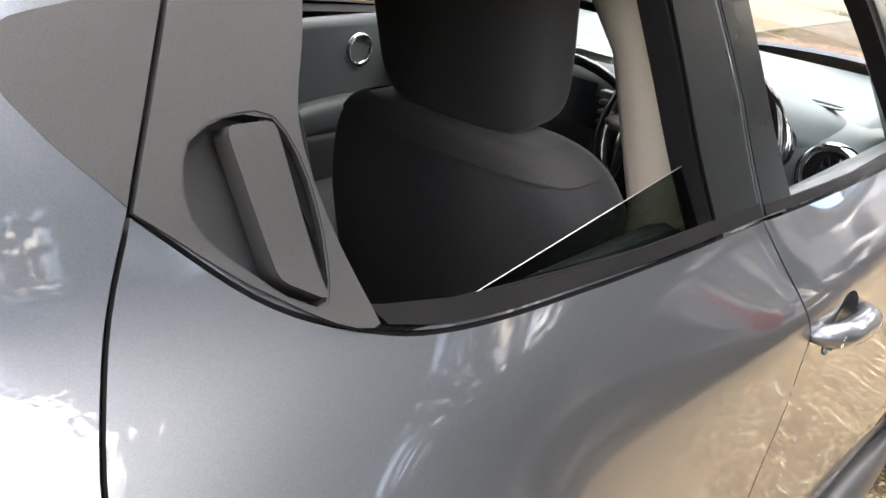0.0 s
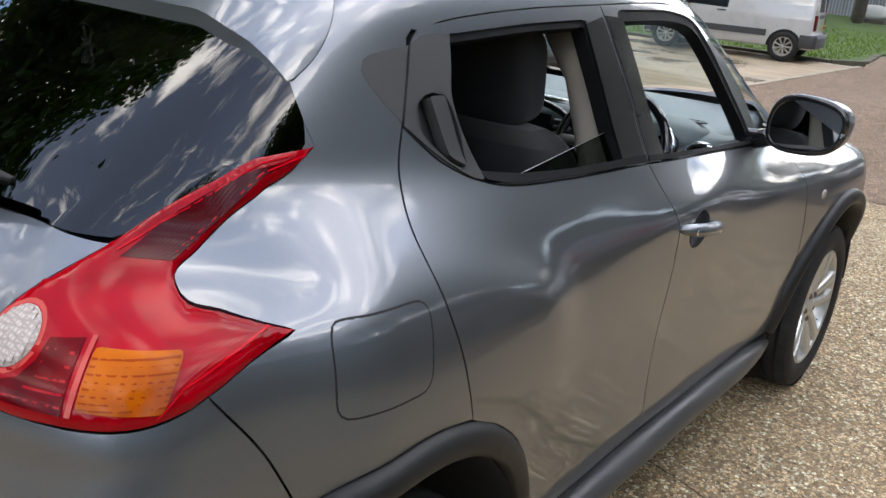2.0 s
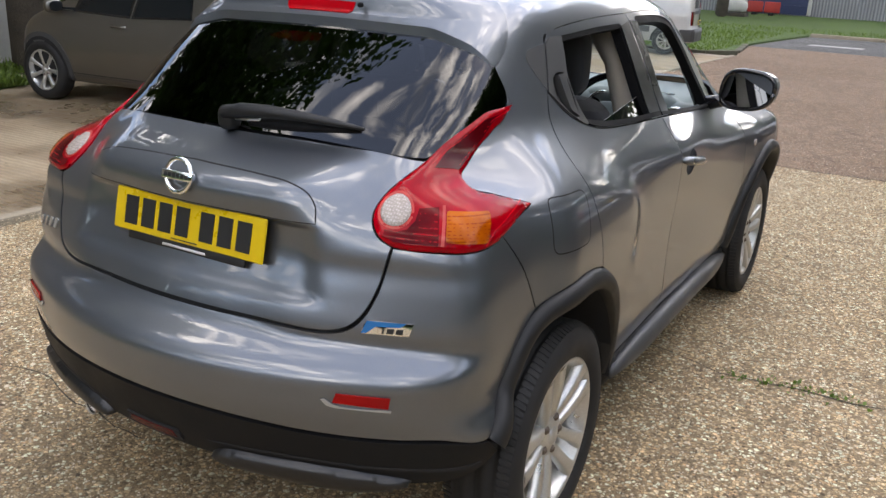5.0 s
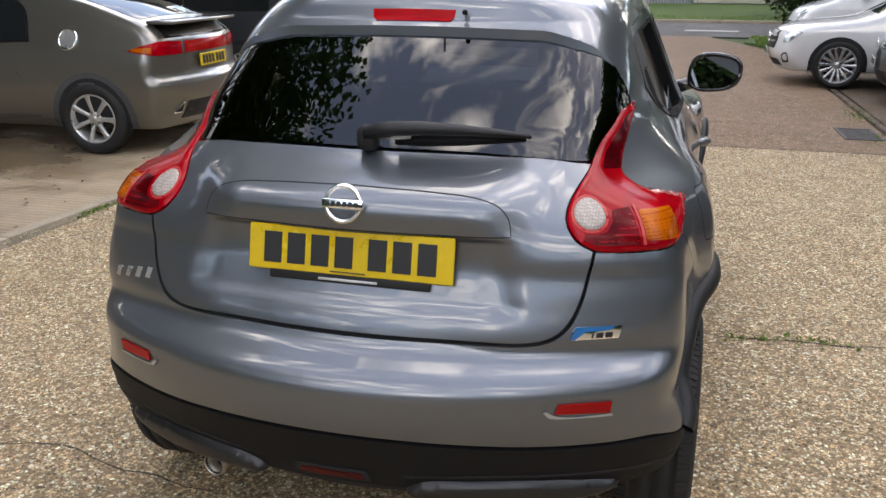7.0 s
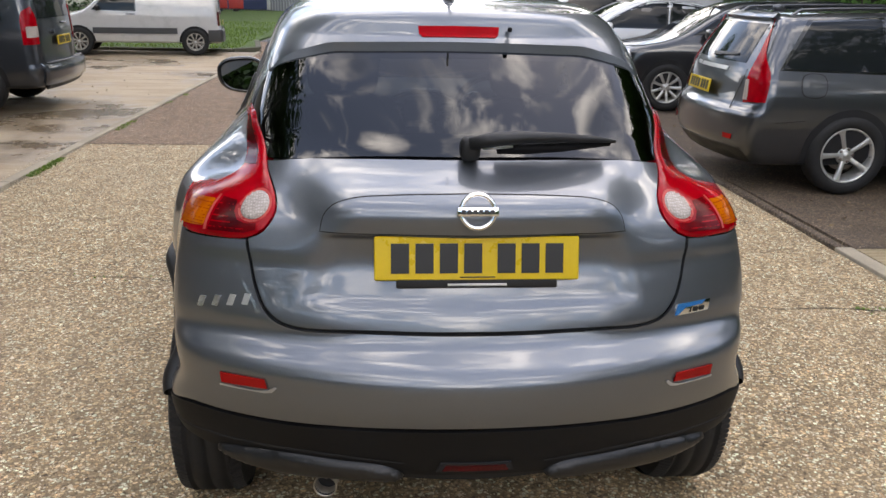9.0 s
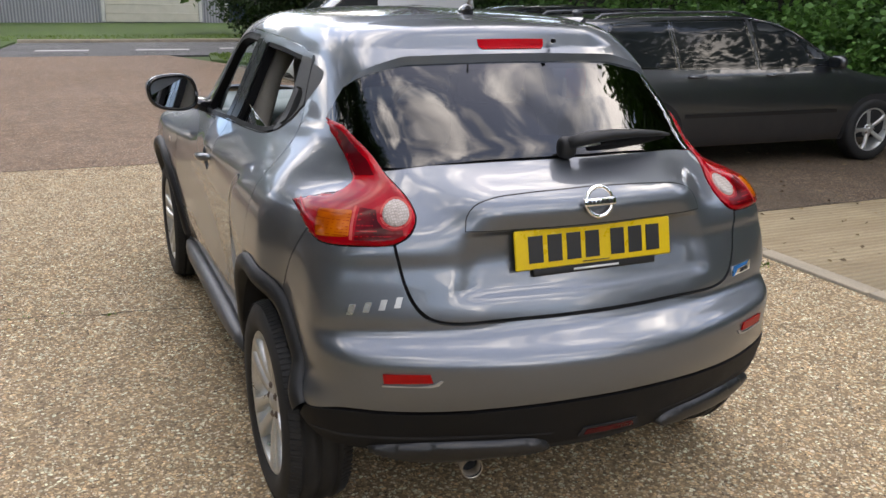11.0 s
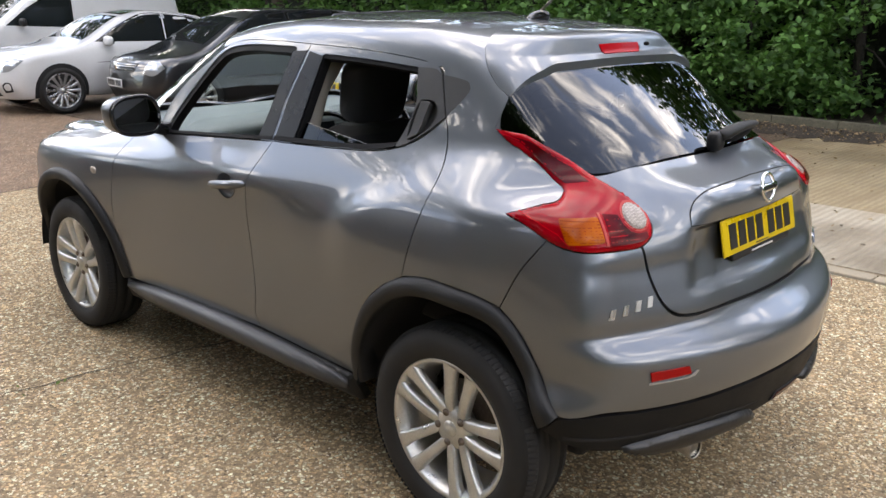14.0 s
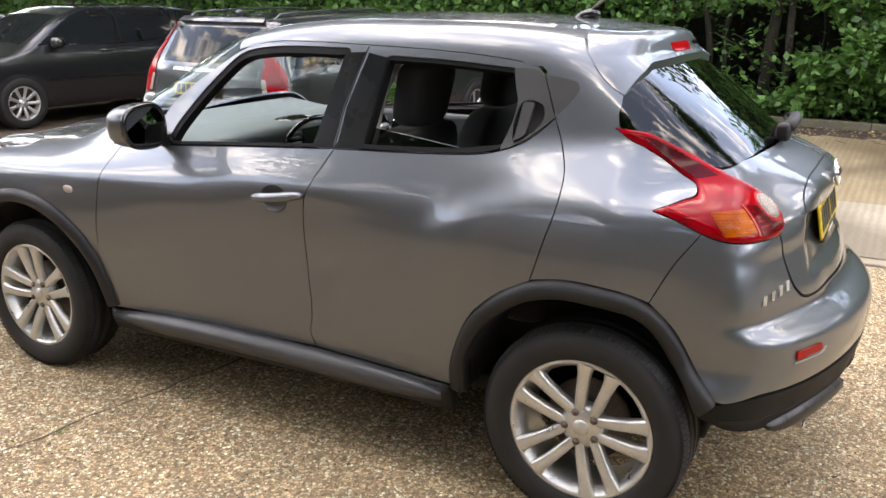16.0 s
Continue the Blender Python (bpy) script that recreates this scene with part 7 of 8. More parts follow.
sheet("ground_soil_right", [(9.38, -12), (13.5, -12), (13.5, 24), (9.38, 24)], 0.03, SOIL, "dark leaf litter under the hedge", "soil", 0.1)
sheet("ground_litter", [(8.55 + 0.28 * noise.noise((0.9 * k, 2.0, 0.0)) + 0.16 * noise.noise((3.1 * k, 7.0, 0.0)) - (0.35 if 1.5 < -6.0 + 0.15 * k < 7.0 else 0.0), -6.0 + 0.15 * k) for k in range(120)] + [(9.21, 11.9), (9.21, -6.05)], 0.001, SOIL, "dirt washed out over the bay", "soil", 0.02)
WHITELINE = varied("worn white road paint", (0.341, 0.3348, 0.31), 0.8, scale=8, spread=0.3, fine=60, bump=0.2, dist=0.002)
for x0, x1, y in ((-1.9, -0.6, 22.6), (0.6, 2.0, 22.6), (2.9, 3.3, 23.0)):
    sheet("road_marking", [(x0, y), (x1, y), (x1 + 0.05, y + 0.45), (x0 + 0.05, y + 0.45)], -0.001, WHITELINE, "worn white road marking", "road marking", 0.004)


def edging(name, line, width, height, mat, label, piece=1.0):
    """Kerb stones laid end to end along a line, each a piece of its own."""
    top = thing(name, label, "kerb", kind="structure")
    rnd = random.Random(5)
    for (ax, ay), (bx, by) in zip(line, line[1:]):
        L = math.hypot(bx - ax, by - ay)
        n = max(1, round(L / piece))
        a = math.degrees(math.atan2(by - ay, bx - ax))
        for i in range(n):
            t = (i + 0.5) / n
            me = KERBS.setdefault((round(L / n, 2), width, height), None)
            if me is None:
                o = part("kerb_stone", rbox((-L / n / 2 + 0.004, -width / 2, -0.1), (L / n / 2 - 0.004, width / 2, height), 0.008, 2), mat, top)
                KERBS[(round(L / n, 2), width, height)] = o.data
            else:
                o = new("kerb_stone", me)
                o.parent = top
            o.matrix_basis = pose(ax + (bx - ax) * t, ay + (by - ay) * t, rnd.uniform(-0.002, 0.002), rnd.uniform(-0.6, 0.6), rnd.uniform(-0.2, 0.2), a + rnd.uniform(-0.25, 0.25))


KERBS = {}
edging("trim_kerb_left", [(-3.36, -2.5), (-3.04, 6.05), (-2.74, 12.4), (-2.61, 17.4)], 0.09, 0.012, KERB, "flush pale concrete edging", 0.9)
edging("trim_kerb_right", [(2.83, -9.0), (2.83, 2.52)], 0.12, 0.012, KERB, "flush pale concrete edging", 0.9)
edging("trim_kerb_far_right", [(2.83, 2.53), (2.83, 6.05), (2.70, 13.0), (2.36, 17.0)], 0.07, 0.004, BAYD, "flush dark concrete edging", 0.9)
MOSSY = varied("mossy dark concrete", (0.078, 0.072, 0.048), 0.95, scale=2.5, spread=0.5, fine=40, bump=0.6, dist=0.006)
edging("trim_kerb_hedge", [(9.29, -12), (9.29, 23)], 0.14, 0.101, MOSSY, "low mossy concrete kerb", 0.9)
edging("trim_kerb_road", [(-2.4, 26.5), (20, 26.5), (40, 26.5)], 0.15, 0.09, KERB, "low concrete road kerb", 2.0)
edging("trim_kerb_verge", [(-12, 17.5), (-3.2, 17.5), (-2.7, 18.2), (-3.0, 20.5)], 0.13, 0.05, MOSSY, "low mossy verge kerb", 0.9)
sheet("ground_verge_left", [(-40, 17.6), (-3.25, 17.6), (-2.8, 18.3), (-3.05, 20.55), (-2.75, 24.0), (-2.45, 26.6), (-40, 26.6)], 0.03, TURF, "mown grass verge", "grass", 0.1)
sheet("ground_verge_right", [(3.0, 17.1), (12, 17.1), (12, 20.55), (2.2, 20.55), (1.95, 18.6)], 0.03, TURF, "grass verge under a bush", "grass", 0.1)
sheet("ground_lawn_left", [(-16, -14), (-9.3, -14), (-9.3, 2.8), (-7.55, 3.3), (-7.9, 4.4), (-9.3, 5.2), (-9.3, 17.4), (-16, 17.4)], 0.03, TURF, "rough grass before a brick building", "grass", 0.1)


def crack(name, line, width, seed, mat):
    """An uneven crack: a thin dark ribbon sunk into the surface's edge, wandering along a line."""
    rnd = random.Random(seed)
    pts = []
    for (ax, ay), (bx, by) in zip(line, line[1:]):
        n = max(2, int(math.hypot(bx - ax, by - ay) / 0.06))
        for i in range(n):
            t = i / n
            pts.append((ax + (bx - ax) * t, ay + (by - ay) * t))
    p = np.array(pts) + 0.0
    off = np.array([noise.noise((i * 0.21, seed * 3.7, 0)) for i in range(len(p))]) * 0.05 + np.array([rnd.uniform(-1, 1) for _ in p]) * 0.006
    p[:, 1] += off
    w = width * np.array([0.35 + 0.9 * abs(noise.noise((i * 0.37, seed, 5.0))) for i in range(len(p))])
    vs = np.concatenate([np.column_stack([p[:, 0], p[:, 1] - w, np.full(len(p), 0.0022)]), np.column_stack([p[:, 0], p[:, 1] + w, np.full(len(p), 0.0022)])])
    n = len(p)
    return tagged(part(name, (vs, [[i, i + 1, n + i + 1, n + i] for i in range(n - 1)]), mat, smooth=False), "thin dark crack across the driveway", "crack", kind="structure")


CRACKM = varied("crack filled with dirt", (0.055, 0.045, 0.03), 1.0, scale=20, spread=0.5, fine=90, bump=0.6, dist=0.01)
crack("trim_crack", [(-3.1, 2.32), (-1.4, 1.98), (0.2, 1.70), (1.0, 1.40), (1.7, 1.50), (2.74, 1.38)], 0.008, 1, CRACKM)
crack("trim_crack", [(-2.98, 6.05), (2.74, 6.05)], 0.020, 2, CRACKM)
crack("trim_crack", [(-2.2, -0.35), (-1.3, -0.20), (-0.5, -0.32)], 0.006, 3, CRACKM)
crack("trim_crack", [(2.92, 2.52), (9.2, 2.52)], 0.016, 4, CRACKM)
crack("trim_crack", [(-9.2, 6.0), (-3.1, 6.05)], 0.022, 5, CRACKM)
crack("trim_crack", [(-9.2, 11.6), (-2.85, 11.7)], 0.018, 6, CRACKM)

# ---- plants ----


def leaf_mat(name, dark, light):
    m = Mat(name, light, 0.5, Specular_IOR_Level=0.35)
    g = m.node("ShaderNodeNewGeometry")
    m.to("Base Color", m.ramp(g.outputs["Random Per Island"], (0.0, dark), (0.6, tuple((a + b) / 2 for a, b in zip(dark, light))), (1.0, light)))
    v = m.coords()
    m.to("Roughness", m.ramp(m.noise(v, 3, 3), (0.3, 0.4), (0.7, 0.65)))
    out = m.nt.nodes["Material Output"]
    tr, mx = m.node("ShaderNodeBsdfTranslucent"), m.node("ShaderNodeMixShader", Fac=0.25)
    tr.inputs["Color"].default_value = (light[0] * 1.3, light[1] * 1.5, light[2], 1)
    m.link(m.b.outputs[0], mx.inputs[1]), m.link(tr.outputs[0], mx.inputs[2]), m.link(mx.outputs[0], out.inputs["Surface"])
    return m.m


HEDGE = leaf_mat("hedge leaves", (0.012, 0.038, 0.010), (0.12, 0.25, 0.065))
IVY = leaf_mat("dark evergreen leaves", (0.0072, 0.018, 0.0048), (0.024, 0.051, 0.012))
LIME = leaf_mat("tree leaves", (0.0168, 0.042, 0.0072), (0.06, 0.114, 0.021))
GRASSM = leaf_mat("grass blades", (0.0455, 0.078, 0.013), (0.143, 0.208, 0.039))
# near-black colour that stands in for the shade deep inside the hedges
HEDGESHADE = varied("near-black hedge shade", (0.0072, 0.0108, 0.0042), 1.0, scale=3, spread=0.6, fine=25, bump=1.0, dist=0.05)
# darker copy of the bark: the hedge's shade is put into its colour
STEMS = varied("bark darkened as in shade", (0.022, 0.018, 0.014), 0.95, scale=5, spread=0.5, fine=45, bump=1.0, dist=0.02)
BARK = varied("rough grey bark", (0.057, 0.0468, 0.036), 0.95, scale=5, spread=0.45, fine=45, bump=1.0, dist=0.02)


def leaves(centres, size, rng, droop=0.3, aim=None):
    """Folded leaves, five corners each, at the centres."""
    n = len(centres)
    a, tilt = rng.uniform(0, 2 * math.pi, n), rng.normal(-droop, 0.45, n)
    u = np.stack([np.cos(a) * np.cos(tilt), np.sin(a) * np.cos(tilt), np.sin(tilt)], 1)
    if aim is not None:
        u = u + aim
        u /= np.linalg.norm(u, axis=1, keepdims=True)
    w = np.cross(u, rng.normal(0, 0.5, (n, 3)) + np.array([0, 0, 1.0]))
    w /= np.maximum(np.linalg.norm(w, axis=1, keepdims=True), 1e-6)
    nn = np.cross(w, u)
    s = size * rng.uniform(0.6, 1.25, n)[:, None]
    p = [centres, centres + s * (0.45 * u + 0.33 * w + 0.07 * nn), centres + s * u, centres + s * (0.45 * u - 0.33 * w + 0.07 * nn)]
    vs = np.stack(p, 1).reshape(-1, 3)
    i = np.arange(n)[:, None] * 4
    fs = np.concatenate([i + np.array([[0, 1, 2]]), i + np.array([[0, 2, 3]])])
    return vs, fs


def raw(name, vs, fs, mat, parent=None, label="", category="", kind="", group=""):
    me = bpy.data.meshes.new(name)
    me.vertices.add(len(vs))
    me.vertices.foreach_set("co", np.asarray(vs, np.float32).ravel())
    me.loops.add(fs.size)
    me.loops.foreach_set("vertex_index", fs.astype(np.int32).ravel())
    me.polygons.add(len(fs))
    me.polygons.foreach_set("loop_start", np.arange(0, fs.size, fs.shape[1], dtype=np.int32))
    me.materials.append(mat)
    me.update(calc_edges=True)
    ob = new(name, me)
    if parent is not None:
        ob.parent = parent
    return tagged(ob, label, category, group, kind)


def blob_points(n, centre, radii, rng, shellness=0.55):
    d = rng.normal(0, 1, (n, 3))
    d /= np.linalg.norm(d, axis=1, keepdims=True)
    r = rng.uniform(shellness, 1.0, n) ** 0.6
    lump = np.array([1 + 0.28 * noise.noise(Vector(q) * 2.3 + Vector(centre)) for q in d])
    return np.array(centre) + d * np.array(radii) * (r * lump)[:, None]


def hedge():
    rng = np.random.default_rng(11)
    top = thing("hedge", "tall overgrown leafy hedge behind the bays", "hedge")
    core, many = [], []
    for k in range(190):
        y = -11 + 35 * (k + rng.uniform(-0.4, 0.4)) / 190
        z = rng.choice([0.9, 2.0, 3.2, 4.6, 6.0], p=[0.32, 0.32, 0.26, 0.10, 0.0]) + rng.uniform(-0.4, 0.4)
        x = 10.1 + rng.uniform(-0.25, 0.7) + 0.10 * z - (0.55 if 6 < y < 8 and z < 2 else 0)
        r = rng.uniform(0.65, 1.15)
        core.append(((x, y, z), r))
        near = -3 < y < 9 and z < 3.4
        many.append(blob_points(780 if near else 420, (x, y, z), (r * 0.95, r * 1.15, r), rng))
    for k in range(70):
        # low growth that hangs over the kerb
        y = -6 + 18 * (k + rng.uniform(-0.4, 0.4)) / 70
        many.append(blob_points(520, (9.85 + rng.uniform(-0.3, 0.15), y, rng.uniform(0.35, 1.1)), (rng.uniform(0.4, 0.6), 0.6, rng.uniform(0.4, 0.6)), rng))
    p = np.concatenate(many)
    p = p[(p[:, 2] > 0.08) & (p[:, 2] < 4.7 + 0.5 * np.sin(1.9 * p[:, 1]) + 0.3 * np.sin(5.1 * p[:, 1] + 2 * p[:, 0]))]
    # a hollow under the boughs, and smaller gaps between the clumps
    rag = np.array([noise.noise((q[1] * 1.9, q[2] * 1.9, 3.0)) for q in p])
    gap = np.array([noise.noise((q[1] * 1.25, q[2] * 1.5, 8.0)) for q in p])
    hollow = (((p[:, 1] - 1.6) / 1.25) ** 2 + ((p[:, 2] - 1.0) / 0.62) ** 2 < 1 + 1.1 * rag) & (rng.uniform(0, 1, len(p)) > 0.05)
    p = p[~hollow & ~((gap > 0.30) & (p[:, 0] < 10.35))]
    near = (p[:, 1] > -3) & (p[:, 1] < 9) & (p[:, 2] < 3.4)
    vs, fs = leaves(p[near], 0.125, rng)
    tagged(raw("foliage", vs, fs, HEDGE, top), kind="stuff")
    vs, fs = leaves(p[~near], 0.16, rng)
    tagged(raw("foliage", vs, fs, HEDGE, top), kind="stuff")
    # stems and shaded depth
    for k in range(26):
        y = -8 + 1.1 * k + rng.uniform(-0.4, 0.4)
        x = 10.3 + rng.uniform(-0.3, 0.4)
        part("stem", sweep([(x, y, 0.0), (x + rng.uniform(-0.2, 0.2), y + rng.uniform(-0.2, 0.2), 1.2), (x + rng.uniform(-0.3, 0.5), y + rng.uniform(-0.5, 0.5), 3.2)], [0.05, 0.04, 0.02], 7), STEMS, top)
    for y, x, r in ((0.95, 10.45, 0.055), (1.25, 10.6, 0.085), (2.05, 10.5, 0.05), (2.65, 10.62, 0.07)):
        part("stem", sweep([(x, y, -0.02), (x + 0.03, y + rng.uniform(-0.08, 0.08), 0.9), (x + 0.1, y + rng.uniform(-0.3, 0.3), 2.4)], [r * 1.15, r, r * 0.7], 9), STEMS, top)
        part("stem", sweep([(x, y, 0.5), (x - 0.12, y + 0.35, 0.95), (x - 0.2, y + 0.75, 1.15)], [r * 0.3, r * 0.22, r * 0.1], 6), STEMS, top)
    # backing sheet whose colour supplies the shade between the leaves
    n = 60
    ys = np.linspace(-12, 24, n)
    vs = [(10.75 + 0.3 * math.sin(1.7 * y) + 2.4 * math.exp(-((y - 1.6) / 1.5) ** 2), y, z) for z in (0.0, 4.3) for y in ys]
    part("inner_shade", (vs, [[i, i + 1, n + i + 1, n + i] for i in range(n - 1)]), HEDGESHADE, top)


def tree(name, label, at, height, crown, trunk, n, mat, size, seed, low=0.35):
    """A tapered trunk, forked limbs and a lumpy crown of leaves."""
    rng = np.random.default_rng(seed)
    top = thing(name, label, "tree", at=pose(*at))
    h0 = height * low
    bend = rng.uniform(-0.25, 0.25, 2)
    part("trunk", sweep([(0, 0, -0.15), (0, 0, 0.12), (bend[0] * 0.2, bend[1] * 0.2, h0 * 0.5), (bend[0], bend[1], h0), (bend[0] * 1.5, bend[1] * 1.5, height * 0.75)],
                        [trunk * 1.5, trunk * 1.1, trunk * 0.95, trunk * 0.8, trunk * 0.25], 14), BARK, top)
    pts = []
    for k in range(11):
        a = 2 * math.pi * k / 11 + rng.uniform(-0.3, 0.3)
        r = crown * rng.uniform(0.45, 0.8)
        z1 = height * rng.uniform(low + 0.15, 0.88)
        e = np.array([bend[0] + r * math.cos(a), bend[1] + r * math.sin(a), z1])
        s = np.array([bend[0], bend[1], h0 * rng.uniform(0.75, 1.15)])
        part("limb", sweep([s, (s + e) / 2 + np.array([0, 0, 0.25]), e], [trunk * 0.4, trunk * 0.22, trunk * 0.08], 7), BARK, top)
        pts.append(blob_points(n // 13, e, (crown * 0.48, crown * 0.48, height * 0.15), rng, 0.3))
    pts.append(blob_points(2 * n // 13, (bend[0], bend[1], height * 0.86), (crown * 0.55, crown * 0.55, height * 0.14), rng, 0.3))
    vs, fs = leaves(np.concatenate(pts), size, rng)
    tagged(raw("crown", vs, fs, mat, top), kind="stuff")


hedge()
# the first two trees are out of view, added to shape the tail's reflections
tree("tree", "unseen leafy tree added behind the drive", (-8.5, -9.5, 0.0), 12.0, 4.2, 0.3, 9000, LIME, 0.24, 11, 0.22)
tree("tree", "unseen leafy tree added behind the drive", (10.5, -12.5, 0.0), 7.5, 3.2, 0.26, 6000, LIME, 0.22, 12, 0.22)
tree("tree", "tall leafy tree by a brick building", (-8.80, 5.2, 0.03), 14.0, 5.4, 0.27, 32000, LIME, 0.24, 3, 0.30)
tree("tree", "leafy tree behind the hedge", (11.6, 4.6, 0), 12.6, 5.0, 0.24, 36000, LIME, 0.25, 4, 0.29)
tree("tree", "leafy tree behind the hedge", (11.4, 10.8, 0), 15.0, 5.4, 0.24, 36000, LIME, 0.27, 5, 0.27)
tree("tree", "leafy tree behind the hedge", (10.9, 16.6, 0), 15.0, 4.8, 0.24, 30000, LIME, 0.28, 13, 0.27)
tree("tree", "leafy tree behind the hedge", (12.2, -8.2, 0), 14.0, 4.2, 0.24, 20000, LIME, 0.22, 6, 0.27)
tree("tree", "tall tree behind the corner bushes", (8.3, 21.8, 0), 14.0, 4.6, 0.24, 26000, LIME, 0.30, 15, 0.33)
tree("tree", "tall leafy tree on the rough grass", (-10.4, -0.9, 0.0), 13.0, 4.3, 0.25, 24000, LIME, 0.25, 17, 0.28)
# out of view, added to block a sliver of sky mirrored in the bumper
tree("tree", "unseen leafy tree added to fill a sky gap", (-11.8, -6.0, 0.0), 10.0, 3.8, 0.22, 9000, LIME, 0.24, 16, 0.14)
tree("tree", "street tree on the far lawn", (-7.7, 37.5, -0.05), 14.0, 4.6, 0.24, 9000, LIME, 0.34, 7, 0.24)
tree("tree", "street tree on the far lawn", (6.0, 33.0, -0.05), 7.0, 3.4, 0.2, 8000, LIME, 0.26, 8, 0.10)
tree("tree", "street tree on the far lawn", (-12.0, 30.0, -0.05), 13.0, 4.6, 0.25, 9000, LIME, 0.32, 9, 0.22)
tree("tree", "street tree on the far lawn", (11.0, 29.5, -0.05), 8.0, 3.4, 0.25, 6000, LIME, 0.24, 10, 0.22)


def bush(name, label, at, radii, n, size, mat, seed):
    rng = np.random.default_rng(seed)
    top = thing(name, label, "bush", at=pose(*at))
    pts = np.concatenate([blob_points(n // 6, (rng.uniform(-0.5, 0.5) * radii[0], rng.uniform(-0.5, 0.5) * radii[1], radii[2] * rng.uniform(0.2, 1.0)), np.array(radii) * rng.uniform(0.5, 0.75), rng, 0.4) for _ in range(6)])
    pts = pts[pts[:, 2] > 0.03]
    vs, fs = leaves(pts, size, rng)
    tagged(raw("foliage", vs, fs, mat, top), kind="stuff")
    for k in range(5):
        a = k * 1.26
        part("stem", sweep([(0.1 * math.cos(a), 0.1 * math.sin(a), 0), (0.4 * radii[0] * math.cos(a), 0.4 * radii[1] * math.sin(a), radii[2] * 0.8)], [0.03, 0.012], 6), BARK, top)


def unseen_hedge():
    """A tall hedge out of view, added behind to darken what the tail reflects."""
    rng = np.random.default_rng(14)
    top = thing("hedge", "unseen dark hedge added behind the drive", "hedge")
    pts = [blob_points(360, (x, -17.5 + rng.uniform(-0.6, 0.6), z), (1.5, 1.0, 1.2), rng) for x in np.arange(-15, 15, 1.3) for z in (1.0, 2.6, 4.0)]
    p = np.concatenate(pts)
    vs, fs = leaves(p[p[:, 2] > 0.05], 0.26, rng)
    tagged(raw("foliage", vs, fs, IVY, top), kind="stuff")
    # backing slab, coloured as the shade inside the leaves
    part("inner_shade", rbox((-16, -18.0, -0.05), (16, -17.8, 4.2), 0), HEDGESHADE, top, smooth=False)
    for x in np.arange(-14.5, 15, 2.6):
        part("stem", sweep([(x, -17.6, -0.05), (x + rng.uniform(-0.2, 0.2), -17.6, 1.6), (x + rng.uniform(-0.4, 0.4), -17.5, 4.0)], [0.07, 0.05, 0.02], 7), BARK, top)


unseen_hedge()
bush("bush", "large dark evergreen bush at the corner", (4.3, 19.2, 0.03), (2.3, 1.4, 2.1), 30000, 0.11, IVY, 21)
bush("bush", "dark evergreen bush at the corner", (8.2, 18.8, 0.03), (2.2, 1.5, 2.0), 9000, 0.11, IVY, 22)
bush("bush", "leafy shrub against a brick wall", (-8.95, 5.9, 0.03), (0.5, 0.5, 0.9), 1500, 0.09, LIME, 23)
bush("bush", "dark shrub beyond the parked vans", (-9.3, 21.5, -0.05), (2.2, 1.2, 1.3), 6000, 0.11, IVY, 24)


def grass(name, label, areas, n, height, seed):
    rng = np.random.default_rng(seed)
    pts = []
    for (x0, x1, y0, y1), share in areas:
        k = int(n * share)
        pts.append(np.column_stack([rng.uniform(x0, x1, k), rng.uniform(y0, y1, k), np.full(k, 0.03)]))
    p = np.concatenate(pts)
    m = len(p)
    a, h = rng.uniform(0, 6.28, m), height * rng.uniform(0.5, 1.3, m)
    w = np.column_stack([np.cos(a), np.sin(a), 0 * a]) * (0.012 + height * 0.05)
    lean = np.column_stack([rng.normal(0, 0.4, m), rng.normal(0, 0.4, m), np.ones(m)]) * h[:, None]
    vs = np.stack([p - w, p + w, p + lean], 1).reshape(-1, 3)
    raw(name, vs, (np.arange(m)[:, None] * 3 + np.array([[0, 1, 2]])), GRASSM, None, label, "grass", "stuff")


grass("grass_tufts", "rough grass by the brick building", [((-9.3, -7.7, 3.2, 4.4), 0.45), ((-9.3, -8.6, 0.5, 7.0), 0.35), ((-12, -9.3, 0, 8), 0.2)], 9000, 0.10, 31)
grass("grass_tufts", "mown grass on the verges", [((-14, -3.1, 17.7, 26.4), 0.6), ((2.2, 8, 17.3, 20.4), 0.3), ((-10, 12, 26.8, 30), 0.2)], 16000, 0.07, 32)


def weeds(line, n, seed, spread=0.03, h=0.022):
    rng = np.random.default_rng(seed)
    t = rng.uniform(0, len(line) - 1.001, n)
    i = t.astype(int)
    L = np.array(line, float)
    p = L[i] + (L[i + 1] - L[i]) * (t - i)[:, None] + rng.normal(0, spread, (n, 2))
    keep = np.array([noise.noise((x * 1.3, y * 1.3, seed)) > 0.0 for x, y in p])
    p = np.column_stack([p, np.zeros(n)])[keep]
    vs, fs = leaves(p, h, rng, droop=-0.6)
    raw("weeds", vs, fs, GRASSM, None, "small green weeds growing in a crack", "weeds", "stuff")


weeds([(-3.0, 2.30), (-1.4, 1.98), (0.2, 1.70)], 90, 41)
weeds([(1.0, 1.42), (1.7, 1.50), (2.7, 1.38)], 260, 42)
weeds([(-3.14, 0.5), (-3.02, 4.0), (-2.95, 6.0), (-2.62, 13.0)], 5200, 43, 0.022, 0.020)
weeds([(2.72, 5.6), (2.70, 7.6), (2.66, 9.0)], 320, 44, 0.08, 0.028)


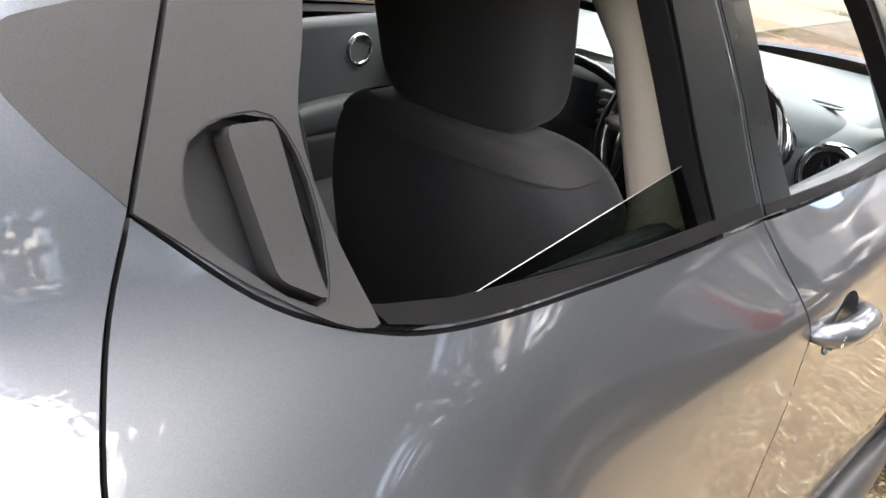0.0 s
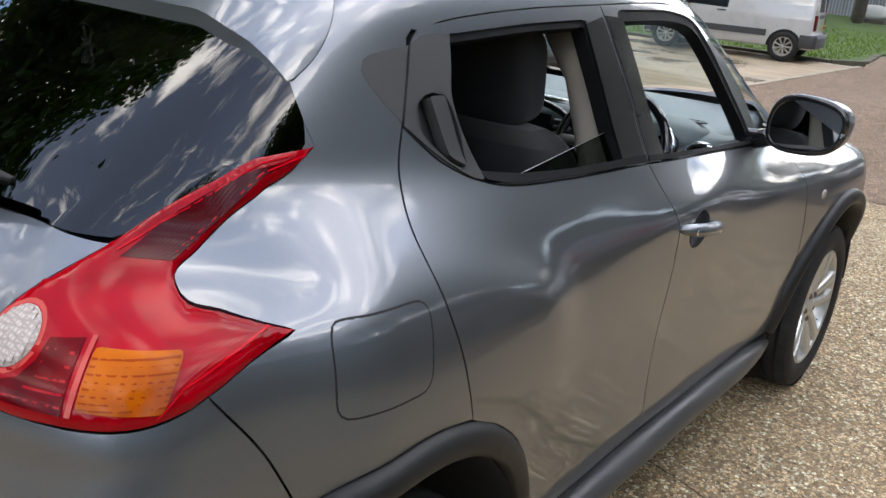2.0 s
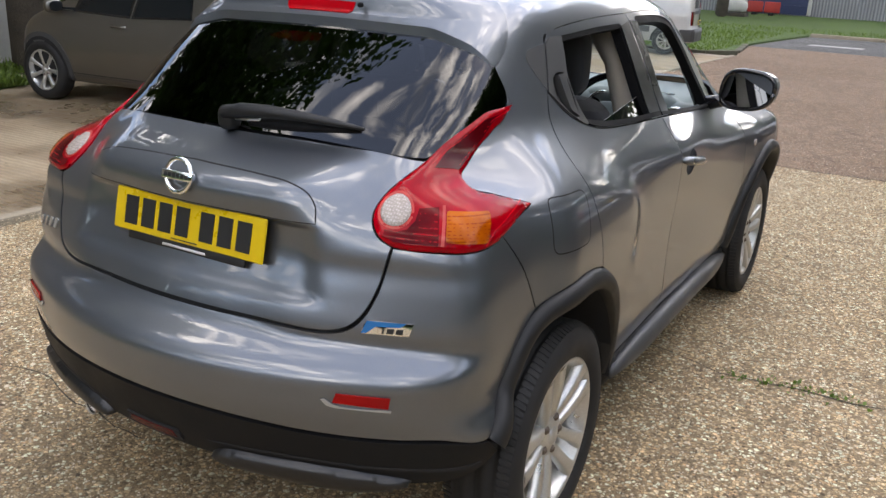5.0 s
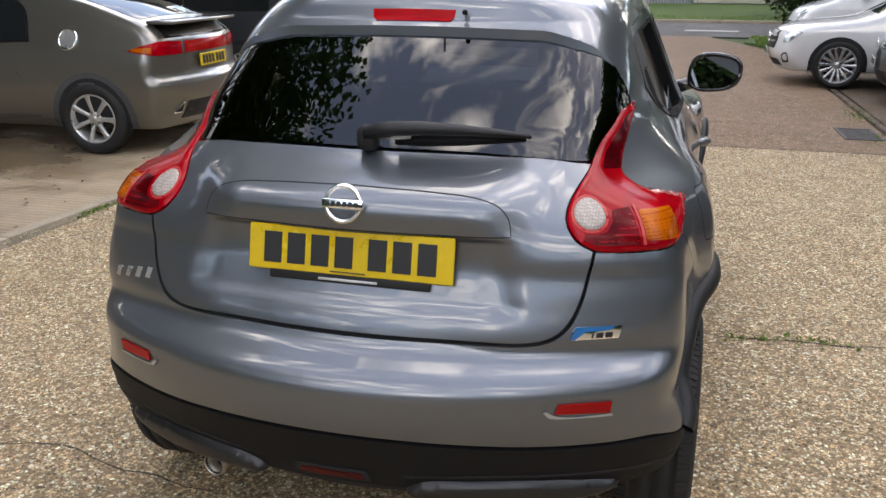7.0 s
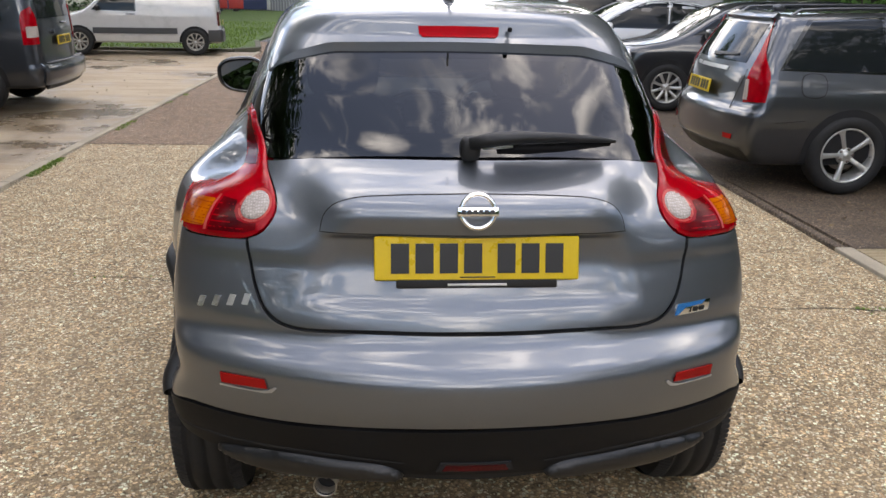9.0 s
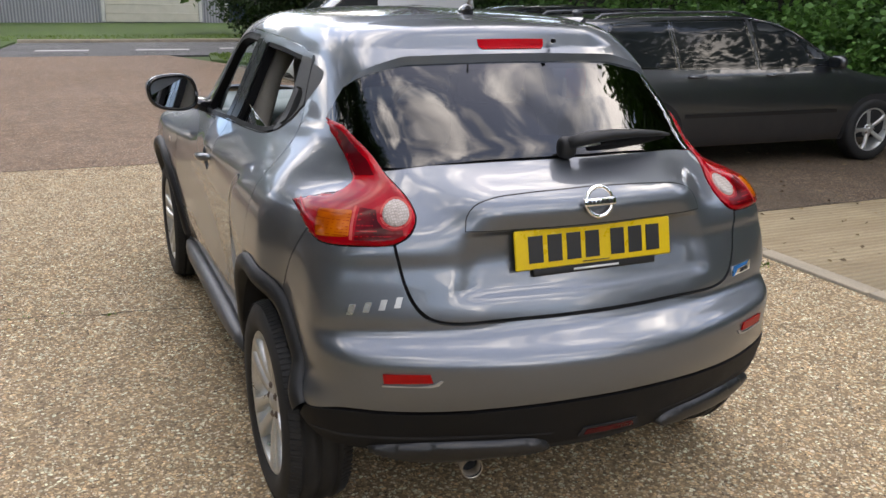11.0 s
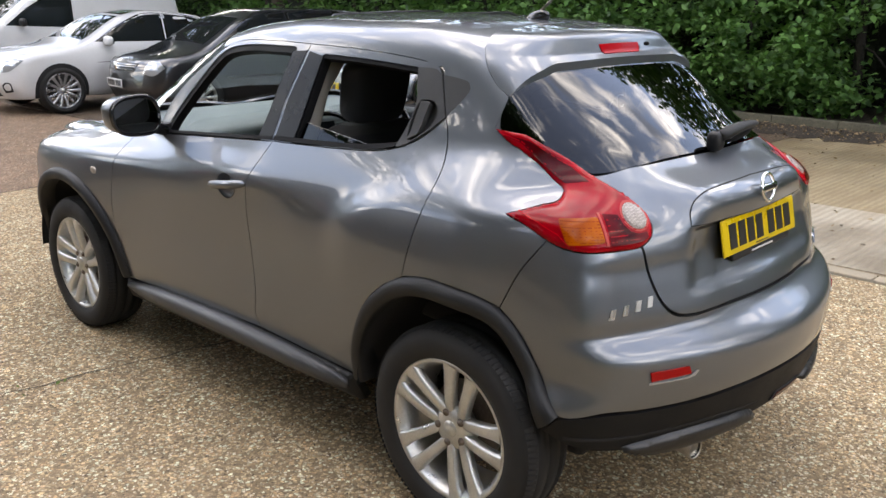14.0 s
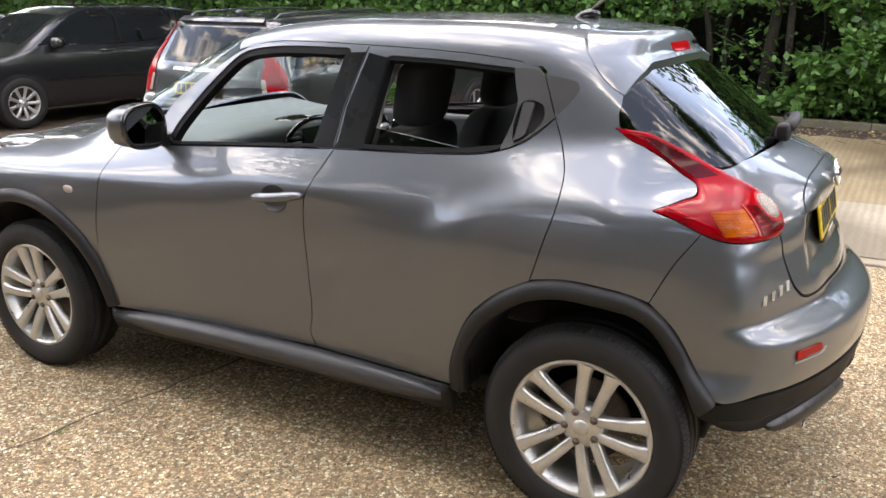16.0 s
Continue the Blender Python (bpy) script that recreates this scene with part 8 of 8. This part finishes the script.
def scattered():
    """Loose pale stones, twigs and dead leaves lying about."""
    rng = np.random.default_rng(51)
    n = 150000
    p = np.column_stack([rng.uniform(-3.2, 2.7, n), -2.2 + 8.1 * rng.uniform(0, 1, n) ** 1.35, np.zeros(n)])
    base = np.array([(1, 0, 0), (-1, 0, 0), (0, 1, 0), (0, -1, 0), (0, 0, 0.7), (0, 0, -0.3)], float)
    tri = np.array([(0, 2, 4), (2, 1, 4), (1, 3, 4), (3, 0, 4)])
    s = rng.uniform(0.0026, 0.0062, n) * np.where(rng.uniform(0, 1, n) > 0.985, 1.8, 1)
    v = p[:, None] + base[None] * s[:, None, None] * rng.uniform(0.6, 1.3, (n, 6, 3))
    fs = (np.arange(n)[:, None, None] * 6 + tri[None]).reshape(-1, 3)
    m = Mat("loose stones", (0.5, 0.45, 0.38), 0.8)
    g = m.node("ShaderNodeNewGeometry")
    m.to("Base Color", m.ramp(g.outputs["Random Per Island"], (0.0, (0.06, 0.042, 0.027)), (0.40, (0.30, 0.218, 0.122)), (1.0, (0.70, 0.60, 0.44))))
    raw("loose_gravel", v.reshape(-1, 3), fs, m.m, None, "loose pale stones on the driveway", "gravel", "stuff")
    k = 900
    p = np.column_stack([rng.uniform(3, 9.2, k), rng.uniform(0, 8, k), np.full(k, 0.004)])
    p2 = np.column_stack([rng.uniform(-9, -3.2, 500), rng.uniform(-1, 16, 500), np.full(500, 0.004)])
    vs, fs = leaves(np.concatenate([p, p2]), 0.045, rng, droop=0.0)
    vs[:, 2] = np.clip(vs[:, 2], 0.002, 0.018)
    lx = 9.2 - np.abs(rng.normal(0, 0.5, 2600))
    lp = np.column_stack([lx, rng.uniform(-4, 10, 2600), np.full(2600, 0.006)])
    v2, f2 = leaves(lp, 0.05, rng, droop=0.0)
    v2[:, 2] = np.clip(v2[:, 2], 0.003, 0.03)
    vs, fs = np.concatenate([vs, v2]), np.concatenate([fs, f2 + len(vs)])
    dm = Mat("dead leaves", (0.2, 0.13, 0.06), 0.9)
    g = dm.node("ShaderNodeNewGeometry")
    dm.to("Base Color", dm.ramp(g.outputs["Random Per Island"], (0.0, (0.06, 0.04, 0.02)), (1.0, (0.30, 0.22, 0.12))))
    raw("leaf_litter", vs, fs, dm.m, None, "dead leaves scattered over the bays", "leaves", "stuff")
    vs, fs = [], []
    for k in range(420):
        x, y, a, ln = 9.18 - abs(rng.normal(0, 0.42)), rng.uniform(-3, 9.5), rng.uniform(0, 3.14), rng.uniform(0.06, 0.32)
        d, w = np.array([math.cos(a), math.sin(a), 0]) * ln / 2, np.array([-math.sin(a), math.cos(a), 0]) * 0.004
        c = np.array([x, y, 0.008])
        i = len(vs)
        vs += [c - d - w, c - d + w, c + d + w * 0.4, c + d - w * 0.4, c + d * 0.1 + np.array([0, 0, 0.008])]
        fs += [[i, i + 4, i + 1], [i + 1, i + 4, i + 2], [i + 2, i + 4, i + 3], [i + 3, i + 4, i]]
    raw("fallen_twigs", np.array(vs), np.array(fs), BARK, None, "fallen twigs lying along the hedge", "twigs", "stuff")


def scrap(x, y, w, d, turn, mat, label, seed):
    """A crumpled piece of paper or film lying on the ground."""
    rng = np.random.default_rng(seed)
    n = 9
    vs = np.array([(w * (i / (n - 1) - 0.5) * (1 - 0.15 * rng.uniform()), d * (j / (n - 1) - 0.5) * (1 - 0.15 * rng.uniform()), 0.006 + 0.03 * abs(noise.noise((i * 0.45, j * 0.45, seed * 5.0))) + rng.uniform(0, 0.006)) for j in range(n) for i in range(n)])
    ob = part("litter_scrap", (vs, [[j * n + i, j * n + i + 1, (j + 1) * n + i + 1, (j + 1) * n + i] for j in range(n - 1) for i in range(n - 1)]), mat, smooth=False)
    ob.matrix_basis = pose(x, y, 0.003, 0, 0, turn)
    tagged(ob, label, "litter", "litter by the hedge")


SCRAPW = varied("dirty white paper", (0.42, 0.43, 0.44), 0.8, scale=9, spread=0.3, fine=60, bump=0.2, dist=0.002)
SCRAPY = varied("faded yellow wrapper", (0.42, 0.40, 0.12), 0.5, scale=9, spread=0.4, fine=60, bump=0.2, dist=0.002)
scrap(7.93, 4.44, 0.15, 0.09, 20, SCRAPW, "crumpled dirty white paper lying on damp ground", 3)
scrap(8.62, 4.48, 0.24, 0.12, -15, SCRAPY, "crumpled faded yellow wrapper by the hedge", 4)


def drain():
    """An iron drain cover let into the edge of the drive."""
    iron = varied("worn dark iron", (0.055, 0.052, 0.050), 0.6, 0.4, scale=9, spread=0.3, fine=120, bump=0.3, dist=0.002)
    top = thing("drain_cover", "dark worn iron drain cover set in the driveway", "drain", at=pose(2.48, 7.1, 0.0, 0, 0, 2))
    part("plate", rbox((-0.17, -0.30, -0.02), (0.17, 0.30, 0.003), 0), iron, top, smooth=False)
    for x in (-0.185, 0.155):
        part("frame", rbox((x, -0.33, -0.03), (x + 0.03, 0.33, 0.008), 0.002), iron, top, smooth=False)
    for y in (-0.33, 0.30):
        part("frame", rbox((-0.155, y, -0.03), (0.155, y + 0.03, 0.008), 0.002), iron, top, smooth=False)
    for k in range(11):
        y = -0.275 + 0.053 * k
        part("bar", rbox((-0.15, y, 0.0), (0.15, y + 0.024, 0.0065), 0.0015), iron, top, smooth=False)


scattered()
drain()
weeds([(2.18, 6.72), (2.70, 6.70)], 90, 77, 0.05)

# ---- buildings and posts ----
BRICK = varied("buff brick", (0.282, 0.216, 0.141), 0.85, scale=3, spread=0.3, fine=60, bump=0.4, dist=0.003)
MORTAR = varied("grey mortar", (0.18, 0.162, 0.132), 0.95, scale=9, spread=0.2, fine=80, bump=0.5, dist=0.004)
CLAD = Mat("grey ribbed cladding", (0.19, 0.195, 0.21), 0.5)
_w = CLAD.node("ShaderNodeTexWave", Scale=2.2, Distortion=0.0)
CLAD.link(CLAD.coords(), _w.inputs["Vector"])
CLAD.to("Base Color", CLAD.ramp(_w.outputs["Color"], (0.2, (0.125, 0.13, 0.14)), (0.8, (0.23, 0.235, 0.25)))).bump(_w.outputs["Color"], 0.6, 0.05)
CREAM = varied("cream roller door", (0.42, 0.396, 0.336), 0.6, scale=2, spread=0.12, fine=30, bump=0.1, dist=0.003)
NAVY = varied("blue roller door", (0.03, 0.042, 0.102), 0.5, scale=2, spread=0.2, fine=30, bump=0.1, dist=0.003)
RENDERW = varied("white painted render", (0.4092, 0.4092, 0.3906), 0.85, scale=2, spread=0.12, fine=50, bump=0.2, dist=0.003)
GALV = varied("galvanised steel", (0.2232, 0.2356, 0.248), 0.5, 0.5, scale=6, spread=0.2, fine=60, bump=0.1, dist=0.001)
REDCLOTH = varied("red plastic barrier", (0.341, 0.0248, 0.0186), 0.6, scale=4, spread=0.25, fine=30, bump=0.1, dist=0.004)
FRAMEB = varied("dark window frame", (0.018, 0.0156, 0.0144), 0.5, scale=6, spread=0.2, fine=50, bump=0.05, dist=0.001)


def brick_building():
    h = thing("brick_building", "low buff brick building with dark-framed windows", "building")
    X = -9.75
    # the front wall is built in pieces round its window
    wy0, wy1, wz0, wz1 = 6.55, 8.1, 1.25, 2.35
    for a, b, c, d in ((-10, wy0, -0.05, 4.6), (wy1, 16, -0.05, 4.6), (wy0, wy1, -0.05, wz0), (wy0, wy1, wz1, 4.6)):
        part("wall", rbox((X - 0.3, a, c), (X - 0.012, b, d), 0), MORTAR, h, "buff brick wall", smooth=False)
    part("wall", rbox((X - 8, -10, -0.05), (X - 0.3, -9.7, 4.6), 0), MORTAR, h, smooth=False)
    part("wall", rbox((X - 8, 15.7, -0.05), (X - 0.3, 16, 4.6), 0), MORTAR, h, smooth=False)
    part("roof", rbox((X - 8.2, -10.3, 4.6), (X + 0.25, 16.3, 4.85), 0.02), CLAD.m, h)
    part("corner_post", rbox((X - 0.02, 5.28, -0.05), (X + 0.05, 5.72, 4.6), 0.01), RENDERW, h, "white painted strip")
    win = part("window", rbox((X - 0.12, wy0, wz0), (X - 0.04, wy1, wz0 + 0.07), 0.008), FRAMEB, h, "dark-framed window")
    for lo, hi in (((wy0, wz1 - 0.07), (wy1, wz1)), ((wy0, wz0), (wy0 + 0.07, wz1)), ((wy1 - 0.07, wz0), (wy1, wz1)), ((wy0 + 0.7, wz0), (wy0 + 0.76, wz1))):
        part("window_bar", rbox((X - 0.12, lo[0], lo[1]), (X - 0.04, hi[0], hi[1]), 0.008), FRAMEB, win)
    part("pane", rbox((X - 0.09, wy0 + 0.03, wz0 + 0.03), (X - 0.08, wy1 - 0.03, wz1 - 0.03), 0), SHADED, win)
    # bricks: single ones where they are seen near, the rest joined
    rnd = random.Random(8)
    bw, bh, j = 0.215, 0.065, 0.010
    base = part("brick", rbox((-0.02, -bw / 2, -bh / 2), (0.012, bw / 2, bh / 2), 0.004, 1), BRICK, h, smooth=False)
    first, count, rest = True, 0, []
    for k in range(58):
        z = 0.02 + k * (bh + j) + bh / 2
        y = 1.0 + (bw + j) / 2 * (k % 2)
        while y < 9.4:
            y += bw + j
            if 5.25 < y < 5.75 or (wy0 - 0.11 < y < wy1 + 0.11 and wz0 - 0.04 < z < wz1 + 0.04):
                continue
            dx = rnd.uniform(-0.003, 0.003)
            if 3.4 < y < 5.3 and z < 2.6 and count < 300:
                o = base if first else new("brick", base.data)
                first = False
                o.parent, o.matrix_basis = h, pose(X - 0.002 + dx, y, z)
                count += 1
            else:
                rest.append((X - 0.002 + dx, y, z))
    c = np.array([(x, yy, zz) for x in (-0.02, 0.010) for yy in (-bw / 2, bw / 2) for zz in (-bh / 2, bh / 2)])
    f = np.array([[4, 6, 7, 5], [0, 4, 5, 1], [2, 3, 7, 6], [1, 5, 7, 3], [0, 2, 6, 4]])
    r = np.array(rest)
    tagged(raw("brickwork", (r[:, None] + c[None]).reshape(-1, 3), (np.arange(len(r))[:, None, None] * 8 + f[None]).reshape(-1, 4), BRICK, h), kind="stuff")


def warehouse():
    h = thing("warehouse", "grey ribbed metal warehouse with cream and blue doors", "building")
    part("wall", rbox((-40, 44, -0.1), (40, 44.3, 7.5), 0), CLAD.m, h, "grey ribbed metal wall", smooth=False)
    part("roof", rbox((-40.5, 43.7, 7.5), (40.5, 60, 7.9), 0.02), CLAD.m, h)
    for x0, x1, mat in ((1.0, 5.4, CREAM), (6.9, 10.6, NAVY), (-16, -11.5, CREAM), (-8, -5.2, NAVY)):
        d = part("door", rbox((x0, 43.90, 0), (x1, 43.99, 4.2), 0.01), mat, h, "tall roller door")
        for z in np.arange(0.4, 4.2, 0.42):
            part("door_rib", rbox((x0 + 0.02, 43.87, z), (x1 - 0.02, 43.90, z + 0.03), 0), mat, d)
        for x in (x0 - 0.18, x1 + 0.02):
            part("door_frame", rbox((x, 43.86, 0), (x + 0.16, 44.0, 4.4), 0.01), RENDERW, d)
    for x in (-3.5, 0.2, 12.0):
        part("downpipe", sweep([(x, 43.9, 0), (x, 43.9, 7.4)], 0.08, 8), RENDERW, h)


def lamp_post(at, h, r):
    top = thing("lamp_post", "grey galvanised lamp post on grass", "lamp post", at=pose(*at))
    part("post_base", sweep([(0, 0, -0.1), (0, 0, 1.25), (0, 0, 1.32)], [r * 1.5, r * 1.5, r], 14), GALV, top)
    part("post", sweep([(0, 0, 1.3), (0, 0, h)], [r, r * 0.6], 12), GALV, top)
    part("lamp_arm", sweep([(0, 0, h - 0.05), (0.3, 0, h + 0.1), (0.8, 0, h + 0.15)], [r * 0.6, r * 0.5, r * 0.5], 8), GALV, top)
    part("lamp_head", moved(cushion((0.55, 0.22, 0.12), 3), pose(1.0, 0, h + 0.15)), GALV, top)


brick_building()
warehouse()
lamp_post((-8.90, 4.45, 0.03), 6.0, 0.058)
lamp_post((-3.79, 20.7, 0.03), 6.5, 0.085)
sign = thing("road_sign", "plain grey sign board on a post", "sign", at=pose(-4.9, 21.6, 0.03))
part("sign_board", rbox((-1.0, -0.03, 1.55), (1.0, 0.0, 2.4), 0.02), RENDERW, sign)
for x in (-0.8, 0.8):
    part("sign_post", sweep([(x, 0.03, 0), (x, 0.03, 2.4)], 0.04, 8), GALV, sign)
bar = thing("barrier", "red plastic barrier on the far lawn", "barrier", at=pose(-7.65, 42.3, -0.05))
for k in range(2):
    part("barrier_panel", rbox((0.78 * k, -0.05, 0.12), (0.78 * k + 0.72, 0.05, 0.62), 0.04), REDCLOTH, bar)
    part("barrier_foot", rbox((0.78 * k + 0.25, -0.25, 0), (0.78 * k + 0.47, 0.25, 0.13), 0.02), PLASTIC, bar)
stack = thing("pallet_stack", "white wrapped goods on the far lawn", "goods", at=pose(-7.5, 39.0, -0.05))
part("wrapped_goods", moved(cushion((1.1, 0.7, 0.6), 2.6), pose(0, 0, 0.43)), RENDERW, stack)
part("pallet", rbox((-0.55, -0.4, 0), (0.55, 0.4, 0.15), 0.01), BARK, stack)


def far_woods():
    rng = np.random.default_rng(77)
    pts = []
    for k in range(90):
        a = 2 * math.pi * k / 90 + rng.uniform(-0.03, 0.03)
        r = rng.uniform(62, 80)
        pts.append(blob_points(520, (r * math.cos(a), r * math.sin(a), rng.uniform(2.5, 5.5)), (4.5, 4.5, rng.uniform(3.5, 5.5)), rng, 0.5))
    p = np.concatenate(pts)
    p = p[p[:, 2] > 0]
    vs, fs = leaves(p, 0.75, rng)
    raw("far_woods", vs, fs, IVY, None, "belt of distant leafy trees", "woods", "stuff")


far_woods()
